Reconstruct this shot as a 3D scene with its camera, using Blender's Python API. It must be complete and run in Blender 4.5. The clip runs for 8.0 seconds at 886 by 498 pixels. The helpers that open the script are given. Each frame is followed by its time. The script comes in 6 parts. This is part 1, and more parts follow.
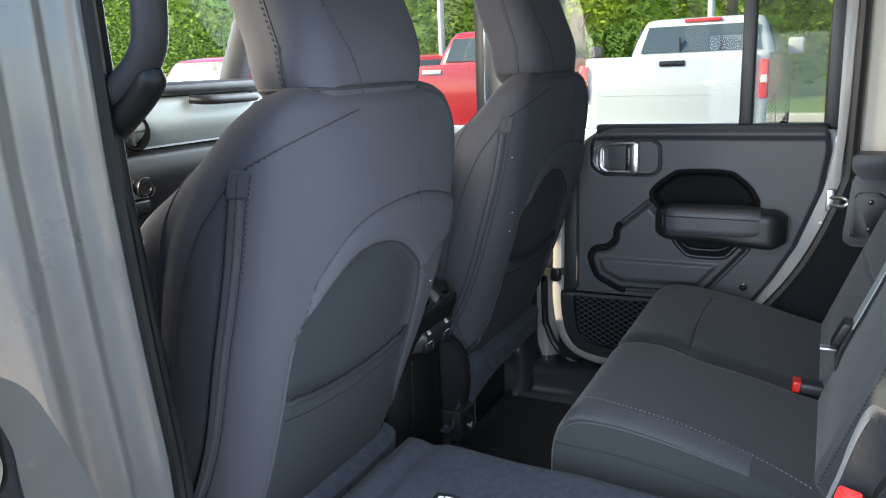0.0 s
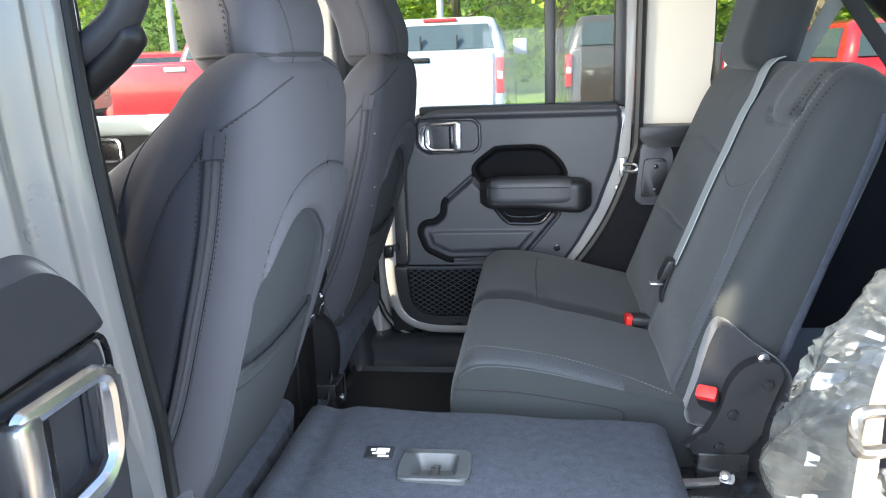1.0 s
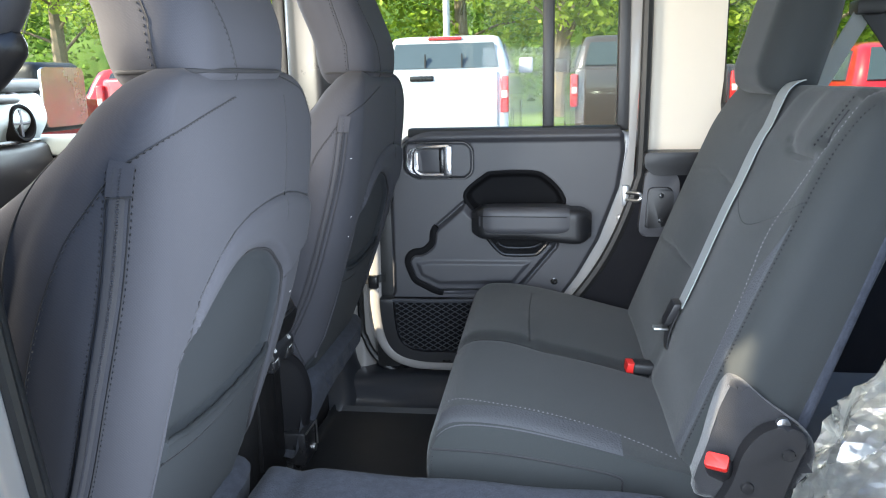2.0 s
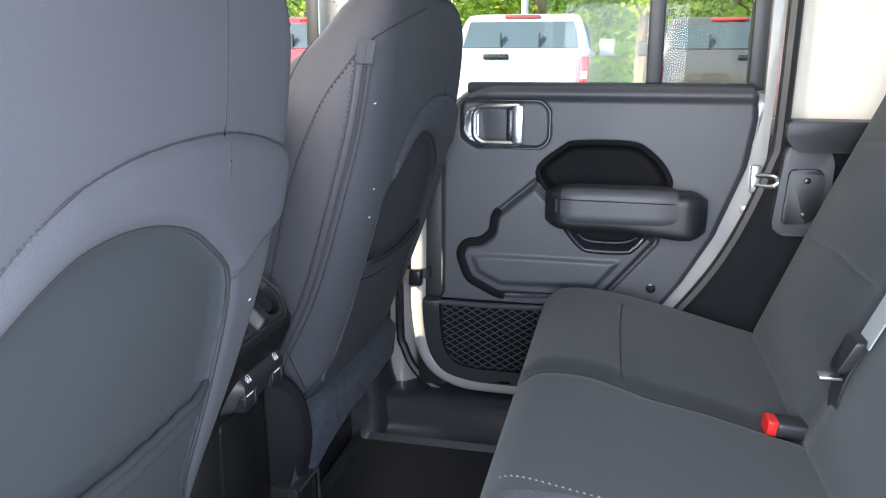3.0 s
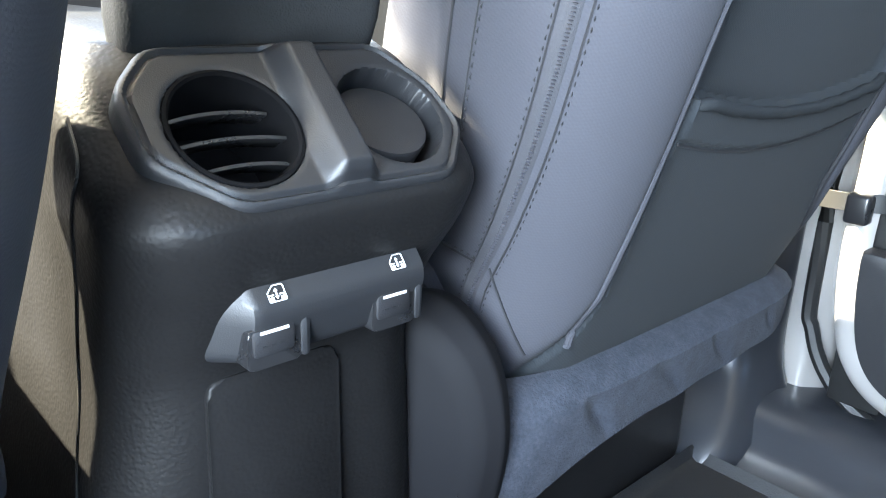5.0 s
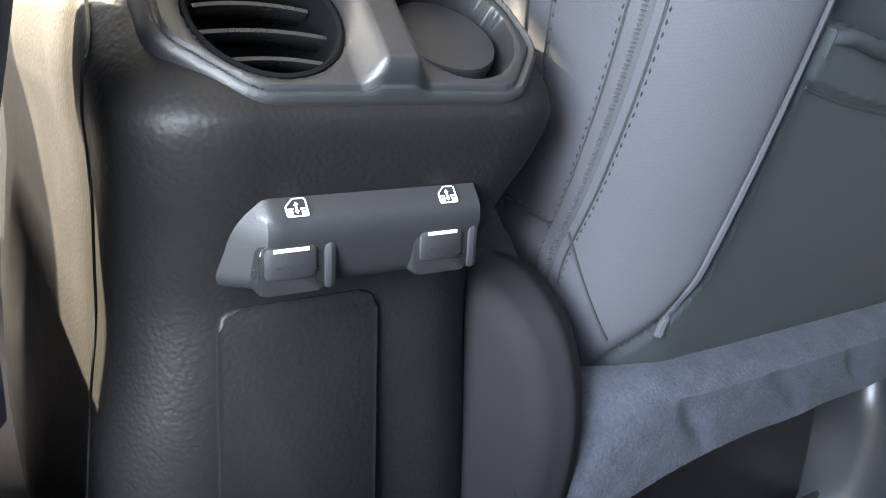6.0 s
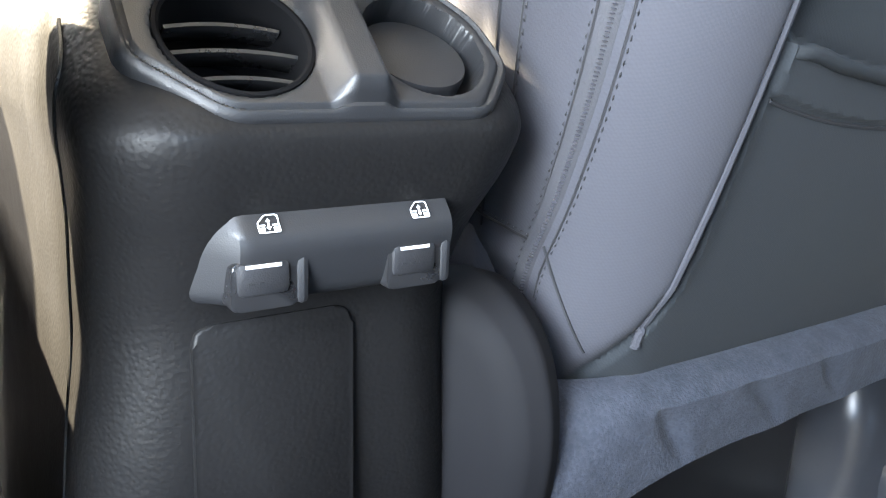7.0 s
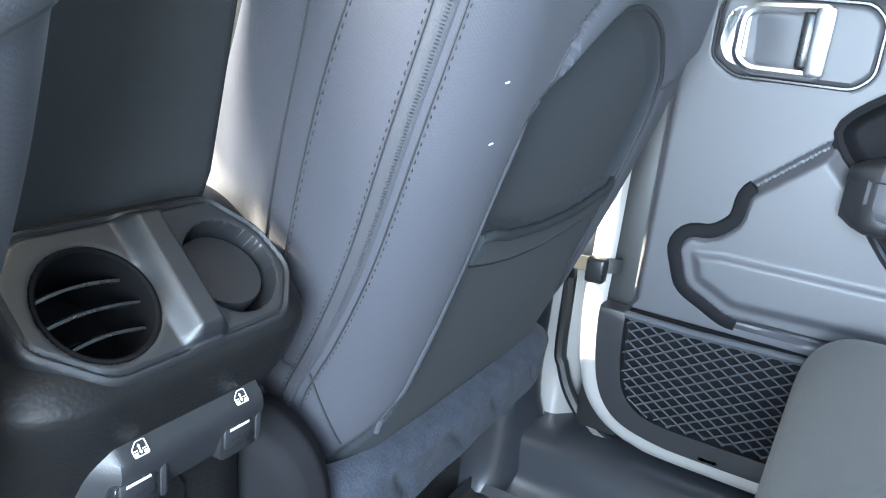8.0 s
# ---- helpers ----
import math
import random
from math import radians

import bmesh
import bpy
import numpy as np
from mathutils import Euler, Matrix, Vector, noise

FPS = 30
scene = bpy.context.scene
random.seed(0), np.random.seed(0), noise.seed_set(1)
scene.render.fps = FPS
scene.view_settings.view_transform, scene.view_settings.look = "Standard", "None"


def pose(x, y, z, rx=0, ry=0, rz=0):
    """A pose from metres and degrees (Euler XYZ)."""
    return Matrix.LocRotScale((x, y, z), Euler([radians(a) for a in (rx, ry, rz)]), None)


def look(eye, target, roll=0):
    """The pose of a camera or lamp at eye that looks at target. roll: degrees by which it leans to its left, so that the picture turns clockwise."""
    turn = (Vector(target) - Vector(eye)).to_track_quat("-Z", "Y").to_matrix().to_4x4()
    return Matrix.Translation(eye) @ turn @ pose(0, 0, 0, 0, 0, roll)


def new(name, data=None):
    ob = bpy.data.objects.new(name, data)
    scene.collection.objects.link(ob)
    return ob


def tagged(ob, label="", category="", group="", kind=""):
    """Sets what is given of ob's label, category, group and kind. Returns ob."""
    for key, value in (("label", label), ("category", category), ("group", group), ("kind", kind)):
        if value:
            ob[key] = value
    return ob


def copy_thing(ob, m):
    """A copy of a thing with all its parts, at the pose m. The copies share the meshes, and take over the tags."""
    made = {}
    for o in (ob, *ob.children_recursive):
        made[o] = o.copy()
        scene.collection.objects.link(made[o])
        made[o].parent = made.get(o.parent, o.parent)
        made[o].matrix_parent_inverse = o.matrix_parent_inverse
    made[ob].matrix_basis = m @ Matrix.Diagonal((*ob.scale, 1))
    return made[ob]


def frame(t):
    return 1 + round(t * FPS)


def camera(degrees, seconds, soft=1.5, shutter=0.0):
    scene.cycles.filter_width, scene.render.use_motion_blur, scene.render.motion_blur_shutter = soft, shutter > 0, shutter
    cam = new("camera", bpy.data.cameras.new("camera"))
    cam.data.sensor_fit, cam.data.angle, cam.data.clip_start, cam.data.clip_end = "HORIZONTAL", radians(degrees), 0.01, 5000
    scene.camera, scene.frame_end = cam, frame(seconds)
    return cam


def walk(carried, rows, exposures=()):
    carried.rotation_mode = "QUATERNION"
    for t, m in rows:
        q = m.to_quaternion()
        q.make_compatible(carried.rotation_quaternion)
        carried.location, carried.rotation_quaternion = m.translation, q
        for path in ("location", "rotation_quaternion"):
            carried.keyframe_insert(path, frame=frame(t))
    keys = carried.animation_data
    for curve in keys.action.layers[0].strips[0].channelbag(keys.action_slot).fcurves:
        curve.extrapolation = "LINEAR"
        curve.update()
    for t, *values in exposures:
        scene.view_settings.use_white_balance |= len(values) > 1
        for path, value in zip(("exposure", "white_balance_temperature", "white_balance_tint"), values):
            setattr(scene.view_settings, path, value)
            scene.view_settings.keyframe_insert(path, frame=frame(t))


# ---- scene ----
# ---- camera and walk ----
cam = camera(59.9, 8.0, soft=1.1)
PATH = [
    (0, (0.647, -1.189, 1.381), (-0.228, 0.55, 0.923), -2.3),
    (0.5, (0.544, -1.221, 1.376), (0.041, 0.655, 0.899), -2.2),
    (1, (0.445, -1.335, 1.353), (0.197, 0.59, 0.871), -2.1),
    (1.5, (0.444, -1.341, 1.348), (0.257, 0.597, 0.89), -1.9),
    (1.7, (0.468, -1.297, 1.354), (0.258, 0.643, 0.915), -1.7),
    (2.8, (0.447, -0.844, 1.298), (0.054, 1.063, 0.844), -0.3),
    (3, (0.42, -0.764, 1.263), (-0.012, 1.131, 0.793), 0.1),
    (3.5, (0.369, -0.563, 1.192), (-0.255, 1.261, 0.66), 0.7),
    (4, (0.332, -0.377, 1.145), (-0.549, 1.32, 0.56), 1.5),
    (4.5, (0.316, -0.259, 1.101), (-0.851, 1.237, 0.469), 1.9),
    (5, (0.316, -0.192, 1.05), (-1.069, 1.103, 0.413), 2.0),
    (5.2, (0.318, -0.175, 1.03), (-1.126, 1.05, 0.387), 2.7),
    (6.3, (0.303, -0.134, 0.98), (-1.335, 0.886, 0.454), 2.3),
    (6.5, (0.306, -0.134, 0.976), (-1.337, 0.886, 0.467), 1.9),
    (7, (0.314, -0.133, 0.987), (-1.292, 0.946, 0.481), 2.3),
    (7.6, (0.314, -0.183, 1.081), (-0.932, 1.267, 0.493), 5.5),
    (7.8, (0.314, -0.218, 1.115), (-0.779, 1.348, 0.522), 5.8),
    (8, (0.313, -0.254, 1.144), (-0.599, 1.425, 0.552), 6.1),
]
EXPOSURES = [(0, 1.7, 6250, 10), (0.5, 2.3, 6250, 10), (1.0, 2.4, 6250, 10), (1.7, 2.4, 6250, 10), (3.0, 2.7, 6350, 13), (3.5, 3.35, 6350, 13), (4.0, 3.8, 6050, 8), (4.5, 4.3, 5800, 6),
             (5.2, 4.6, 6200, 8), (6.3, 4.7, 6600, 11), (7.0, 4.7, 6500, 10), (7.6, 4.45, 6050, 6), (8.0, 4.35, 5850, 5)]
walk(cam, [(t, look(eye, target, roll)) for t, eye, target, roll in PATH], EXPOSURES)

# ---- daylight ----
SUN_TO = Vector((-0.682, -0.394, 0.616)).normalized()
world = bpy.data.worlds.new("daylight")
scene.world = world
world.use_nodes = True
wn, wl = world.node_tree.nodes, world.node_tree.links
sky = wn.new("ShaderNodeTexSky")
sky.sky_type = "NISHITA"
sky.sun_disc = False
sky.sun_elevation = math.asin(SUN_TO.z)
sky.sun_rotation = math.atan2(SUN_TO.x, SUN_TO.y)
wl.new(sky.outputs[0], wn["Background"].inputs[0])
wn["Background"].inputs[1].default_value = 0.15
sun = new("sun", bpy.data.lights.new("sun", "SUN"))
sun.data.energy = 5.0
sun.data.angle = radians(1.0)
sun.data.color = (1.0, 0.85, 0.60)
sun.matrix_world = look((0, 0, 0), -SUN_TO)


# added area lamps that strengthen the skylight in the open doorway and the front windows
def skylight(name, x, y, z, w, h, power, to=(0, 1, 0), tint=(0.82, 0.91, 1.0), gloss=0.3):
    lamp = new(name, bpy.data.lights.new(name, "AREA"))
    lamp.data.shape, lamp.data.size, lamp.data.size_y = "RECTANGLE", w, h
    lamp.data.energy, lamp.data.color, lamp.data.specular_factor = power, tint, gloss
    lamp.matrix_world = look((x, y, z), Vector((x, y, z)) + Vector(to))


skylight("doorway_skylight", 0.42, -0.662, 1.04, 0.42, 0.86, 3.9, (0, 1, -0.2))
# added warm fill, standing for light bounced off sunlit surroundings
skylight("driver_window_fill", -0.52, -0.74, 1.47, 0.60, 0.46, 9.0, (0, 1, -0.5), (1.0, 0.90, 0.74), 0.4)
skylight("passenger_window_skylight", -0.56, 0.745, 1.47, 0.56, 0.44, 3.0, (0, -1, -0.5))

# ---- materials ----
def material(name, base, rough=0.6, metal=0.0, spec=0.5, grain=0.0, grain_scale=400.0, stain=0.0, stain_scale=6.0,
             weave=0.0, weave_scale=900.0, leather=0.0, leather_scale=260.0, coat=0.0, sheen=0.0, flake=0.0):
    """A surface with a coarse stain, a fine grain and, where asked for, a twill weave or a pebbled leather grain."""
    m = bpy.data.materials.new(name)
    m.use_nodes = True
    n, l = m.node_tree.nodes, m.node_tree.links
    p = n["Principled BSDF"]
    p.inputs["Roughness"].default_value = rough
    p.inputs["Metallic"].default_value = metal
    p.inputs["Specular IOR Level"].default_value = spec
    p.inputs["Coat Weight"].default_value = coat
    p.inputs["Coat Roughness"].default_value = 0.06
    p.inputs["Sheen Weight"].default_value = sheen
    p.inputs["Sheen Roughness"].default_value = 0.5
    where = n.new("ShaderNodeTexCoord").outputs["Object"]
    mix = n.new("ShaderNodeMix")
    mix.data_type = "RGBA"
    mix.inputs[6].default_value = (*[c * (1 - stain) for c in base], 1)
    mix.inputs[7].default_value = (*[min(1, c * (1 + stain)) for c in base], 1)
    coarse = n.new("ShaderNodeTexNoise")
    coarse.inputs["Scale"].default_value = stain_scale
    coarse.inputs["Detail"].default_value = 6
    coarse.inputs["Roughness"].default_value = 0.65
    l.new(where, coarse.inputs["Vector"])
    l.new(coarse.outputs["Fac"], mix.inputs[0])
    colour, height = mix.outputs[2], None

    def bump(source, strength, distance, before):
        b = n.new("ShaderNodeBump")
        b.inputs["Strength"].default_value = strength
        b.inputs["Distance"].default_value = distance
        l.new(source, b.inputs["Height"])
        if before:
            l.new(before, b.inputs["Normal"])
        return b.outputs[0]

    def darker(fac, amount):
        k = n.new("ShaderNodeMix")
        k.data_type = "RGBA"
        k.blend_type = "MULTIPLY"
        l.new(fac, k.inputs[0])
        l.new(colour, k.inputs[6])
        k.inputs[7].default_value = (1 - amount, 1 - amount, 1 - amount, 1)
        return k.outputs[2]

    if grain:
        fine = n.new("ShaderNodeTexNoise")
        fine.inputs["Scale"].default_value = grain_scale
        fine.inputs["Detail"].default_value = 4
        l.new(where, fine.inputs["Vector"])
        height = bump(fine.outputs["Fac"], grain, 0.0009, height)
        colour = darker(fine.outputs["Fac"], min(0.6, grain * 0.6))
    if weave:
        for k in (0, 1):
            mp = n.new("ShaderNodeMapping")
            mp.inputs["Scale"].default_value = (1.0, 1.0, 1.0) if k else (0.6, -1.0, 1.0)
            l.new(where, mp.inputs["Vector"])
            w = n.new("ShaderNodeTexWave")
            w.bands_direction = "DIAGONAL"
            w.inputs["Scale"].default_value = weave_scale * (0.9 if k else 1.0)
            w.inputs["Distortion"].default_value = 4.5
            w.inputs["Detail"].default_value = 2
            w.inputs["Detail Scale"].default_value = 3.0
            l.new(mp.outputs[0], w.inputs["Vector"])
            height = bump(w.outputs["Fac"], weave, 0.0005, height)
            colour = darker(w.outputs["Fac"], weave * 0.7)
    if leather:
        v = n.new("ShaderNodeTexVoronoi")
        v.feature = "SMOOTH_F1"
        v.inputs["Scale"].default_value = leather_scale
        v.inputs["Randomness"].default_value = 1.0
        l.new(where, v.inputs["Vector"])
        height = bump(v.outputs["Distance"], leather, 0.0012, height)
    if flake:
        f = n.new("ShaderNodeTexNoise")
        f.inputs["Scale"].default_value = 1800
        l.new(where, f.inputs["Vector"])
        height = bump(f.outputs["Fac"], flake, 0.0003, height)
    l.new(colour, p.inputs["Base Color"])
    rr = n.new("ShaderNodeMapRange")
    rr.inputs["To Min"].default_value = max(0.02, rough - 0.08)
    rr.inputs["To Max"].default_value = min(1.0, rough + 0.08)
    l.new(coarse.outputs["Fac"], rr.inputs["Value"])
    l.new(rr.outputs[0], p.inputs["Roughness"])
    if height:
        l.new(height, p.inputs["Normal"])
    return m


def film_material(name):
    """Thin creased polythene: mostly clear, a milky share and a sharp gloss."""
    m = bpy.data.materials.new(name)
    m.use_nodes = True
    n, l = m.node_tree.nodes, m.node_tree.links
    n.remove(n["Principled BSDF"])
    clear, milk, veil = n.new("ShaderNodeBsdfTransparent"), n.new("ShaderNodeBsdfTranslucent"), n.new("ShaderNodeMixShader")
    gloss, mix, fres = n.new("ShaderNodeBsdfGlossy"), n.new("ShaderNodeMixShader"), n.new("ShaderNodeFresnel")
    clear.inputs[0].default_value = (0.96, 0.98, 0.99, 1)
    milk.inputs[0].default_value = (0.80, 0.87, 0.92, 1)
    gloss.inputs["Roughness"].default_value = 0.05
    fres.inputs[0].default_value = 1.75
    where = n.new("ShaderNodeTexCoord").outputs["Object"]
    t = n.new("ShaderNodeTexNoise")
    t.inputs["Scale"].default_value, t.inputs["Detail"].default_value = 16, 5
    l.new(where, t.inputs["Vector"])
    r = n.new("ShaderNodeMapRange")
    r.inputs["From Min"].default_value, r.inputs["From Max"].default_value = 0.40, 0.75
    r.inputs["To Min"].default_value, r.inputs["To Max"].default_value = 0.34, 0.74
    l.new(t.outputs["Fac"], r.inputs["Value"])
    b = n.new("ShaderNodeBump")
    b.inputs["Strength"].default_value, b.inputs["Distance"].default_value = 0.12, 0.006
    w = n.new("ShaderNodeTexVoronoi")
    w.feature = "DISTANCE_TO_EDGE"
    w.inputs["Scale"].default_value = 22
    l.new(where, w.inputs["Vector"])
    l.new(w.outputs["Distance"], b.inputs["Height"])
    for s in (gloss, milk, fres):
        l.new(b.outputs[0], s.inputs["Normal"])
    l.new(r.outputs[0], veil.inputs[0])
    l.new(clear.outputs[0], veil.inputs[1])
    l.new(milk.outputs[0], veil.inputs[2])
    l.new(fres.outputs[0], mix.inputs[0])
    l.new(veil.outputs[0], mix.inputs[1])
    l.new(gloss.outputs[0], mix.inputs[2])
    l.new(mix.outputs[0], n["Material Output"].inputs[0])
    return m


def glass(name, tint=(0.85, 0.9, 0.88), rough=0.0):
    m = bpy.data.materials.new(name)
    m.use_nodes = True
    n, l = m.node_tree.nodes, m.node_tree.links
    n.remove(n["Principled BSDF"])
    clear, gloss, mix = n.new("ShaderNodeBsdfTransparent"), n.new("ShaderNodeBsdfGlossy"), n.new("ShaderNodeMixShader")
    clear.inputs[0].default_value = (*tint, 1)
    gloss.inputs["Roughness"].default_value = rough
    fres = n.new("ShaderNodeFresnel")
    fres.inputs[0].default_value = 1.22
    l.new(fres.outputs[0], mix.inputs[0])
    l.new(clear.outputs[0], mix.inputs[1])
    l.new(gloss.outputs[0], mix.inputs[2])
    l.new(mix.outputs[0], n["Material Output"].inputs[0])
    return m


CLOTH = material("seat_cloth", (0.040, 0.0404, 0.0475), 0.85, spec=0.12, weave=0.09, weave_scale=215, stain=0.10, stain_scale=9, sheen=0.02)


def panel_tone(m, tone):
    """Multiplies the cloth's colour where the mesh marks an inset panel."""
    n, l = m.node_tree.nodes, m.node_tree.links
    p, mark, mix = n["Principled BSDF"], n.new("ShaderNodeAttribute"), n.new("ShaderNodeMix")
    mark.attribute_name = "panel"
    mix.data_type, mix.blend_type = "RGBA", "MULTIPLY"
    l.new(mark.outputs["Fac"], mix.inputs[0])
    l.new(p.inputs["Base Color"].links[0].from_socket, mix.inputs[6])
    mix.inputs[7].default_value = (*tone, 1)
    l.new(mix.outputs[2], p.inputs["Base Color"])


panel_tone(CLOTH, (0.48, 0.54, 0.52))
CLOTH_REAR = material("rear_seat_cloth", (0.020, 0.023, 0.024), 0.8, spec=0.3, weave=0.18, weave_scale=400, stain=0.10, stain_scale=8, sheen=0.12)
CLOTH_MESH = material("perforated_cloth", (0.056, 0.059, 0.066), 0.85, spec=0.3, leather=1.0, leather_scale=300, stain=0.1)
CLOTH_INNER = material("smooth_back_panel", (0.015, 0.017, 0.019), 0.8, spec=0.22, weave=0.12, weave_scale=500, stain=0.12, stain_scale=10)
THREAD = material("thread", (0.008, 0.008, 0.010), 0.8)
ZIP = material("zipper_tape", (0.024, 0.024, 0.029), 0.75, grain=0.4, grain_scale=900, stain=0.1)
THREAD_PALE = material("pale_thread", (0.16, 0.16, 0.17), 0.8)
PLASTIC = material("grey_moulded_plastic", (0.048, 0.048, 0.054), 0.5, leather=0.10, leather_scale=1500, stain=0.08, stain_scale=12)
PLASTIC_DARK = material("black_moulded_plastic", (0.012, 0.012, 0.0135), 0.45, leather=0.12, leather_scale=1400, stain=0.2, stain_scale=14)
VENT_BLACK = material("dull_black_vent_plastic", (0.004, 0.004, 0.0045), 0.8, spec=0.05, stain=0.1)
LID = material("matt_black_soft_plastic", (0.020, 0.021, 0.022), 0.85, spec=0.2, leather=0.2, leather_scale=900, stain=0.15)
SWITCH = material("dark_grey_switch_plastic", (0.010, 0.0104, 0.012), 0.5, leather=0.08, leather_scale=1600, stain=0.1)
PLASTIC_GLOSS = material("satin_black_plastic", (0.012, 0.012, 0.013), 0.28, stain=0.2, stain_scale=20)
LEATHER = material("pebbled_soft_black_vinyl", (0.007, 0.0068, 0.007), 0.46, spec=0.16, leather=0.20, leather_scale=430, stain=0.15, stain_scale=20)
RUBBER = material("rubber_seal", (0.012, 0.012, 0.012), 0.5, grain=0.2, grain_scale=900, stain=0.2)
CARPET = material("grey_carpet", (0.042, 0.047, 0.061), 0.98, spec=0.1, grain=1.0, grain_scale=420, stain=0.6, stain_scale=70, sheen=0.03)
CARPET_MID = material("dark_grey_carpet", (0.030, 0.030, 0.033), 0.98, spec=0.1, grain=0.9, grain_scale=700, stain=0.4, stain_scale=30, sheen=0.3)
SILL = material("satin_black_sill_plastic", (0.024, 0.026, 0.031), 0.30, stain=0.2, stain_scale=8)
CARPET_BLACK = material("black_carpet", (0.018, 0.018, 0.021), 0.98, spec=0.1, grain=0.9, grain_scale=900, stain=0.25, stain_scale=18)
MAT_RUBBER = material("black_floor_mat", (0.010, 0.011, 0.013), 0.55, grain=0.4, grain_scale=500, stain=0.3, stain_scale=9)
PAINT = material("grey_car_paint", (0.31, 0.295, 0.28), 0.30, metal=0.1, coat=1.0, flake=0.15, stain=0.05)
HEADLINER = material("pale_hardtop_lining", (0.70, 0.63, 0.53), 0.8, grain=0.15, grain_scale=600, stain=0.05)
CHROME = material("satin_chrome", (0.85, 0.85, 0.87), 0.26, metal=1.0, stain=0.05)
STEEL = material("zinc_steel", (0.5, 0.5, 0.5), 0.35, metal=1.0, grain=0.15, grain_scale=700, stain=0.2, stain_scale=40)
RED = material("red_plastic", (0.62, 0.02, 0.015), 0.4, stain=0.08)
WHITE = material("white_print", (0.62, 0.62, 0.62), 0.6, stain=0.03)
WEBBING = material("grey_belt_webbing", (0.30, 0.32, 0.32), 0.7, grain=0.4, grain_scale=1600, stain=0.08)
WEBBING_BLACK = material("black_belt_webbing", (0.02, 0.02, 0.022), 0.7, grain=0.4, grain_scale=1600, stain=0.08)
DASH = material("grey_dash_panel", (0.30, 0.34, 0.34), 0.40, stain=0.06, stain_scale=8)
PANE = glass("clear_window_glass", (0.78, 0.82, 0.81))
PANE_DARK = glass("tinted_window_glass", (0.66, 0.70, 0.67))


# ---- mesh tools ----
def part(name, bm, mat, parent=None, label="", smooth=True):
    me = bpy.data.meshes.new(name)
    bmesh.ops.recalc_face_normals(bm, faces=bm.faces)
    bm.to_mesh(me)
    bm.free()
    if smooth:
        me.polygons.foreach_set("use_smooth", [True] * len(me.polygons))
        me.set_sharp_from_angle(angle=radians(38))
    me.materials.append(mat)
    ob = new(name, me)
    if parent:
        ob.parent = parent
    return tagged(ob, label)


def thing(name, label, category, group="", kind="", at=None):
    ob = new(name)
    if at:
        ob.matrix_basis = at
    return tagged(ob, label, category, group, kind)


def box(bm, x0, x1, y0, y1, z0, z1, bevel=0.0, segs=2):
    vs = [bm.verts.new((x, y, z)) for x in (x0, x1) for y in (y0, y1) for z in (z0, z1)]
    fs = [bm.faces.new([vs[i] for i in q]) for q in ((0, 1, 3, 2), (4, 6, 7, 5), (0, 4, 5, 1), (2, 3, 7, 6), (0, 2, 6, 4), (1, 5, 7, 3))]
    if bevel:
        es = list({e for f in fs for e in f.edges})
        bmesh.ops.bevel(bm, geom=es, offset=bevel, segments=segs, profile=0.5, affect="EDGES")
    return bm


def prism(bm, outline, axis, a, b, bevel=0.0, segs=2):
    """A flat outline (pairs) carried along an axis from a to b. Pairs are the other two axes in order."""
    def place(p, q):
        return {"x": (q, p[0], p[1]), "y": (p[0], q, p[1]), "z": (p[0], p[1], q)}[axis]
    lo, hi = [bm.verts.new(place(p, a)) for p in outline], [bm.verts.new(place(p, b)) for p in outline]
    n = len(outline)
    fs = [bm.faces.new(lo), bm.faces.new(hi[::-1])]
    fs += [bm.faces.new((lo[i], hi[i], hi[(i + 1) % n], lo[(i + 1) % n])) for i in range(n)]
    if bevel:
        es = list(set(fs[0].edges) | set(fs[1].edges))
        bmesh.ops.bevel(bm, geom=es, offset=bevel, segments=segs, profile=0.5, affect="EDGES")
    return bm


def rounded(outline, r, n=5):
    """An outline of pairs with its corners rounded by r (a number, or one for each corner)."""
    out, m = [], len(outline)
    for i, p in enumerate(outline):
        p, a, b = Vector(p), Vector(outline[i - 1]), Vector(outline[(i + 1) % m])
        rr = r[i] if isinstance(r, (list, tuple)) else r
        u, v = a - p, b - p
        k = min(rr, u.length * 0.49, v.length * 0.49)
        s, e = p + u.normalized() * k, p + v.normalized() * k
        for j in range(n + 1):
            t = j / n
            out.append(tuple((1 - t) ** 2 * s + 2 * t * (1 - t) * p + t * t * e))
    return out


def smooth_line(pts, n=8):
    """A Catmull-Rom line through the points."""
    pts = [Vector(p) for p in pts]
    out = []
    for i in range(len(pts) - 1):
        p0, p1, p2, p3 = pts[max(i - 1, 0)], pts[i], pts[i + 1], pts[min(i + 2, len(pts) - 1)]
        for j in range(n):
            t = j / n
            out.append(0.5 * (2 * p1 + (p2 - p0) * t + (2 * p0 - 5 * p1 + 4 * p2 - p3) * t * t + (3 * p1 - p0 - 3 * p2 + p3) * t ** 3))
    return out + [pts[-1]]


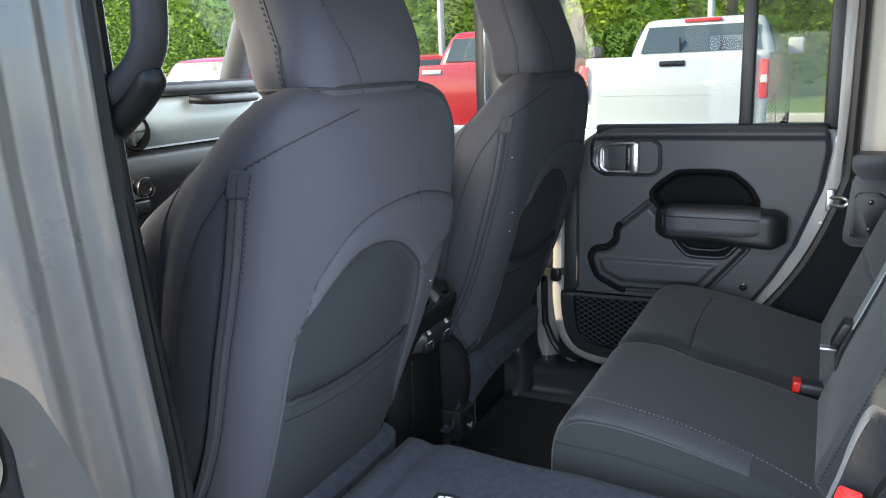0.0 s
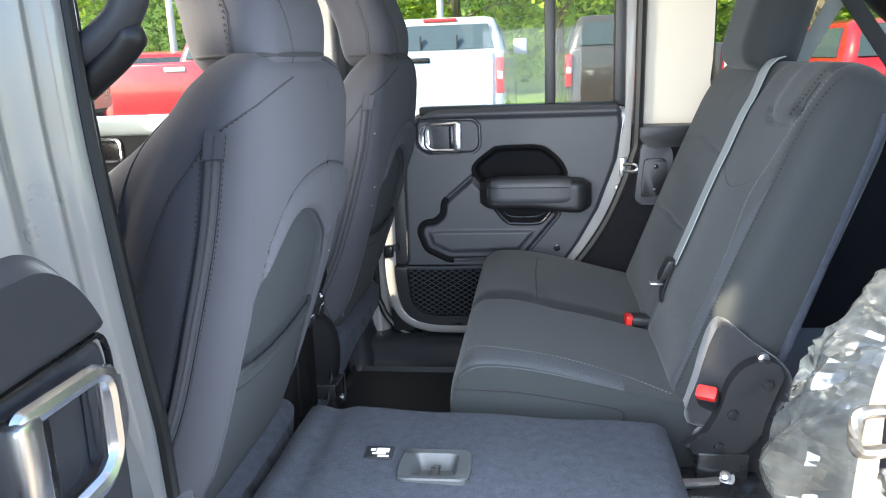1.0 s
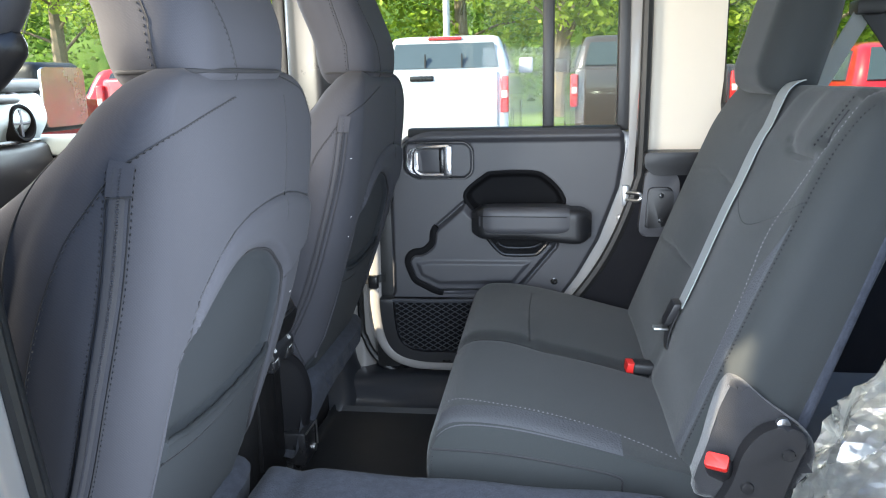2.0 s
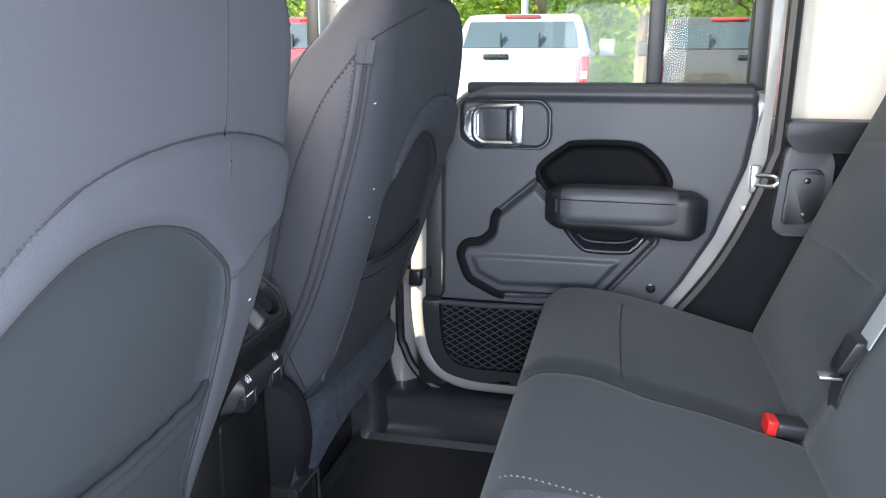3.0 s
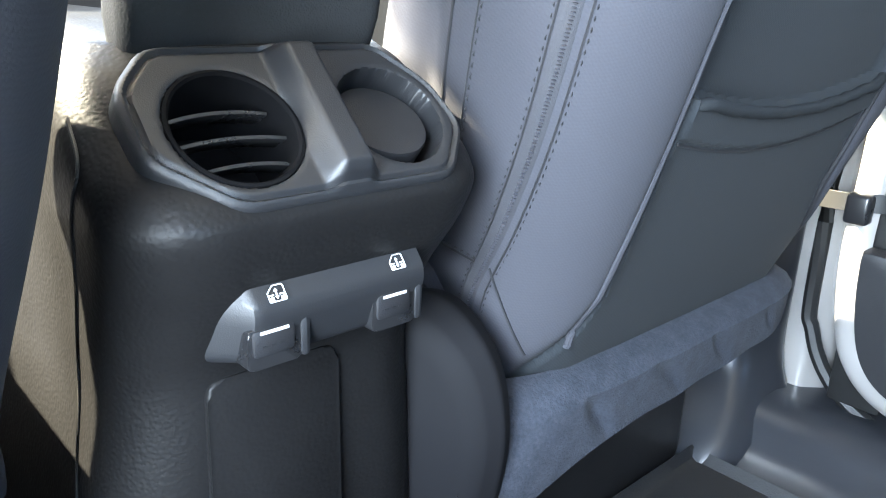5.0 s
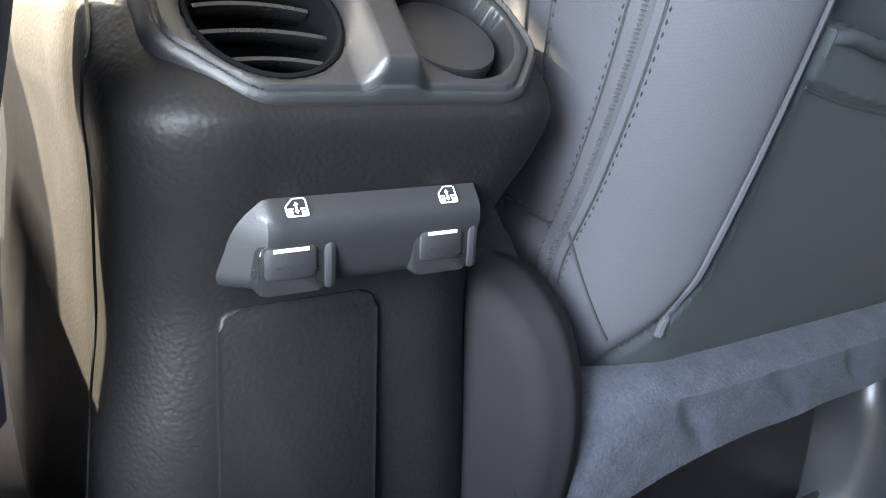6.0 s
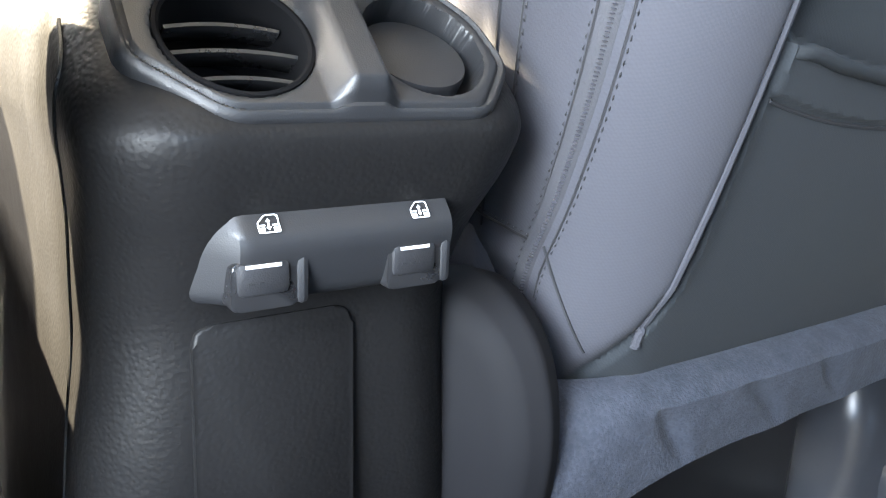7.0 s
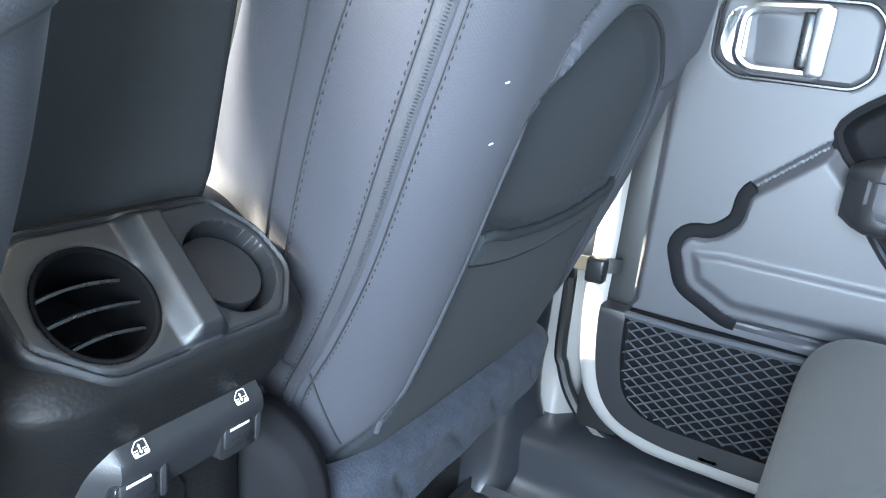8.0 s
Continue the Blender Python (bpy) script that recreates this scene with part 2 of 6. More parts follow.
def tube(bm, pts, r, n=8, closed=False, flat=1.0, up=(0, 0, 1)):
    """A rod along the points, of radius r (a number or one for each point), squeezed to flat along up."""
    pts, rings, m = [Vector(p) for p in pts], [], len(pts)
    for i, p in enumerate(pts):
        a = pts[i - 1] if i or closed else p
        b = pts[(i + 1) % m] if i < m - 1 or closed else p
        d = (b - a).normalized()
        side = d.cross(Vector(up))
        if side.length < 1e-4:
            side = d.cross(Vector((1, 0, 0)))
        side.normalize()
        top = side.cross(d)
        rr = r[i] if isinstance(r, (list, tuple)) else r
        rings.append([bm.verts.new(p + side * rr * math.cos(2 * math.pi * k / n) + top * rr * flat * math.sin(2 * math.pi * k / n)) for k in range(n)])
    for i in range(m if closed else m - 1):
        a, b = rings[i], rings[(i + 1) % m]
        for k in range(n):
            bm.faces.new((a[k], a[(k + 1) % n], b[(k + 1) % n], b[k]))
    if not closed:
        bm.faces.new(rings[0][::-1])
        bm.faces.new(rings[-1])
    return bm


def strap(bm, pts, across, width, thick):
    """A flat band along the points, its width lying along across."""
    pts, rings, m = [Vector(p) for p in pts], [], len(pts)
    for i, p in enumerate(pts):
        d = (pts[min(i + 1, m - 1)] - pts[max(i - 1, 0)]).normalized()
        a = Vector(across[i] if isinstance(across, list) else across)
        a = (a - d * a.dot(d)).normalized() * width / 2
        h = d.cross(a).normalized() * thick / 2
        rings.append([bm.verts.new(p + q) for q in (a + h, a * 0.97 + h * 1.2, -a * 0.97 + h * 1.2, -a + h, -a - h, a - h)])
    for i in range(m - 1):
        for k in range(6):
            bm.faces.new((rings[i][k], rings[i][(k + 1) % 6], rings[i + 1][(k + 1) % 6], rings[i + 1][k]))
    bm.faces.new(rings[0][::-1])
    bm.faces.new(rings[-1])
    return bm


def rod(bm, a, b, r0, r1=None, n=16, bevel=0.0):
    """A round bar from a to b with softened ends."""
    a, b = Vector(a), Vector(b)
    r1 = r0 if r1 is None else r1
    d = (b - a).normalized()
    pts, rs = [a, b], [r0, r1]
    if bevel:
        pts = [a, a + d * bevel, b - d * bevel, b]
        rs = [r0 - bevel, r0, r1, r1 - bevel]
    return tube(bm, pts, rs, n, up=(0.13, 0.21, 0.97))


def lathe(bm, origin, axis, profile, n=32, closed=False):
    """Rings of (radius, height along axis) joined up."""
    o, d = Vector(origin), Vector(axis).normalized()
    s = d.orthogonal().normalized()
    t = d.cross(s)
    rings = [[bm.verts.new(o + d * h + (s * math.cos(2 * math.pi * k / n) + t * math.sin(2 * math.pi * k / n)) * max(r, 1e-4)) for k in range(n)] for r, h in profile]
    for a, b in zip(rings, rings[1:]):
        for k in range(n):
            bm.faces.new((a[k], a[(k + 1) % n], b[(k + 1) % n], b[k]))
    if not closed:
        bm.faces.new(rings[0][::-1])
        bm.faces.new(rings[-1])
    return bm


def grid_mesh(bm, P, wrap=False, caps=False):
    """Faces over an array [rows, columns, 3]."""
    m, n = P.shape[:2]
    vs = [[bm.verts.new(P[i, j]) for j in range(n)] for i in range(m)]
    for i in range(m - 1):
        for j in range(n if wrap else n - 1):
            bm.faces.new((vs[i][j], vs[i][(j + 1) % n], vs[i + 1][(j + 1) % n], vs[i + 1][j]))
    if caps:
        bm.faces.new(vs[0][::-1])
        bm.faces.new(vs[-1])
    return bm


def ring(n, a, b, r):
    """n points round a rounded rectangle of half sizes a and b, with a corner radius r."""
    r = min(r, a * 0.999, b * 0.999)
    quarter, corner = [], max(3, n // 16)
    sides = max(2, n // 4 - corner)
    out = []
    for q, (sx, sy) in enumerate(((1, 1), (-1, 1), (-1, -1), (1, -1))):
        for k in range(corner):
            t = math.pi / 2 * (q + k / corner)
            out.append(((a - r) * sx + r * math.cos(t), (b - r) * sy + r * math.sin(t)))
        s = out[-corner:][-1]
        t = math.pi / 2 * (q + 1)
        p0 = ((a - r) * sx + r * math.cos(t), (b - r) * sy + r * math.sin(t))
        nx = ((-1, 1), (-1, -1), (1, -1), (1, 1))[q]
        p1 = ((a - r) * nx[0] + r * math.cos(t), (b - r) * nx[1] + r * math.sin(t))
        for k in range(sides):
            f = k / sides
            out.append((p0[0] * (1 - f) + p1[0] * f, p0[1] * (1 - f) + p1[1] * f))
    return np.array(out)


def soft_solid(bm, sections, n=96, shape=None):
    """Rounded rectangles (centre, first axis, second axis, half a, half b, radius) skinned in order. shape(P, N) gives how far
    each point moves along its normal."""
    P = []
    for c, A, B, a, b, r in sections:
        q = ring(n, a, b, r)
        P.append(np.array(c)[None] + q[:, :1] * np.array(A)[None] + q[:, 1:] * np.array(B)[None])
    P = np.array(P)
    if shape:
        du = np.roll(P, -1, 1) - np.roll(P, 1, 1)
        dv = np.gradient(P, axis=0)
        N = np.cross(du, dv)
        N /= np.linalg.norm(N, axis=-1, keepdims=True) + 1e-12
        mid = P.mean((0, 1))
        if ((P - mid) * N).sum() < 0:
            N = -N
        P = P + N * shape(P, N)[..., None]
    return grid_mesh(bm, P, wrap=True, caps=True)


def between(rows, m):
    """Rows of numbers, made m rows by smooth interpolation along the first number."""
    rows = np.array(rows, float)
    t = np.linspace(rows[0, 0], rows[-1, 0], m)
    out = [t]
    for k in range(1, rows.shape[1]):
        y, x = rows[:, k], rows[:, 0]
        d = np.gradient(y, x)
        i = np.clip(np.searchsorted(x, t) - 1, 0, len(x) - 2)
        h = x[i + 1] - x[i]
        f = (t - x[i]) / h
        # limited slopes, so that nothing overshoots
        s = np.diff(y) / np.diff(x)
        lim = np.r_[s[0], np.where(s[:-1] * s[1:] <= 0, 0, np.sign(s[1:]) * np.minimum(np.abs(s[1:]), np.abs(s[:-1])) * 1.5), s[-1]]
        d = np.where(np.abs(d) > np.abs(lim), lim, d)
        out.append((1 + 2 * f) * (1 - f) ** 2 * y[i] + f * (1 - f) ** 2 * h * d[i] + f * f * (3 - 2 * f) * y[i + 1] + f * f * (f - 1) * h * d[i + 1])
    return np.array(out).T


def inside(px, py, poly):
    """Signed distance to a closed outline, positive within."""
    poly = np.array(poly, float)
    d = np.full(px.shape, 1e9)
    win = np.zeros(px.shape, bool)
    for (ax, ay), (bx, by) in zip(poly, np.roll(poly, -1, 0)):
        ex, ey = bx - ax, by - ay
        t = np.clip(((px - ax) * ex + (py - ay) * ey) / (ex * ex + ey * ey + 1e-12), 0, 1)
        d = np.minimum(d, np.hypot(px - ax - t * ex, py - ay - t * ey))
        cross = (ay > py) != (by > py)
        with np.errstate(divide="ignore", invalid="ignore"):
            win ^= cross & (px < (bx - ax) * (py - ay) / (by - ay + 1e-15) + ax)
    return np.where(win, d, -d)


def off_line(px, py, line):
    """Distance to an open line."""
    line = np.array([tuple(p)[:2] for p in line], float)
    d = np.full(px.shape, 1e9)
    for (ax, ay), (bx, by) in zip(line, line[1:]):
        ex, ey = bx - ax, by - ay
        t = np.clip(((px - ax) * ex + (py - ay) * ey) / (ex * ex + ey * ey + 1e-12), 0, 1)
        d = np.minimum(d, np.hypot(px - ax - t * ex, py - ay - t * ey))
    return d


def step(x, a, b):
    t = np.clip((x - a) / (b - a), 0, 1)
    return t * t * (3 - 2 * t)


def tree_of(bm):
    from mathutils.bvhtree import BVHTree
    bm.normal_update()
    return BVHTree.FromBMesh(bm)


def draped(tree, pts, way, lift=0.0005):
    """Points thrown along a way onto a surface, and the normals there."""
    out, norms = [], []
    for p in pts:
        hit, nor, _, _ = tree.ray_cast(Vector(p), Vector(way))
        if hit is not None:
            if nor.dot(Vector(way)) > 0:
                nor = -nor
            out.append(hit + nor * lift)
            norms.append(nor)
    return out, norms


def stitches(bm, pts, norms, pitch=0.007, length=0.0048, r=0.0012):
    """Short threads along a line on a surface."""
    left = 0.0
    for i in range(len(pts) - 1):
        a, b = pts[i], pts[i + 1]
        d = b - a
        seg = d.length
        if seg < 1e-6 or seg > 0.05:
            continue
        d.normalize()
        s = left
        while s < seg:
            p, n = a + d * s, norms[i]
            q = p + d * length
            w = d.cross(n).normalized() * r
            top = n * r
            vs = [bm.verts.new(v) for v in (p - top, (p + q) / 2 + w + top * 0.4, q - top, (p + q) / 2 - w + top * 0.4, (p + q) / 2 + top * 1.6)]
            for f in ((0, 1, 4), (1, 2, 4), (2, 3, 4), (3, 0, 4)):
                bm.faces.new([vs[k] for k in f])
            s += pitch
        left = s - seg
    return bm


# ---- the car's shell ----
BELT = 1.222      # top of the door trim
FAR = 0.70        # face of the far door trim
FLOOR = 0.53

def shell():
    bm = box(bmesh.new(), -1.4, 2.1, -0.66, 0.72, 0.43, FLOOR, 0.004)
    tagged(part("floor", bm, CARPET_BLACK), "black carpeted car floor", "floor", kind="structure")
    # roof panels
    bm = box(bmesh.new(), -0.75, 2.2, -0.66, 0.72, 1.80, 1.86, 0.015)
    tagged(part("ceiling", bm, HEADLINER), "pale hardtop roof lining", "ceiling", kind="structure")
    # tailgate and dash bulkhead close the ends
    bm = box(bmesh.new(), 2.1, 2.18, -0.72, 0.78, 0.5, 1.10, 0.01)
    tagged(part("wall_rear", bm, PLASTIC_DARK), "black trimmed tailgate", "wall", kind="structure")
    bm = box(bmesh.new(), -1.40, -1.30, -0.66, 0.66, 0.40, 1.20, 0.01)
    tagged(part("wall_front", bm, PLASTIC_DARK), "black bulkhead under the dashboard", "wall", kind="structure")
    # far sill under the doors, a rounded black step
    prof = [(0.575, FLOOR - 0.02), (0.585, FLOOR + 0.004), (0.605, FLOOR + 0.010), (0.625, 0.550), (0.640, 0.570), (0.655, 0.584), (0.675, 0.591), (0.70, 0.593), (0.80, 0.585), (0.80, 0.45), (0.575, 0.45)]
    bm = prism(bmesh.new(), prof, "x", -1.25, 0.62)
    tagged(part("sill_far", bm, SILL), "black plastic door sill", "sill", kind="structure")
    prof = [(-a, b) for a, b in prof]
    bm = prism(bmesh.new(), prof, "x", -1.25, 0.66)
    tagged(part("sill_near", bm, SILL), "black plastic door sill", "sill", kind="structure")


def far_side():
    # B pillar between the far doors: painted post with a black cover
    bm = prism(bmesh.new(), rounded([(-0.17, 0.735), (-0.01, 0.735), (0.012, 0.765), (0.015, 0.80), (-0.18, 0.80)], 0.008), "z", 0.55, 1.80)
    tagged(part("pillar_far", bm, PAINT), "grey painted door pillar", "pillar", kind="structure")
    bm = bmesh.new()
    rows = []
    for z in np.linspace(FLOOR, 1.80, 60):
        flare = 0.10 * float(1 - step(np.array(z), FLOOR, 0.68)) ** 2
        rows.append([(x + (flare * 0.35 if x > -0.1 else -flare * 0.3), y - flare * (1.0 if y < 0.70 else 0.0), float(z)) for x, y in rounded([(-0.15, 0.655), (-0.055, 0.65), (-0.025, 0.735), (-0.165, 0.735)], 0.03)])
    grid_mesh(bm, np.array(rows), wrap=True, caps=True)
    tagged(part("pillar_cover_far", bm, SILL), "black plastic pillar cover", "pillar trim", kind="structure")
    # C pillar: painted jamb that slants forward below the belt
    jamb = [(0.665, 1.80), (0.668, 1.18), (0.655, 1.09), (0.60, 0.94), (0.53, 0.83), (0.46, 0.76), (0.33, 0.70), (0.33, 0.55), (0.66, 0.55), (0.71, 1.80)]
    bm = prism(bmesh.new(), jamb, "y", 0.718, 0.80, 0.004)
    tagged(part("pillar_rear_far", bm, PAINT), "grey painted door jamb", "pillar", kind="structure")
    # rubber seal along the jamb
    line = smooth_line([(0.703, 0.708, 1.80), (0.700, 0.708, 1.20), (0.688, 0.708, 1.08), (0.632, 0.708, 0.93), (0.56, 0.708, 0.815), (0.48, 0.708, 0.73), (0.36, 0.708, 0.665)])
    bm = tube(bmesh.new(), line, 0.013, 8)
    tagged(part("door_seal", bm, RUBBER), "black rubber door seal", "seal", kind="structure")
    # wheel housing wall with black carpet, under the quarter panel
    wall = [(0.70, 1.16), (0.69, 1.07), (0.64, 0.93), (0.57, 0.82), (0.50, 0.735), (0.40, 0.67), (0.40, 0.55), (2.1, 0.55), (2.1, 1.16)]
    bm = prism(bmesh.new(), wall, "y", 0.70, 0.716)
    tagged(part("wall_far", bm, CARPET_BLACK), "black carpeted wheel housing side", "wall", kind="structure")
    # pale quarter panel of the hardtop with its side window
    hole = rounded([(0.885, 1.225), (1.75, 1.225), (1.75, 1.68), (0.885, 1.68)], 0.05)
    outer = [(0.716, 1.168), (2.1, 1.168), (2.1, 1.80), (0.716, 1.80)]
    bm = bmesh.new()
    cells = [(0.716, 0.885, 1.168, 1.80), (1.75, 2.1, 1.168, 1.80), (0.885, 1.75, 1.68, 1.80), (0.885, 1.75, 1.168, 1.225)]
    box(bm, cells[0][0], cells[0][1], 0.735, 0.765, cells[0][2], cells[0][3])
    quarter = tagged(part("quarter_panel", bm, HEADLINER), "pale hardtop quarter panel beside the cargo window", "panel", kind="structure")
    for a, b, c, d in cells[1:]:
        part("window_surround", box(bmesh.new(), a, b, 0.735, 0.765, c, d), HEADLINER, quarter)
    w = tagged(part("window_1", tube(bmesh.new(), [(x, 0.74, z) for x, z in hole], 0.008, 6, closed=True), RUBBER), "black rubber window seal in the hardtop", "window", kind="structure")
    part("pane", box(bmesh.new(), 0.87, 1.77, 0.752, 0.757, 1.21, 1.70), PANE_DARK, w).visible_shadow = False
    # black ledge with the latch bracket behind the jamb
    b = thing("latch_bracket", "black plastic trim bracket with two rivets beside the door latch", "bracket")
    part("ledge", prism(bmesh.new(), rounded([(0.70, 1.168), (0.70, 1.135), (0.72, 1.115), (0.84, 1.115), (0.86, 1.168)], 0.008), "y", 0.66, 0.735, 0.003), PLASTIC_DARK, b)
    part("body", prism(bmesh.new(), rounded([(0.705, 1.125), (0.770, 1.125), (0.785, 1.10), (0.782, 0.985), (0.765, 0.965), (0.70, 0.965), (0.692, 0.985)], 0.015), "y", 0.675, 0.70, 0.005), PLASTIC, b)
    part("cover", prism(bmesh.new(), rounded([(0.712, 1.085), (0.765, 1.085), (0.772, 1.065), (0.768, 1.015), (0.755, 0.99), (0.706, 0.985)], 0.012), "y", 0.668, 0.677, 0.003), PLASTIC_DARK, b)
    for z in (1.065, 1.005):
        part("rivet", lathe(bmesh.new(), (0.742, 0.668, z), (0, -1, 0), [(0.006, 0), (0.005, 0.002), (0.001, 0.003)], 12), PLASTIC_GLOSS, b)
    s = thing("door_striker", "zinc steel striker loop on the far door jamb", "striker")
    part("plate", box(bmesh.new(), 0.655, 0.672, 0.705, 0.72, 1.035, 1.085, 0.003), STEEL, s)
    part("loop", tube(bmesh.new(), smooth_line([(0.660, 0.712, 1.066), (0.69, 0.69, 1.068), (0.698, 0.688, 1.060), (0.69, 0.69, 1.05), (0.660, 0.712, 1.05)], 5), 0.005, 8), STEEL, s)
    part("bolt", lathe(bmesh.new(), (0.652, 0.718, 1.003), (0, -1, 0), [(0.010, 0), (0.009, 0.004), (0.005, 0.006), (0.001, 0.006)], 16), PAINT, s)


def near_side():
    # B pillar: painted jamb with pressed ridges, seal, and black cover inside; it moves rearward lower down
    jamb = [(0.0, -0.672), (-0.002, -0.692), (-0.012, -0.708), (-0.006, -0.722), (-0.024, -0.744), (-0.020, -0.766), (-0.045, -0.790), (-0.06, -0.80), (-0.20, -0.80), (-0.20, -0.70), (-0.04, -0.678)]
    heights = np.linspace(0.48, 1.84, 40)
    dx = np.interp(heights, [0.5, 0.9, 1.0, 1.08, 1.15, 1.3, 1.8], [0.058, 0.066, 0.063, 0.053, 0.045, 0.032, 0.018])
    P = np.array([[(x + k, y, z) for x, y in smooth_close(jamb, 5)] for k, z in zip(dx, heights)])
    tagged(part("pillar_near", grid_mesh(bmesh.new(), P, wrap=True, caps=True), PAINT), "glossy grey painted door pillar with pressed ridges", "pillar", kind="structure")
    line = [(k + 0.004, -0.670, z) for k, z in zip(dx, heights) if z > 0.60]
    tagged(part("door_seal", tube(bmesh.new(), line, 0.007, 8), RUBBER), "black rubber door seal", "seal", kind="structure")
    cover = rounded([(0.004, -0.668), (0.006, -0.652), (-0.02, -0.644), (-0.15, -0.650), (-0.15, -0.668)], 0.006)
    P = np.array([[(x + k, y, z) for x, y in cover] for k, z in zip(dx, heights)])
    tagged(part("pillar_cover_near", grid_mesh(bmesh.new(), P, wrap=True, caps=True), PLASTIC_DARK), "black plastic pillar cover", "pillar trim", kind="structure")
    # C pillar jamb, curving forward below the belt
    jamb = [(0.80, 1.80), (0.79, 1.25), (0.775, 1.19), (0.752, 1.13), (0.735, 1.06), (0.728, 0.98), (0.724, 0.86), (0.70, 0.70), (0.685, 0.50), (0.90, 0.50), (0.90, 1.80)]
    bm = prism(bmesh.new(), rounded(jamb, 0.02), "y", -0.80, -0.67, 0.012, 3)
    tagged(part("pillar_rear_near", bm, PAINT), "glossy grey painted rear door jamb", "pillar", kind="structure")
    bm = box(bmesh.new(), 0.90, 2.1, -0.80, -0.70, 0.50, 1.222, 0.01)
    tagged(part("wall_near", bm, PLASTIC_DARK), "black trimmed cargo side", "wall", kind="structure")
    bm = box(bmesh.new(), 0.90, 2.1, -0.78, -0.74, 1.68, 1.80, 0.01)
    tagged(part("wall_near_top", bm, HEADLINER), "pale hardtop side", "wall", kind="structure")
    s = thing("door_striker", "zinc steel striker loop with two screws on the near door jamb", "striker")
    part("plate", prism(bmesh.new(), rounded([(-0.775, 1.005), (-0.735, 1.005), (-0.735, 1.105), (-0.775, 1.105)], 0.012), "x", 0.718, 0.740, 0.002), STEEL, s)
    part("loop", tube(bmesh.new(), smooth_line([(0.727, -0.745, 1.072), (0.700, -0.750, 1.074), (0.690, -0.752, 1.068), (0.690, -0.754, 1.046), (0.700, -0.752, 1.040), (0.727, -0.748, 1.042)], 5), 0.0055, 8), STEEL, s)
    for z in (1.092, 1.016):
        part("screw", lathe(bmesh.new(), (0.718, -0.755, z), (-1, 0, 0), [(0.011, 0), (0.011, 0.004), (0.008, 0.006), (0.006, 0.004), (0.001, 0.004)], 20), STEEL, s)
    tagged(part("jamb_bumper", soft_solid(bmesh.new(), [((0.752, -0.745, z), (1, 0, 0), (0, 1, 0), a, a * 1.1, a * 0.8) for z, a in ((1.118, 0.012), (1.125, 0.020), (1.139, 0.023), (1.153, 0.020), (1.161, 0.010))], 32), RUBBER), "black rubber bumper on the door jamb", "bumper")


def smooth_close(pts, n=4):
    pts = [Vector((*p, 0)) for p in pts]
    out = []
    m = len(pts)
    for i in range(m):
        p0, p1, p2, p3 = (pts[(i + k) % m] for k in (-1, 0, 1, 2))
        for j in range(n):
            t = j / n
            q = 0.5 * (2 * p1 + (p2 - p0) * t + (2 * p0 - 5 * p1 + 4 * p2 - p3) * t * t + (3 * p1 - p0 - 3 * p2 + p3) * t ** 3)
            out.append((q.x, q.y))
    return out


# ---- doors ----
ARCH = smooth_close([(0.270, 1.060), (0.318, 1.110), (0.35, 1.120), (0.44, 1.120), (0.475, 1.105), (0.508, 1.070), (0.512, 1.035), (0.44, 1.00), (0.33, 1.00)], 5)
COVER = rounded([(0.285, 1.055), (0.192, 0.975), (0.190, 0.940), (0.165, 0.918), (0.135, 0.916), (0.122, 0.895), (0.140, 0.845), (0.200, 0.815), (0.40, 0.820), (0.43, 0.855), (0.50, 0.940), (0.40, 1.02)], 0.012)

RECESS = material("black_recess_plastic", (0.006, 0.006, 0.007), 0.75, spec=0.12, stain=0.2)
NET = material("net_cord", (0.034, 0.036, 0.042), 0.8)


def door_trim(u, z):
    """Relief of the inner door panel at u behind the hinge and height z; out of the panel is positive."""
    bez = inside(u, z, BEZEL)
    arch = inside(u, z, ARCH)
    cov = inside(u, z, COVER)
    h = 0.012 * step(z, BELT - 0.030, BELT - 0.016)                  # soft top roll
    h = h - 0.030 * step(arch, -0.004, 0.018)
    h = h - 0.007 * (step(-cov, -0.003, 0.0) * (1 - step(-cov, 0.004, 0.008))) * (1 - step(arch, -0.01, 0.0))
    h = h + 0.013 * step(cov, 0.002, 0.010) * (1 - step(arch, -0.02, 0.0))
    h = h + 0.006 * step(cov, 0.020, 0.032) * (1 - step(arch, -0.03, 0.0)) * step(0.90 - z, 0, 0.01)
    h = h - 0.004 * (1 - step(np.abs(bez), 0.0, 0.003))
    h = h + 0.003 * step(bez, 0.003, 0.006)
    return h


BEZEL = rounded([(0.128, 1.195), (0.275, 1.195), (0.292, 1.178), (0.292, 1.122), (0.275, 1.106), (0.150, 1.106), (0.122, 1.125), (0.122, 1.18)], 0.01)

def trim_edge(z):
    """Rear edge of the inner panel."""
    return np.interp(z, [0.60, 0.66, 0.72, 0.80, 0.86, 0.95, 1.08, 1.17, 1.21, 1.222], [0.30, 0.36, 0.43, 0.51, 0.552, 0.602, 0.648, 0.660, 0.655, 0.645])


def trim_left(z):
    """Front edge of the inner panel."""
    return np.interp(z, [0.60, 0.63, 0.66, 0.70, 0.76, 0.80, 0.83, 1.25], [0.155, 0.105, 0.078, 0.060, 0.050, 0.052, 0.080, 0.080])


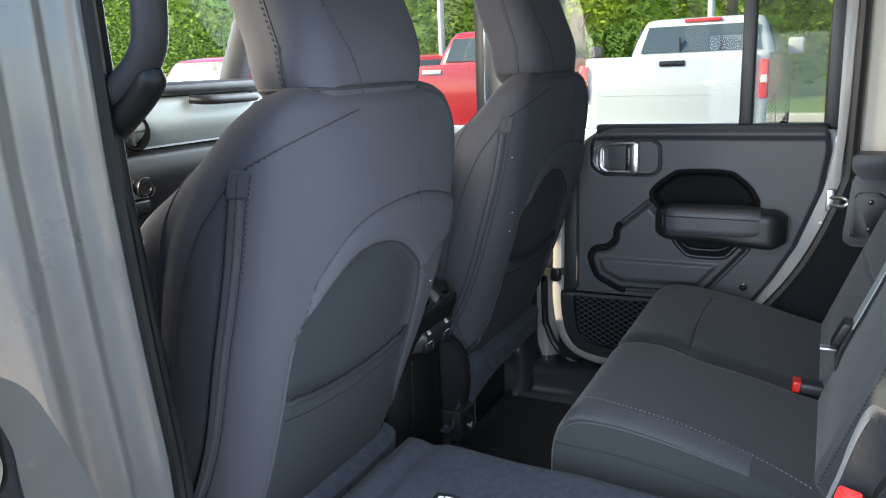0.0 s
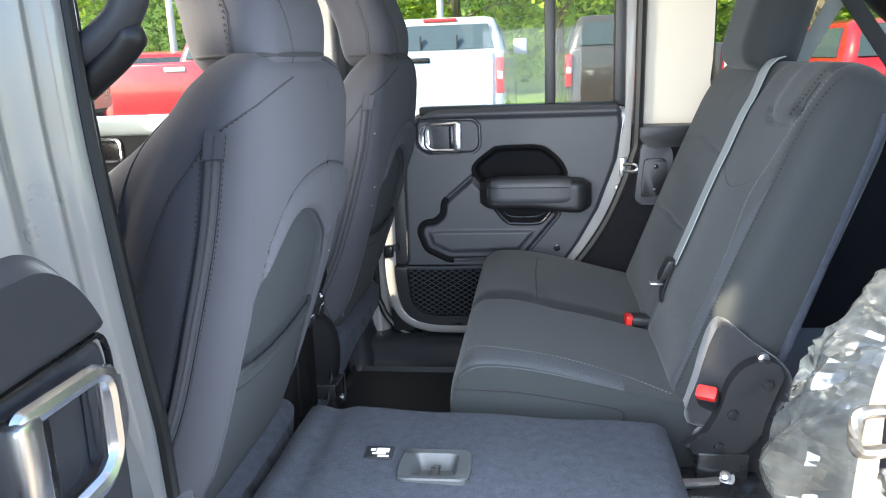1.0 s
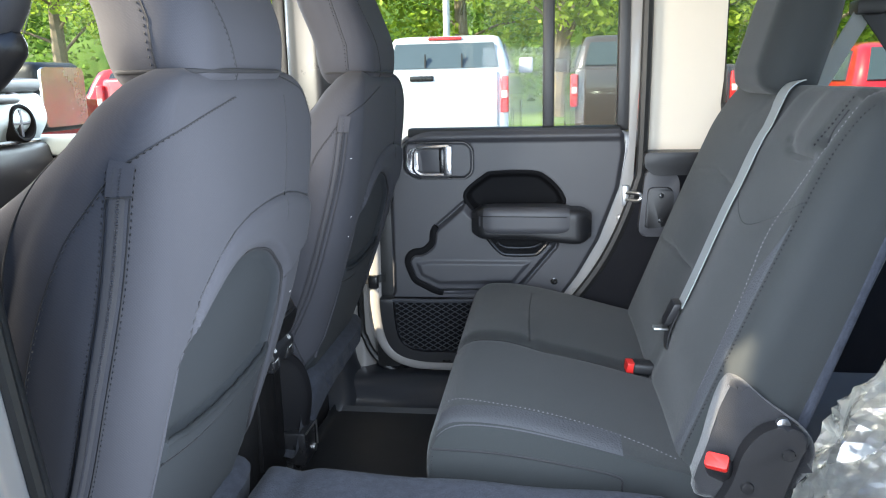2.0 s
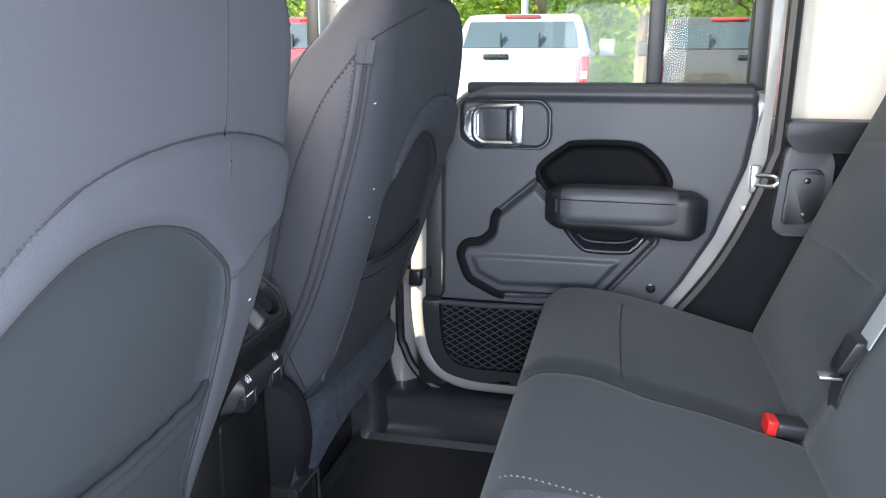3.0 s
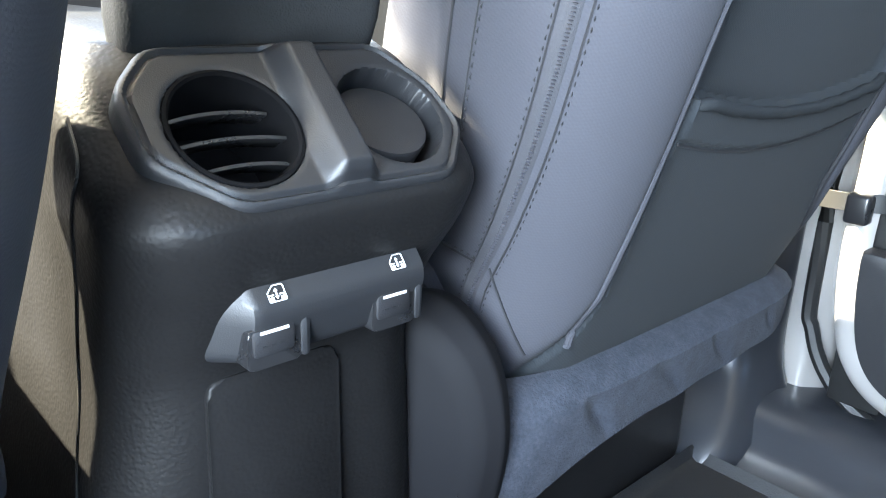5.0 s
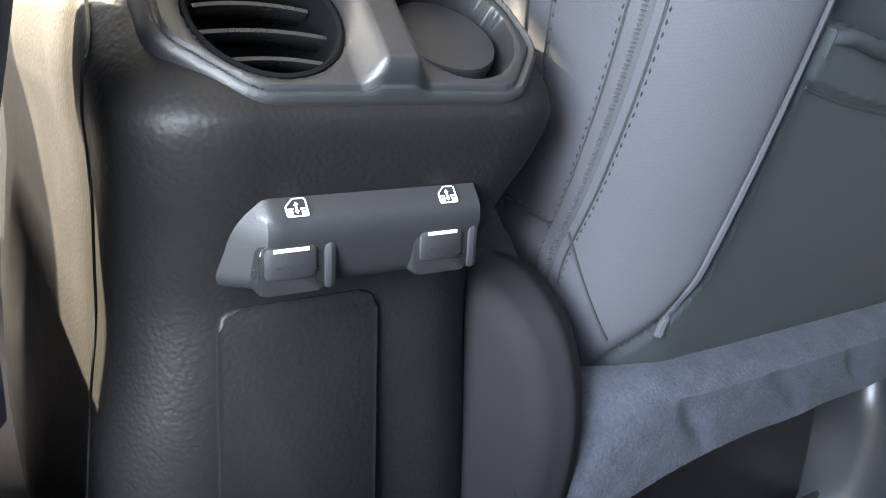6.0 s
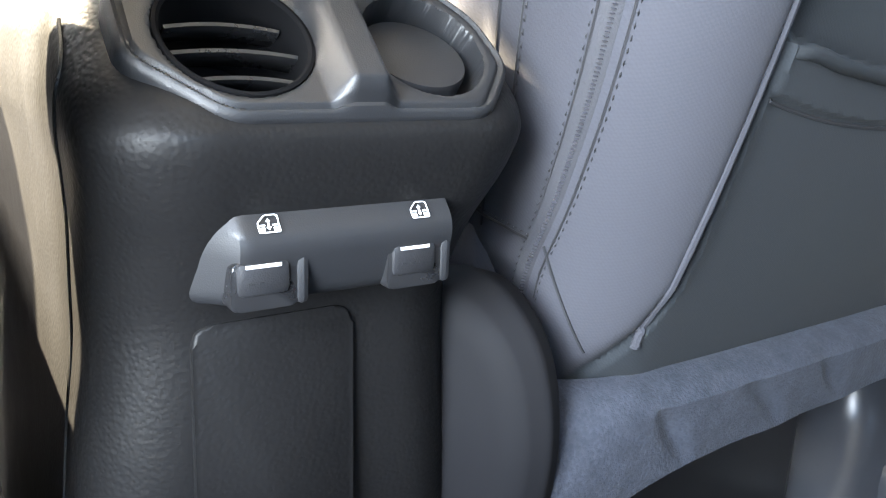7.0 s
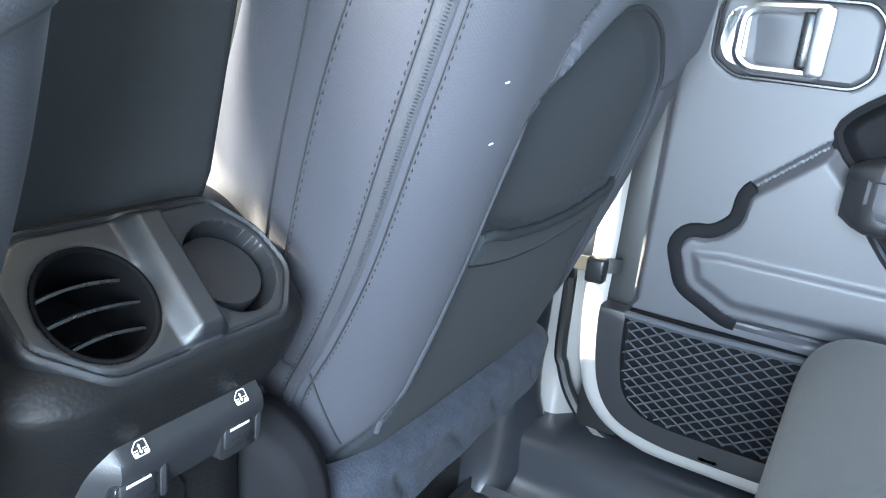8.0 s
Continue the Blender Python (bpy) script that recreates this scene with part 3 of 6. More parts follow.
def door(name, label, belt=BELT, corner=(0.20, 0.16, 0.20), lead=None, strip=True):
    """A rear door, hinged at u = 0, its inner face at y = 0 and its outside at y = 0.10."""
    d = thing(name, label, "car door")
    v = np.linspace(0, 1, 190)[:, None] * np.ones((1, 230))
    f = np.linspace(0, 1, 230)[None]
    zl = 0.615 + v * (BELT - 0.615)
    left = trim_left(zl) if lead is None else np.full(zl.shape, lead)
    u = left + f * (trim_edge(zl) - left)
    top = belt - corner[2] * (1 - np.sqrt(1 - np.clip((corner[0] - u) / corner[1], 0, 1) ** 2))
    z = 0.615 + v * (top - 0.615)
    h = door_trim(u, z)
    edge = np.minimum(u - left, np.minimum(trim_edge(z) - u, np.minimum(top - z, z - 0.60)))
    h = h - 0.012 * (1 - step(edge, 0.0, 0.012))
    bm = grid_mesh(bmesh.new(), np.stack([u, -h, z], -1))
    bm.faces.ensure_lookup_table()
    mids = np.array([f_.calc_center_median() for f_ in bm.faces])
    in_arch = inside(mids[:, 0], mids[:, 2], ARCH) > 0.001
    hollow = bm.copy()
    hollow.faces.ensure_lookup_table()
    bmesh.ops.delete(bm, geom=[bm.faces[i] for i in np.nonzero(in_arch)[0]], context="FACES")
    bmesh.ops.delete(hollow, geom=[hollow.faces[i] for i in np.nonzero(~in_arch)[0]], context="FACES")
    part("trim_panel", bm, PLASTIC, d)
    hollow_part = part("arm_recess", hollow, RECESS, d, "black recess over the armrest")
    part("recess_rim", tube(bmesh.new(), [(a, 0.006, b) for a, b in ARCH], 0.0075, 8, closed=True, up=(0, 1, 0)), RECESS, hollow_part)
    if strip:
        part("edge_strip", box(bmesh.new(), 0.030, 0.090, 0.014, 0.030, 0.60, 1.16, 0.004), RUBBER, d)
    # painted shell
    outer = [(0.012, 0.68), (0.035, 0.635), (0.075, 0.602), (0.13, 0.588), (0.25, 0.586), (0.33, 0.62), (0.44, 0.71), (0.56, 0.83), (0.63, 0.95), (0.668, 1.09), (0.675, 1.18), (0.675, 1.215), (0.13, 1.215), (0.06, 1.16), (0.02, 1.06), (0.0, 1.0), (0.0, 0.74)]
    part("door_shell", prism(bmesh.new(), rounded(outer, 0.02), "y", 0.046, 0.09, 0.006), PAINT, d)
    # window frame, division bar, panes
    fr = bmesh.new()
    box(fr, 0.64, 0.672, 0.035, 0.075, 1.215, 1.76, 0.006)
    box(fr, 0.0, 0.672, 0.035, 0.075, 1.72, 1.76, 0.006)
    part("window_frame", fr, PLASTIC_DARK, d)
    if strip:
        part("front_frame", box(bmesh.new(), 0.0, 0.03, 0.035, 0.09, 0.95, 1.76, 0.006), PAINT, d)
    part("division_bar", box(bmesh.new(), 0.462, 0.490, 0.03, 0.07, 1.215, 1.73, 0.004), PLASTIC_DARK, d)
    part("belt_seal", box(bmesh.new(), 0.13, 0.65, 0.012, 0.05, 1.205, 1.228, 0.006), RUBBER, d)
    for a, b in ((0.025, 0.465), (0.485, 0.645)) if strip else ():
        part("pane", box(bmesh.new(), a, b, 0.052, 0.056, 1.20, 1.73), PANE if a < 0.4 else PANE_DARK, d).visible_shadow = False
    # armrest
    arm = bmesh.new()
    sec = []
    for t, hw in zip(np.linspace(0, 1, 22), [0.0] * 22):
        uu = 0.292 + t * 0.288
        end = min(1, math.sin(min(1, t * 9) * math.pi / 2) + 0.0) * min(1, math.sin(min(1, (1 - t) * 9) * math.pi / 2))
        bot = 0.965 - 0.012 * step(np.array(t), 0.4, 0.9)
        top = 1.040 - 0.004 * t
        c, hh = (top + bot) / 2, (top - bot) / 2
        sec.append(((uu, -0.025, c), (0, 1, 0), (0, 0, 1), 0.018 + 0.030 * max(end, 0.05), hh * (0.72 + 0.28 * max(end, 0.0)), 0.014))
    soft_solid(arm, sec, 40)
    a = part("armrest", arm, PLASTIC_DARK, d, "black padded armrest with a stitched seam")
    pad = bmesh.new()
    soft_solid(pad, [((0.312 + 0.215 * t, -0.036, 1.010), (0, 1, 0), (0, 0, 1), 0.042 * k, 0.034 * k, 0.016) for t, k in zip(np.linspace(0, 1, 14), [0.75, 0.95] + [1] * 10 + [0.97, 0.9])], 40)
    part("arm_pad", pad, PLASTIC, a, "grey stitched vinyl pad")
    part("stitch_line", tube(bmesh.new(), [(0.318, -0.0795, 1.024), (0.52, -0.0795, 1.022)], 0.0009, 5), THREAD, a)
    rim = smooth_line([(0.318, -0.014, 0.972), (0.336, -0.017, 0.948), (0.356, -0.018, 0.926), (0.376, -0.018, 0.917), (0.440, -0.018, 0.917), (0.458, -0.018, 0.926), (0.474, -0.017, 0.944), (0.490, -0.014, 0.962)], 5)
    cup = part("pull_cup", prism(bmesh.new(), [(a, b) for a, _, b in rim], "y", -0.018, 0.0, 0.003), RECESS, d, "black pull cup under the armrest")
    part("cup_rim", tube(bmesh.new(), rim, 0.0048, 8, up=(0, 1, 0)), PLASTIC_GLOSS, cup)
    part("cup_lip", tube(bmesh.new(), smooth_line([(0.352, -0.026, 0.950), (0.375, -0.030, 0.938), (0.435, -0.030, 0.938), (0.462, -0.026, 0.948)], 5), 0.0035, 8, up=(0, 1, 0)), PLASTIC_GLOSS, cup)
    # handle
    hb = bmesh.new()
    ring_pts = rounded([(0.150, 1.182), (0.236, 1.186), (0.236, 1.116), (0.165, 1.116), (0.150, 1.128)], [0.02, 0.006, 0.006, 0.02, 0.02])
    tube(hb, [(a, -0.016, b) for a, b in ring_pts], 0.006, 8, closed=True, up=(0, 1, 0))
    hd = part("door_handle", hb, CHROME, d, "satin chrome inside door handle")
    part("lever", prism(bmesh.new(), rounded([(0.135, 1.178), (0.158, 1.184), (0.160, 1.116), (0.140, 1.122), (0.130, 1.14)], 0.008), "y", -0.016, -0.004, 0.004), CHROME, hd)
    bar = bmesh.new()
    box(bar, 0.222, 0.244, -0.024, -0.004, 1.114, 1.188, 0.005)
    part("grip", bar, CHROME, hd)
    part("lock_tab", box(bmesh.new(), 0.212, 0.224, -0.020, -0.004, 1.122, 1.180, 0.003), PLASTIC_GLOSS, hd)
    part("handle_well", prism(bmesh.new(), rounded([(0.162, 1.178), (0.226, 1.178), (0.226, 1.120), (0.168, 1.120)], 0.012), "y", -0.0045, -0.001, 0.001), PLASTIC, hd)
    part("bezel_line", tube(bmesh.new(), [(a, -0.003, b) for a, b in BEZEL], 0.0022, 6, closed=True, up=(0, 1, 0)), PLASTIC_GLOSS, d)
    # black strip that draws the shadow along the edge of the raised cover
    gap = rounded([(0.300, 1.064), (0.192, 0.975), (0.190, 0.940), (0.165, 0.918), (0.135, 0.916), (0.122, 0.895), (0.140, 0.845), (0.200, 0.815), (0.330, 0.817)], 0.012, 3)[4:-4]
    part("trim_gap_shade", tube(bmesh.new(), [(a, 0.0, b) for a, b in gap], 0.0112, 10, flat=0.62, up=(0, 1, 0)), RECESS, d, "black strip standing for the shadow round the raised trim")
    part("screw", lathe(bmesh.new(), (0.493, -0.001, 0.846), (0, -1, 0), [(0.009, 0), (0.009, 0.003), (0.006, 0.004), (0.005, 0.002), (0.001, 0.002)], 20), PLASTIC_GLOSS, d)
    # map pocket with its net
    outer_rim = [(0.050, 0.800), (0.053, 0.750), (0.062, 0.700), (0.078, 0.667), (0.105, 0.646), (0.150, 0.635), (0.200, 0.632), (0.330, 0.632)]
    inner_rim = [(0.085, 0.800), (0.087, 0.750), (0.094, 0.706), (0.106, 0.683), (0.128, 0.667), (0.160, 0.661), (0.200, 0.660), (0.330, 0.660)]
    flat = lambda pts, n: [(q.x, q.y) for q in smooth_line([(a, b, 0) for a, b in pts], n)]
    pk = flat(inner_rim, 4) + [(0.33, 0.80)]
    part("pocket_rim", prism(bmesh.new(), flat(outer_rim, 4) + flat(inner_rim, 4)[::-1], "y", -0.030, 0.004, 0.004, 2), PLASTIC_DARK, d)
    part("pocket_back", prism(bmesh.new(), pk, "y", -0.012, -0.004), RECESS, d)
    # painted flange of the door round the pocket
    lip = smooth_line([(0.036, 0.004, 1.02), (0.036, 0.0, 0.88), (0.036, -0.004, 0.78), (0.046, -0.004, 0.700), (0.060, -0.004, 0.664), (0.086, -0.004, 0.638), (0.125, -0.004, 0.623), (0.17, -0.004, 0.618), (0.33, -0.004, 0.616)], 8)
    part("painted_flange", tube(bmesh.new(), lip, 0.0155, 10, flat=0.45, up=(0, 1, 0)), PAINT, d, "grey painted door flange")
    net = bmesh.new()
    dx, dz = 0.0230, 0.0125
    for sgn in (1, -1):
        for k in range(-20, 30):
            pts = []
            for i in range(40):
                zz = 0.796 - i * 0.0037
                uu = 0.06 + k * dx + sgn * (0.796 - zz) * dx / dz * 0.9
                if inside(np.array(uu), np.array(zz), pk) > 0.001:
                    pts.append((uu, -0.024 - 0.004 * math.sin(math.pi * (uu - 0.05) / 0.25), zz))
            if len(pts) > 2:
                tube(net, [pts[0], pts[len(pts) // 2], pts[-1]], 0.0013, 4, up=(0, 1, 0))
    part("net", net, NET, d, "grey elastic net")
    part("net_hem", tube(bmesh.new(), [(0.084, -0.026, 0.797), (0.17, -0.030, 0.797), (0.30, -0.026, 0.799)], 0.0055, 8), NET, d)
    if not strip:
        return d
    chk = bmesh.new()
    strap(chk, smooth_line([(-0.02, -0.012, 0.845), (0.02, -0.020, 0.848), (0.05, -0.012, 0.850), (0.062, -0.004, 0.850)], 5), (0, 0, 1), 0.020, 0.003)
    part("check_strap", chk, RUBBER, d, "black door check strap")
    part("strap_clip", box(bmesh.new(), 0.022, 0.048, -0.030, -0.010, 0.826, 0.860, 0.005, 3), PLASTIC_GLOSS, d)
    part("pocket_tab", box(bmesh.new(), 0.205, 0.235, -0.030, -0.012, 0.632, 0.642, 0.003), PLASTIC_GLOSS, d)
    part("outer_seal", tube(bmesh.new(), smooth_line([(-0.012, 0.03, 1.20), (-0.014, 0.03, 0.75), (-0.004, 0.028, 0.672), (0.025, 0.026, 0.620), (0.07, 0.024, 0.588), (0.13, 0.022, 0.574), (0.26, 0.022, 0.572)], 6), 0.009, 8), RUBBER, d)
    return d


shell()
far_side()
near_side()
d = door("door_1", "closed rear car door with dark grey trim, armrest and net pocket")
d.matrix_basis = pose(0, FAR, 0)
d2 = door("door_2", "open rear car door with dark grey trim and chrome handle", 1.262, (0.20, 0.10, 0.20), 0.101, False)
# mirrored for the near side and swung open
OPEN = math.radians(88)
d2.matrix_basis = Matrix.Translation((0.166, -0.785, 0)) @ Matrix.Rotation(-OPEN, 4, "Z") @ Matrix.Diagonal((1, -1, 1, 1))


def floor_mat():
    n, m = 60, 60
    u, v = np.meshgrid(np.linspace(0, 1, n), np.linspace(0, 1, m), indexing="ij")
    x = -0.06 + 0.38 * u
    y = 0.10 + 0.475 * v
    e = np.minimum(np.minimum(x + 0.06, 0.32 - x), np.minimum(y - 0.10, 0.575 - y))
    z = FLOOR + 0.010 + 0.016 * (1 - step(e, 0.004, 0.016)) - 0.010 * (1 - step(e, 0.0, 0.003))
    tagged(part("floor_mat", grid_mesh(bmesh.new(), np.stack([x, y, z + 0.002 * np.sin(9 * x) * np.sin(11 * y)], -1)), MAT_RUBBER), "black floor mat with a raised rim on the car floor", "floor mat")


floor_mat()


def cargo():
    bm = box(bmesh.new(), 0.66, 2.09, -0.66, 0.70, FLOOR, 0.625, 0.01)
    tagged(part("cargo_floor", bm, CARPET_MID), "dark grey carpeted cargo floor", "floor", kind="structure")


cargo()


# ---- front seats ----
ZIP_TEETH = material("zipper_teeth", (0.035, 0.035, 0.042), 0.5, stain=0.1)


def lay(tree, pts, norms):
    """Points near a surface, pressed onto it."""
    a, b = [], []
    for p, n in zip(pts, norms):
        q, m = draped(tree, [p + n * 0.02], -n, 0.0003)
        a += q
        b += m
    return a, b



BACK = [  # height, rear face, half width, half depth, corner radius
    (0.758, -0.004, 0.170, 0.030, 0.028), (0.768, 0.008, 0.195, 0.055, 0.048), (0.80, 0.022, 0.205, 0.075, 0.06), (0.90, 0.058, 0.222, 0.090, 0.068),
    (1.00, 0.092, 0.240, 0.092, 0.066), (1.10, 0.122, 0.252, 0.088, 0.066), (1.20, 0.140, 0.256, 0.078, 0.062), (1.27, 0.148, 0.250, 0.059, 0.052),
    (1.31, 0.150, 0.232, 0.044, 0.041), (1.34, 0.149, 0.205, 0.033, 0.031), (1.358, 0.142, 0.172, 0.022, 0.020), (1.366, 0.132, 0.140, 0.013, 0.012)]
POUCH = smooth_close([(-0.178, 0.76), (-0.160, 0.86), (-0.163, 0.98), (-0.166, 1.06), (-0.155, 1.095), (-0.105, 1.132), (-0.055, 1.156), (0.0, 1.162), (0.055, 1.152),
                      (0.095, 1.132), (0.140, 1.090), (0.150, 1.0), (0.152, 0.90), (0.17, 0.76)], 4)
ARCH_OUT = [(-0.170, 1.06), (-0.155, 1.105), (-0.138, 1.142), (-0.10, 1.172), (-0.06, 1.194), (-0.01, 1.207), (0.05, 1.213), (0.11, 1.213), (0.16, 1.206), (0.21, 1.193), (0.26, 1.17)]


def hem_line(s):
    """Height of the pouch's elastic hem, sagging between its ends."""
    return 0.980 + 0.020 * (s / 0.16) ** 2


def seat_back_shape(P, N):
    s, z = P[..., 1], P[..., 2]
    rear = step(N[..., 0], 0.25, 0.8)
    q = inside(s, z, POUCH)
    h = -0.014 * step(q, -0.010, 0.016)
    under = np.interp(s, [p[0] for p in ARCH_OUT], [p[1] for p in ARCH_OUT]) - z
    low_edge = np.interp(s, [-0.18, -0.165, 0.10, 0.14, 0.175, 0.26], [1.10, 1.05, 1.05, 1.090, 1.112, 1.14])
    band = step(under, -0.010, 0.018) * (1 - step(q, -0.014, 0.004)) * step(z - low_edge, -0.002, 0.014) * step(s, -0.175, -0.15)
    h = h + 0.0065 * band - 0.003 * (1 - step(np.abs(under), 0.0, 0.005)) * step(s, -0.17, -0.14)
    low = step(hem_line(s) - z, -0.001, 0.004) * step(q, 0.004, 0.012)
    h = h + 0.009 * low
    h = h + 0.0035 * low * step(z, hem_line(s) - 0.0285, hem_line(s) - 0.0265)
    h = h * rear
    # front: bolsters stand forward of the middle
    front = step(-N[..., 0], 0.3, 0.9)
    h = h + front * 0.035 * step(np.abs(s), 0.10, 0.19) * (1 - step(z, 1.19, 1.30))
    return h


def front_seat(name, label):
    st = thing(name, label, "car seat", "front seats")
    rows = between(BACK, 250)
    sec = [((x - b, 0, z), (0, 1, 0), (1, 0, 0), a, b, r) for z, x, a, b, r in rows]
    bm = soft_solid(bmesh.new(), sec, 440, seat_back_shape)
    tree = tree_of(bm)
    back = part("backrest", bm, CLOTH, st)
    # the smoother, darker panel inside the pouch outline
    k = len(back.data.vertices)
    spots, ways = np.empty(k * 3), np.empty(k * 3)
    back.data.vertices.foreach_get("co", spots)
    back.data.vertex_normals.foreach_get("vector", ways)
    spots, ways = spots.reshape(-1, 3), ways.reshape(-1, 3)
    sunk = step(inside(spots[:, 1], spots[:, 2], POUCH), 0.0, 0.004) * (ways[:, 0] > 0.3)
    back.data.attributes.new("panel", "FLOAT", "POINT").data.foreach_set("value", sunk.astype(np.float32))
    spine = lambda z: Vector((float(np.interp(z, [r[0] for r in BACK], [r[1] - r[3] for r in BACK])), 0, z))

    def on_side(rows3):
        """Points near the seat, pulled in to its surface."""
        pts, nor = [], []
        for p in smooth_line(rows3, 14):
            c = spine(min(max(p.z, 0.79), 1.33))
            a, b = draped(tree, [p + (p - c)], c - p)
            pts += a
            nor += b
        return pts, nor

    # zipper with its tab down the edge
    zl = [(0.123, -0.238, 1.285), (0.108, -0.250, 1.19), (0.083, -0.250, 1.10), (0.045, -0.239, 0.99), (0.012, -0.228, 0.92), (-0.018, -0.217, 0.868), (-0.028, -0.21, 0.845)]
    zp, zn = on_side(zl)
    zip_bm, teeth = bmesh.new(), bmesh.new()
    tube(zip_bm, [p - n * 0.0004 for p, n in zip(zp, zn)], 0.0072, 10, flat=0.22, up=(1, -1, 0))
    zipper = part("zipper", zip_bm, ZIP, st, "dark zipper tape along the seat edge")
    stitches(teeth, [p + n * 0.0010 for p, n in zip(zp, zn)], zn, 0.0022, 0.0015, 0.0016)
    part("teeth", teeth, ZIP_TEETH, zipper, "fine moulded zipper teeth")
    for o in (-0.0115, 0.0115):
        pts = [p + n.cross(Vector((0, 0, 1))).normalized() * o for p, n in zip(zp, zn)]
        pts, nn = lay(tree, pts, zn)
        part("stitching", stitches(bmesh.new(), pts, nn, 0.0060, 0.0042, 0.0006), THREAD, zipper)
        part("seam", tube(bmesh.new(), [p + n.cross(Vector((0, 0, 1))).normalized() * math.copysign(0.0022, -o) - n * 0.0003 for p, n in zip(pts, nn)], 0.0008, 5), THREAD, zipper)
    # shoulder seams
    for ln in ([(0.123, -0.240, 1.285), (0.143, -0.19, 1.305), (0.148, -0.12, 1.323), (0.149, -0.05, 1.337)],
               [(0.123, -0.240, 1.285), (0.10, -0.250, 1.255), (0.072, -0.256, 1.217), (0.035, -0.256, 1.14), (0.005, -0.25, 1.05), (-0.025, -0.235, 0.95)],
               [(0.123, 0.240, 1.285), (0.10, 0.250, 1.255), (0.072, 0.256, 1.217), (0.035, 0.256, 1.14), (0.005, 0.25, 1.05), (-0.025, 0.235, 0.95)],
               [(0.150, 0.226, 1.292), (0.150, 0.205, 1.315), (0.148, 0.17, 1.338), (0.145, 0.12, 1.36)]):
        p, n = on_side(ln)
        part("stitching", stitches(bmesh.new(), p, n, 0.0070, 0.0048, 0.0008), THREAD, back)
        part("seam", tube(bmesh.new(), [a - b * 0.0004 + b.cross(Vector((0, 0, 1))).normalized() * 0.0028 for a, b in zip(p, n)], 0.0008, 5), THREAD, back)
    for sg in (-1, 1):
        p, n = on_side([(0.10, sg * 0.13, 1.37), (0.075, sg * 0.20, 1.345), (0.045, sg * 0.25, 1.30), (0.015, sg * 0.275, 1.22), (-0.01, sg * 0.27, 1.10), (-0.04, sg * 0.25, 0.98), (-0.07, sg * 0.235, 0.88)])
        part("seam", tube(bmesh.new(), [q - m * 0.0006 for q, m in zip(p, n)], 0.0013, 6), THREAD, back)
    for ln in ([(0.4, 0.10, 1.335), (0.4, 0.10, 1.18)],
               [(0.4, 0.140, 1.090), (0.4, 0.175, 1.112), (0.4, 0.21, 1.127), (0.4, 0.245, 1.14)]):
        p, n = draped(tree, smooth_line(ln, 24), (-1, 0, 0), 0.0003)
        if len(p) > 2:
            part("seam", tube(bmesh.new(), [q - m * 0.0006 for q, m in zip(p, n)], 0.0010, 6), THREAD, back)
    p, n = draped(tree, smooth_line([(0.4, a, b) for a, b in ARCH_OUT[1:-1]], 8), (-1, 0, 0), 0.0002)
    part("seam", tube(bmesh.new(), [q - m * 0.0006 for q, m in zip(p, n)], 0.0011, 6), THREAD, back)
    # label tab at the zipper's head
    tabp, tabn = on_side([(0.124, -0.237, 1.290), (0.120, -0.242, 1.262)])
    tb = bmesh.new()
    strap(tb, [p + n * 0.0012 for p, n in zip(tabp, tabn)], [n.cross(Vector((0, 0, 1))) for n in tabn], 0.020, 0.0016)
    tab = part("tab", tb, CLOTH, st)
    part("seam", tube(bmesh.new(), [tabp[-1] + tabn[-1] * 0.0018 + tabn[-1].cross(Vector((0, 0, 1))).normalized() * k for k in (-0.0105, 0.0, 0.0105)], 0.0010, 5), THREAD, tab)
    # elastic hem of the pouch
    p, n = draped(tree, [(0.4, s, hem_line(s) - 0.003) for s in np.linspace(-0.158, 0.150, 30)], (-1, 0, 0), 0.0015)
    part("pouch_hem", tube(bmesh.new(), [q - m * (0.008 * max(0.0, abs(k / 29 - 0.5) - 0.42) / 0.08) for k, (q, m) in enumerate(zip(p, n))], 0.0042, 10), CLOTH_INNER, st)
    p, n = draped(tree, [(0.4, s, hem_line(s) - 0.030) for s in np.linspace(-0.150, 0.142, 30)], (-1, 0, 0), 0.0)
    part("seam", tube(bmesh.new(), p, 0.0012, 6), THREAD, back)
    # cross seam low on the side, and the small ribbed corner under the zipper
    for sg in (-1, 1):
        p, n = on_side([(-0.085, sg * 0.235, 0.893), (-0.055, sg * 0.235, 0.889), (-0.018, sg * 0.232, 0.884)])
        part("stitching", stitches(bmesh.new(), p, n, 0.0060, 0.0044, 0.0009), THREAD, back)
        part("seam", tube(bmesh.new(), [a - b * 0.0003 - Vector((0, 0, 0.003)) for a, b in zip(p, n)], 0.0011, 5), THREAD, back)
        p, n = on_side([(-0.006, sg * 0.226, 0.880), (0.002, sg * 0.218, 0.85), (0.010, sg * 0.204, 0.815)])
        part("seam", tube(bmesh.new(), [a - b * 0.0004 for a, b in zip(p, n)], 0.0011, 5), THREAD, back)
    # side edges of the pouch
    ed = bmesh.new()
    for line in ([(0.4, -0.166, 0.818), (0.4, -0.163, 0.86), (0.4, -0.165, 0.98), (0.4, -0.168, 1.06), (0.4, -0.156, 1.095)],):
        p, n = draped(tree, smooth_line(line, 16), (-1, 0, 0), 0.0)
        tube(ed, p, 0.003, 8)
    part("pouch_edge", ed, CLOTH, st)
    p, n = draped(tree, [(0.4, a, b) for a, b in POUCH[12:-3] if b > 0.80], (-1, 0, 0), 0.0)
    part("seam", tube(bmesh.new(), p, 0.0024, 6), THREAD, back)
    # carpet skirt below
    sk = []
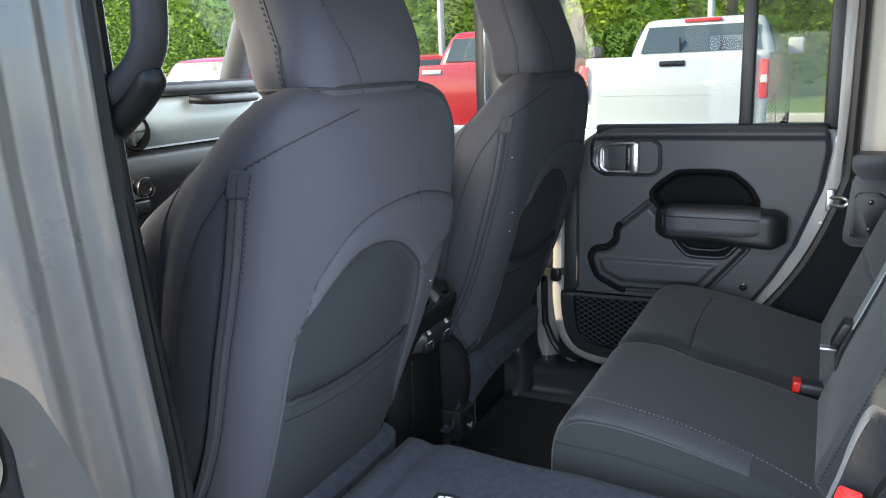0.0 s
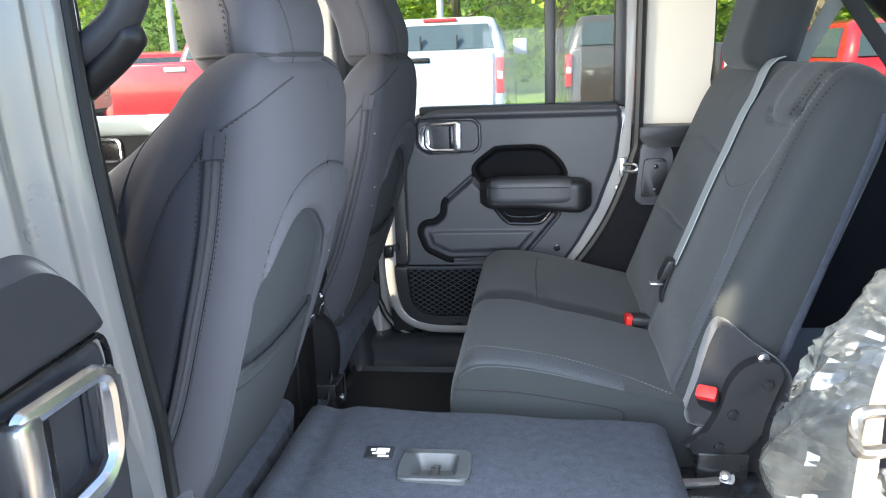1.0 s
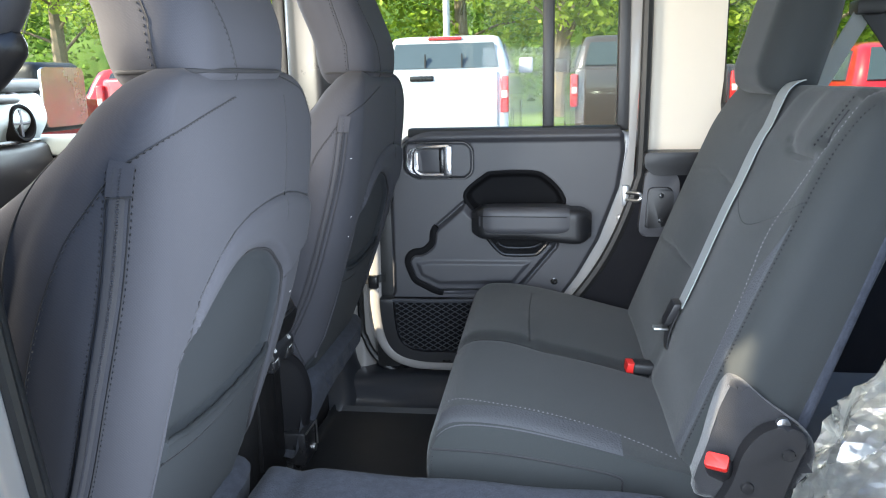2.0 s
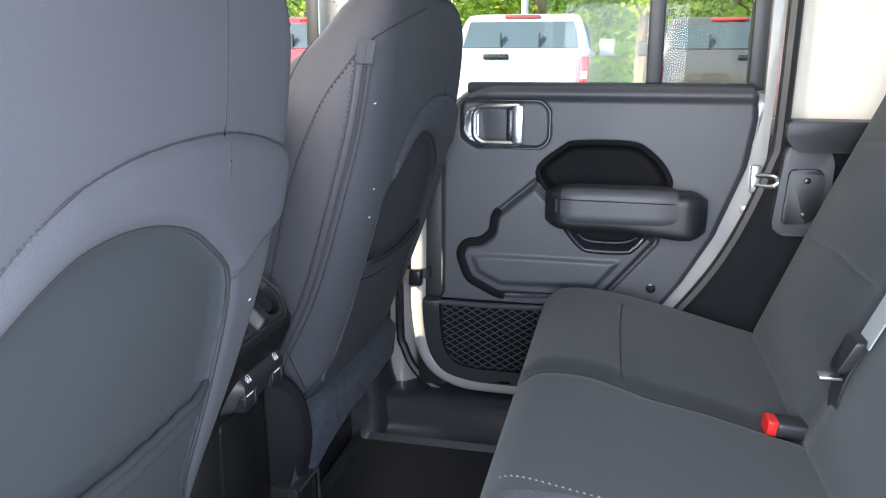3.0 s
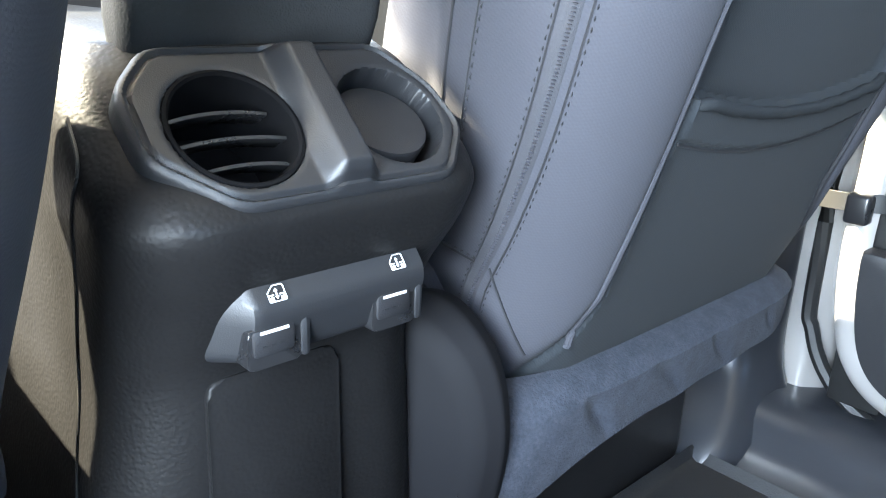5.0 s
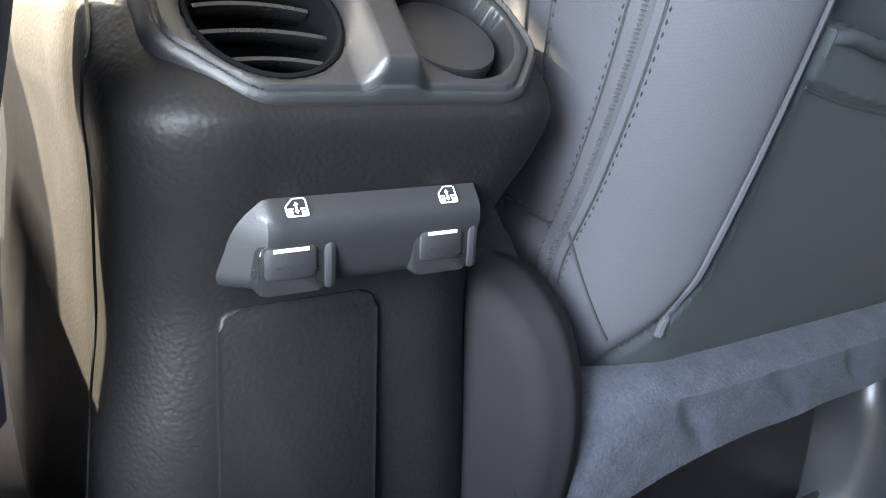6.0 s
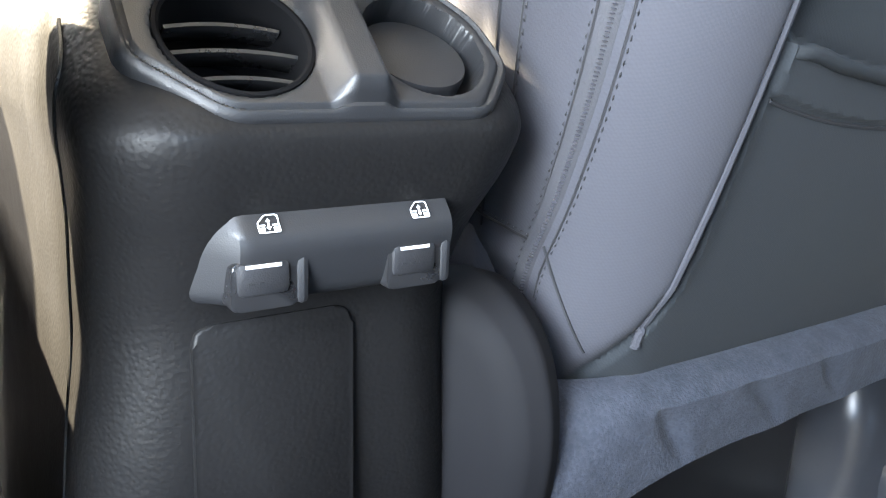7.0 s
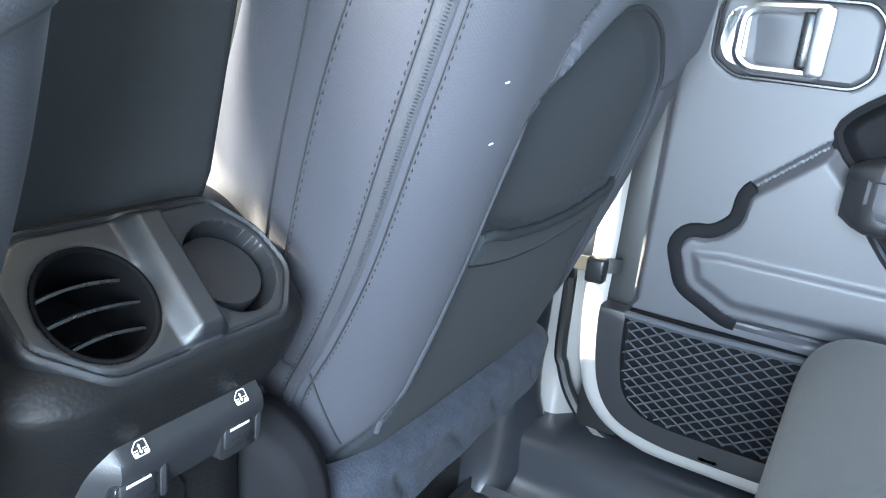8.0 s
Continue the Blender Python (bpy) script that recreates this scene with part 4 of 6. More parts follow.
    for k, t in enumerate(np.linspace(0, 1, 150)):
        s = -0.224 + 0.424 * t
        corner = float(1 - step(np.array(s), -0.224, -0.10))
        w = 0.0008 * math.sin(k * 0.21)
        cx = 0.020 * (1 - min(1, abs(s) / 0.205) ** 6)
        drop = 0.040 + 0.012 * (1 - t) + 0.055 * corner ** 1.5
        out = -0.086 * corner ** 1.5
        rows = [(-0.004 + cx, 0.0, 0.796), (0.012 + cx, 0.0, 0.790)]
        for q in np.linspace(0.08, 1.0, 12):
            fold = -0.0085 * max(0.0, math.sin(70 * (s + 0.9 * (0.8 - drop * q) + 0.006 * math.sin(50 * s)))) ** 5 * math.sin(math.pi * q) * (1 - 0.75 * t)
            rows.append((0.020 + cx + w * q - 0.004 * q + fold, out * q, 0.785 - drop * q))
        rows += [(0.010 + cx, out * 0.98, 0.781 - drop), (-0.04, out * 0.9, 0.785 - drop), (-0.12, 0.0, 0.775 - drop)]
        sk.append([(x, s + o, z) for x, o, z in rows])
    part("skirt", grid_mesh(bmesh.new(), np.array(sk)), CARPET, st, "grey carpet skirt under the backrest")
    # headrest
    hr = between([(1.340, 0.124, 0.100, 0.024, 0.022), (1.346, 0.136, 0.122, 0.040, 0.036), (1.365, 0.149, 0.136, 0.052, 0.046), (1.40, 0.151, 0.143, 0.056, 0.05), (1.48, 0.128, 0.142, 0.058, 0.05),
                  (1.55, 0.096, 0.132, 0.054, 0.048), (1.585, 0.070, 0.112, 0.040, 0.036), (1.60, 0.045, 0.085, 0.02, 0.018)], 50)
    bm = soft_solid(bmesh.new(), [((x - b, 0, z), (0, 1, 0), (1, 0, 0), a, b, r) for z, x, a, b, r in hr], 128)
    ht = tree_of(bm)
    head = part("headrest", bm, CLOTH, st)
    # dark ring drawing the shaded gap between headrest and backrest
    foot = [(0.099 + 0.051 * math.copysign(abs(math.sin(w)) ** 0.6, math.sin(w)), 0.135 * math.copysign(abs(math.cos(w)) ** 0.45, math.cos(w)), 1.3635) for w in np.linspace(0, 2 * math.pi, 64, endpoint=False)]
    part("foot_gap_shade", tube(bmesh.new(), foot, 0.0024, 8, closed=True), THREAD, head, "dark ring standing for the shaded gap under the headrest")
    hs = bmesh.new()
    for line in ([(-0.036, 1.352), (-0.06, 1.39), (-0.085, 1.43), (-0.10, 1.48), (-0.105, 1.57)],):
        p, n = draped(ht, smooth_line([(0.4, a, b) for a, b in line], 14), (-1, 0, 0), 0.0003)
        stitches(hs, p, n, 0.0070, 0.0048, 0.0010)
        part("seam", tube(bmesh.new(), [q + Vector((-0.0004, 0.004, 0)) for q in p], 0.0009, 5), THREAD, head)
    part("headrest_stitching", hs, THREAD, head)
    hs = bmesh.new()
    p, n = draped(ht, [(0.105 - 0.32 * max(0.0, z - 1.41), -0.5, z) for z in np.linspace(1.35, 1.57, 30)], (0, 1, 0), 0.0003)
    stitches(hs, p, n, 0.0070, 0.0048, 0.0010)
    part("seam", tube(bmesh.new(), [q + Vector((0.004, 0.0004, 0)) for q in p], 0.0009, 5), THREAD, head)
    part("headrest_stitching", hs, THREAD, head)
    for s in (-0.06, 0.06):
        part("post", rod(bmesh.new(), (0.10, s, 1.33), (0.10, s, 1.40), 0.007), CHROME, head)
    # cushion
    cs = between([(-0.225, 0.03, 0), (-0.21, 0.055, 0), (-0.17, 0.066, 0), (-0.10, 0.055, 0), (0.0, 0.052, 0), (0.10, 0.055, 0), (0.17, 0.066, 0), (0.21, 0.055, 0), (0.225, 0.03, 0)], 40)
    part("cushion", soft_solid(bmesh.new(), [((-0.30, y, 0.83), (1, 0, 0), (0, 0, 1), 0.25, h, 0.05) for y, h, _ in cs], 64), CLOTH, st)
    part("seat_base", box(bmesh.new(), -0.50, -0.06, -0.19, 0.19, FLOOR, 0.79, 0.02), PLASTIC_DARK, st)
    # plastic recliner shields
    out = np.array(smooth_close([(0.0, 0.62), (0.026, 0.72), (0.032, 0.785), (0.016, 0.838), (-0.026, 0.866), (-0.075, 0.85), (-0.11, 0.80), (-0.12, 0.62)], 8))
    mid, P = out.mean(0), []
    for t in np.r_[np.linspace(0, 0.22, 12), np.linspace(0.25, 0.75, 8), np.linspace(0.78, 1, 12)]:
        e = 0.083 * min(t, 1 - t)
        k = 1 - 0.16 * (1 - math.sqrt(1 - (1 - min(1, e / 0.016)) ** 2)) - 0.10 * (1 - min(1, e / 0.04))
        P.append([(x, -0.222 - t * (0.083 - 0.52 * max(0.0, x + 0.07)), z) for x, z in mid + (out - mid) * k])
    part("recliner_shield", grid_mesh(bmesh.new(), np.array(P), wrap=True, caps=True), RECESS, st, "rounded black recliner cover")
    return st, tree


SEAT_Y = 0.37
seat, seat_tree = front_seat("front_seat", "dark grey cloth front seat with a zippered edge and rear pouch")
seat.matrix_basis = pose(0, SEAT_Y, 0)
near_seat = tagged(copy_thing(seat, pose(0, -0.354, 0)), "dark grey cloth front seat beside the open rear door")
# lint on the cloth
for owner, s, z in ((seat, -0.233, 1.215), (seat, -0.212, 1.107), (seat, -0.206, 1.069), (near_seat, 0.179, 1.061)):
    p, n = draped(seat_tree, [(0.4, s, z), (0.4, s + 0.0025, z + 0.001)], (-1, 0, 0), 0.0003)
    part("lint_speck", tube(bmesh.new(), p, 0.0005, 5), WHITE, owner, "pale speck of lint")


# ---- rear bench ----
def rear_bench():
    st = thing("rear_seat", "dark grey cloth rear bench section with stitched panels, upright", "car seat", "rear seats")
    Y0, Y1 = -0.150, 0.640
    # cushion, skinned from side to side: a profile that droops to the rear
    def prof(k):
        return [(0.300, 0.70), (0.292, 0.76), (0.296, 0.815), (0.312, 0.845), (0.345, 0.860), (0.42, 0.856), (0.52, 0.835), (0.62, 0.808), (0.70, 0.785), (0.73, 0.76), (0.73, 0.69), (0.60, 0.665), (0.40, 0.675)]
    base = np.array(smooth_close(prof(0), 8))
    mid = base.mean(0)
    P = []
    ys = np.r_[np.linspace(0, 0.012, 4), np.linspace(0.02, 0.05, 5), np.linspace(0.056, Y1 - Y0 - 0.056, 90), np.linspace(Y1 - Y0 - 0.05, Y1 - Y0 - 0.02, 5), np.linspace(Y1 - Y0 - 0.012, Y1 - Y0, 4)]
    for t in ys:
        e = min(t, Y1 - Y0 - t)
        k = 1 - 0.10 * (1 - math.sqrt(max(0.0, 1 - (1 - min(1, e / 0.035)) ** 2)))
        q = mid + (base - mid) * np.array([1 - (1 - k) * 0.4, k])
        P.append([(x, Y0 + t, z) for x, z in q])
    P = np.array(P)
    x, y, z = P[..., 0], P[..., 1], P[..., 2]
    up = (z > 0.78)
    # two sitting places with a soft valley and stitched breaks
    valley = [(0.30, 0.235), (0.40, 0.230), (0.47, 0.205), (0.56, 0.215), (0.70, 0.22)]
    z = z - up * 0.010 * (1 - step(off_line(x, y, valley), 0.0, 0.035))
    z = z - up * 0.006 * (1 - step(off_line(x, y, [(0.445, 0.235), (0.435, 0.40), (0.44, 0.55)]), 0.0, 0.006))
    z = z + up * 0.006 * np.sin(np.clip((y + 0.15) / 0.38, 0, 1) * math.pi) * step(x, 0.33, 0.45)
    z = z + up * 0.006 * np.sin(np.clip((y - 0.23) / 0.40, 0, 1) * math.pi) * step(x, 0.33, 0.45)
    P[..., 2] = z
    bm = grid_mesh(bmesh.new(), P, wrap=True, caps=True)
    tree = tree_of(bm)
    cu = part("cushion", bm, CLOTH_REAR, st)
    sm = bmesh.new()
    for ln in ([(0.318, -0.06, 2), (0.40, -0.085, 2), (0.50, -0.088, 2), (0.60, -0.10, 2), (0.66, -0.12, 2)],):
        p, n = draped(tree, smooth_line(ln, 20), (0, 0, -1), 0.0002)
        stitches(sm, p, n, 0.0070, 0.0050, 0.0010)
    part("stitching", sm, THREAD_PALE, cu)
    sm = bmesh.new()
    side = [(0.303, -1, 0.815), (0.40, -1, 0.812), (0.50, -1, 0.798), (0.575, -1, 0.782), (0.582, -1, 0.762), (0.60, -1, 0.735)]
    p, n = draped(tree, smooth_line(side, 16), (0, 1, 0), 0.0002)
    tube(sm, p, 0.0018, 6)
    part("seam", sm, THREAD, cu)
    p, n = draped(tree, smooth_line([(0.306, -1, 0.812), (0.302, -1, 0.78), (0.300, -1, 0.745), (0.303, -1, 0.71)], 12), (0, 1, 0), 0.0003)
    if len(p) > 2:
        part("stitching", stitches(bmesh.new(), p, n, 0.0070, 0.0050, 0.0011), THREAD, cu)
    for ln in ([(0.44, 0.24, 2), (0.437, 0.40, 2), (0.44, 0.55, 2)], valley_line(valley)):
        p, n = draped(tree, smooth_line(ln, 12), (0, 0, -1), 0.0)
        part("seam", tube(bmesh.new(), [a - b * 0.0004 for a, b in zip(p, n)], 0.0012, 6), THREAD, cu)
    # perforated strip along the cushion's edge
    strip = []
    for t in np.linspace(0, 1, 40):
        row = []
        for w in np.linspace(0, 1, 7):
            xx = 0.312 + t * 0.27
            row.append((xx, -0.1485 + 0.055 * w, 2))
        p, n = draped(tree, row, (0, 0, -1), 0.0008)
        if len(p) == 7:
            strip.append([tuple(q) for q in p])
    part("perforated_edge", grid_mesh(bmesh.new(), np.array(strip)), CLOTH_MESH, cu)
    # backrest
    lean = math.radians(21.0)
    up_ = Vector((math.sin(lean), 0, math.cos(lean)))
    out = Vector((math.cos(lean), 0, -math.sin(lean)))
    foot = Vector((0.652, 0, 0.775))        # front face at the foot
    T = 0.140
    rows = between([(0.0, 0.60, 0.36, 0.03), (0.012, 0.85, 0.38, 0.042), (0.04, 1.0, 0.392, 0.05), (0.25, 1.0, 0.395, 0.05), (0.48, 0.95, 0.392, 0.05), (0.545, 0.82, 0.385, 0.042), (0.585, 0.66, 0.372, 0.036), (0.602, 0.44, 0.35, 0.025), (0.609, 0.20, 0.33, 0.012)], 130)
    sec = []
    for v, k, a, r in rows:
        c = foot + up_ * v + out * (T / 2) + Vector((0, 0.245, 0))
        sec.append((tuple(c), (0, 1, 0), tuple(out), a, T / 2 * k, r))
    def relief(P, N):
        o = np.array(foot)
        v = (P - o) @ np.array(up_)
        s = P[..., 1]
        front = step(-(N @ np.array(out)), 0.2, 0.8)
        h = 0.010 * np.sin(np.clip((s + 0.10) / 0.30, 0, 1) * math.pi) * step(v, 0.05, 0.15) * (1 - step(v, 0.36, 0.46))
        h = h + 0.010 * np.sin(np.clip((s - 0.25) / 0.33, 0, 1) * math.pi) * step(v, 0.05, 0.15) * (1 - step(v, 0.30, 0.36))
        h = h - 0.006 * (1 - step(off_line(s, v, [(0.20, 0.0), (0.185, 0.60)]), 0.0, 0.02))
        pad = inside(s, v, PAD)
        h = h - 0.007 * (1 - step(np.abs(pad + 0.003), 0.0, 0.006)) + 0.006 * step(pad, 0.0, 0.02)
        h = h - 0.004 * (1 - step(off_line(s, v, [(0.22, 0.405), (0.40, 0.415), (0.58, 0.395)]), 0.0, 0.006))
        h = h - 0.004 * (1 - step(off_line(s, v, [(0.24, 0.235), (0.40, 0.24), (0.56, 0.225)]), 0.0, 0.006))
        for ss in (0.30, 0.345):
            h = h - 0.004 * (1 - step(off_line(s, v, [(ss, 0.61), (ss + 0.005, 0.50)]), 0.0, 0.006))
        return h * front
    bm = soft_solid(bmesh.new(), sec, 200, relief)
    tree = tree_of(bm)
    br = part("backrest", bm, CLOTH_REAR, st)
    at = lambda s, v: foot + up_ * v - out * 0.2 + Vector((0, s, 0))
    sm = bmesh.new()
    p, n = draped(tree, smooth_line([at(-0.118, v) for v in (0.02, 0.14, 0.28, 0.42, 0.54, 0.58)], 20), out, 0.0003)
    stitches(sm, p, n, 0.0070, 0.0050, 0.0014)
    part("stitching", sm, THREAD, br)
    part("seam", tube(bmesh.new(), [q + Vector((0, 0.004, 0)) - m * 0.0004 for q, m in zip(p, n)], 0.0012, 5), THREAD, br)
    p, n = draped(tree, [at(s, v) for s, v in PAD], out, 0.0)
    part("seam", tube(bmesh.new(), p[:-18], 0.0018, 6), THREAD, br)
    p, n = draped(tree, smooth_line([at(s, v) for s, v in ((-0.072, 0.585), (-0.072, 0.545), (-0.062, 0.51))], 10), out, 0.0003)
    part("stitching", stitches(bmesh.new(), p, n, 0.0070, 0.0050, 0.0016), THREAD, br)
    sm = bmesh.new()
    p, n = draped(tree, smooth_line([at(s, v) for s, v in ((-0.085, 0.12), (-0.080, 0.26), (-0.062, 0.38), (-0.095, 0.50), (-0.10, 0.57))], 20), out, 0.0003)
    part("stitching", stitches(sm, p, n, 0.0070, 0.0046, 0.0008), THREAD_PALE, br)
    sm = bmesh.new()
    p, n = draped(tree, smooth_line([at(s, v) for s, v in ((0.15, 0.395), (0.08, 0.372), (0.02, 0.368), (-0.05, 0.395), (-0.112, 0.43))], 12), out, 0.0003)
    stitches(sm, p, n, 0.0070, 0.0046, 0.0008)
    part("stitching", sm, THREAD, br)
    strip = []
    for v in np.linspace(0.03, 0.40, 34):
        w0, w1 = -0.114, -0.082 - 0.03 * step(np.array(v), 0.30, 0.40)
        p, n = draped(tree, [at(w0 + (w1 - w0) * k / 5, v) for k in range(6)], out, 0.0008)
        if len(p) == 6:
            strip.append([tuple(q) for q in p])
    part("perforated_edge", grid_mesh(bmesh.new(), np.array(strip)), CLOTH_MESH, br)
    # carpeted rear side of the backrest
    bk = bmesh.new()
    rows2 = [((foot + up_ * v + out * (T - 0.004 - 0.03 * v / 0.55) + Vector((0, 0.245, 0))), 0.39) for v in np.linspace(0.0, 0.55, 12)]
    soft_solid(bk, [(tuple(c), (0, 1, 0), tuple(out), a, 0.008, 0.006) for c, a in rows2], 48)
    part("back_carpet", bk, CARPET, st)
    # carpet gusset at the foot of the side
    g = [(0.682, 0.765), (0.694, 0.85), (0.716, 0.925), (0.735, 0.938), (0.770, 0.91), (0.835, 0.855), (0.83, 0.80), (0.78, 0.77)]
    bm = bmesh.new()
    prism(bm, smooth_close(g, 5), "y", -0.164, -0.10, 0.012, 3)
    for v in bm.verts:
        v.co.y += 0.004 * noise.noise(v.co * 40)
    part("gusset", bm, CARPET_MID, st, "loose fuzzy carpet gusset at the hinge")
    # headrest
    hs = between([(0.595, 0.06, 0.10, 0.02), (0.605, 0.09, 0.118, 0.035), (0.64, 0.112, 0.125, 0.045), (0.74, 0.112, 0.125, 0.045), (0.80, 0.10, 0.12, 0.04), (0.83, 0.06, 0.10, 0.03)], 30)
    bm = soft_solid(bmesh.new(), [(tuple(foot + up_ * (v * 0.97) + out * (0.030 - 0.10 * (v - 0.6)) + Vector((0, 0.38, 0))), (0, 1, 0), tuple(out), a, d / 2, r) for v, d, a, r in hs], 80)
    part("headrest", bm, CLOTH_REAR, st)
    return st, tree, at, out


def valley_line(v):
    return [(x, y, 2) for x, y in v]


PAD = rounded([(-0.085, 0.66), (-0.085, 0.54), (-0.070, 0.492), (0.030, 0.492), (0.055, 0.52), (0.060, 0.66)], 0.025)
bench, bench_tree, bench_at, bench_out = rear_bench()


def belts():
    st = thing("seat_belt", "grey webbing seat belt across the rear backrest with a latch plate", "seat belt", "seat belts")
    pts = []
    run = smooth_line([(0.235, 0.600, 0), (0.207, 0.560, 0), (0.185, 0.490, 0), (0.158, 0.395, 0), (0.150, 0.305, 0), (0.146, 0.250, 0), (0.150, 0.185, 0)], 6)
    for q in run:
        p, n = draped(bench_tree, [bench_at(q.x, q.y)], bench_out, 0.009)
        pts += p
    part("webbing", strap(bmesh.new(), pts, (0, 1, 0), 0.040, 0.002), WEBBING, st)
    e = pts[-1]
    part("latch_plate", prism_at(rounded([(-0.016, -0.03), (0.016, -0.03), (0.02, 0.012), (-0.02, 0.012)], 0.006), e + Vector((-0.012, 0, -0.005)), 0.006), PLASTIC_DARK, st)
    part("tongue", box(bmesh.new(), e.x - 0.045, e.x - 0.02, e.y - 0.010, e.y + 0.010, e.z - 0.045, e.z - 0.041, 0.001), STEEL, st)
    low = smooth_line([e + Vector((-0.004, 0.004, -0.005)), e + Vector((-0.020, 0.010, -0.06)), (0.692, 0.185, 0.83), (0.700, 0.20, 0.79)], 6)
    part("webbing", strap(bmesh.new(), low, (0, 1, 0), 0.036, 0.002), WEBBING_BLACK, st)
    # buckles
    for at, way, red in (((0.626, 0.216, 0.812), (1, 0.08, -0.10), 0), ((0.703, -0.186, 0.832), (0.30, 0.62, -0.72), 1)):
        b = thing("belt_buckle", "black seat belt buckle with a red release button", "buckle", "belt buckles")
        m = Vector(way).to_track_quat("X", "Z").to_matrix().to_4x4()
        b.matrix_basis = Matrix.Translation(at) @ m
        part("housing", box(bmesh.new(), 0.006, 0.085 if not red else 0.06, -0.0175, 0.0175, -0.011, 0.011, 0.006, 3), PLASTIC_DARK, b)
        part("button", prism(bmesh.new(), rounded([(-0.015, -0.010), (0.015, -0.010), (0.015, 0.010), (-0.015, 0.010)], 0.003), "x", -0.004, 0.009, 0.002), RED, b, "red release button")
        part("stalk", strap(bmesh.new(), [(0.06, 0, -0.002), (0.10, 0, -0.006), (0.13, 0, -0.012)], (0, 1, 0), 0.026, 0.004), STEEL, b)


def prism_at(outline, c, thick):
    """A flat plate that leans with the backrest."""
    bm = bmesh.new()
    prism(bm, outline, "x", -thick, thick, 0.002)
    for v in bm.verts:
        v.co = Vector((v.co.x + v.co.z * 0.42, v.co.y, v.co.z)) + c
    return bm


BEZEL_GREY = material("grey_green_plastic", (0.034, 0.037, 0.039), 0.5, stain=0.1, stain_scale=30)


def folded_seat():
    st = thing("folded_seat", "rear seat section folded flat with a grey carpeted back", "car seat", "rear seats")
    x0, x1, y0, y1 = 0.055, 0.650, -0.615, -0.178
    n, m = 90, 70
    P = []
    u, v = np.meshgrid(np.linspace(0, 1, n), np.linspace(0, 1, m), indexing="ij")
    x = x0 + (x1 - x0) * u
    y = y0 + (y1 - y0) * v
    e = np.minimum(np.minimum(x - x0, x1 - x), np.minimum(y - y0, y1 - y))
    z = 0.812 - 0.022 * u - 0.045 * (1 - np.sqrt(np.clip(1 - (1 - np.clip(e / 0.045, 0, 1)) ** 2, 0, 1)))
    z = z - 0.006 * (1 - step(np.abs(x - 0.12), 0.0, 0.03)) + 0.0015 * np.sin(31 * x + 17 * y) * np.sin(23 * y)
    hole = inside(x, y, rounded([(0.272, -0.425), (0.335, -0.425), (0.335, -0.345), (0.272, -0.345)], 0.01))
    z = z - 0.02 * step(hole, 0.0, 0.004)
    part("carpet_back", grid_mesh(bmesh.new(), np.stack([x, y, z], -1)), CARPET, st, "grey carpeted seat back")
    part("backrest", box(bmesh.new(), x0 + 0.004, x1 - 0.004, y0 + 0.004, y1 - 0.004, 0.66, 0.768, 0.03, 4), CLOTH_REAR, st)
    # release pull in a black bezel
    cx, cy, cz = 0.300, -0.385, 0.8035
    rim = rounded([(-0.048, -0.042), (0.048, -0.042), (0.052, 0.0), (0.048, 0.042), (-0.048, 0.042), (-0.052, 0.0)], 0.012)
    hole = rounded([(-0.030, -0.028), (0.030, -0.028), (0.030, 0.028), (-0.030, 0.028)], 0.010)
    bm = bmesh.new()
    rings = []
    for pts, h in ((rim, -0.003), (rim, 0.004), ([(a * 0.95, b * 0.95) for a, b in rim], 0.006), ([(a * 1.08, b * 1.08) for a, b in hole], 0.005), (hole, 0.002), ([(a * 0.8, b * 0.8) for a, b in hole], -0.018)):
        m2 = 48
        idx = np.linspace(0, len(pts), m2, endpoint=False)
        loop = []
        pp = np.array(pts + [pts[0]])
        seg = np.r_[0, np.cumsum(np.hypot(*np.diff(pp, axis=0).T))]
        tt = np.linspace(0, seg[-1], m2, endpoint=False)
        loop = [(cx + np.interp(t, seg, pp[:, 0]), cy + np.interp(t, seg, pp[:, 1]), cz + h) for t in tt]
        rings.append(loop)
    grid_mesh(bm, np.array(rings), wrap=True)
    bm.faces.new([bm.verts[i] for i in ensure(bm)][-48:])
    pull = part("release_bezel", bm, BEZEL_GREY, st, "grey plastic release bezel")
    part("release_tongue", strap(bmesh.new(), [(cx, cy - 0.02, cz - 0.014), (cx, cy, cz - 0.002), (cx, cy + 0.02, cz - 0.010)], (1, 0, 0), 0.010, 0.004), PLASTIC_GLOSS, pull)
    # woven warning label: small pictogram bars
    lb = part("label", box(bmesh.new(), 0.196, 0.236, -0.372, -0.338, 0.806, 0.8085, 0.0005), PLASTIC_DARK, st, "black printed fabric label")
    pr = bmesh.new()
    for a, b, c, d in ((0.212, 0.230, -0.356, -0.345), (0.207, 0.226, -0.362, -0.358), (0.216, 0.232, -0.369, -0.365), (0.203, 0.210, -0.352, -0.347)):
        box(pr, a, b, c, d, 0.8085, 0.8092)
    part("print", pr, WHITE, lb)
    return st


def ensure(bm):
    bm.verts.ensure_lookup_table()
    return range(len(bm.verts))


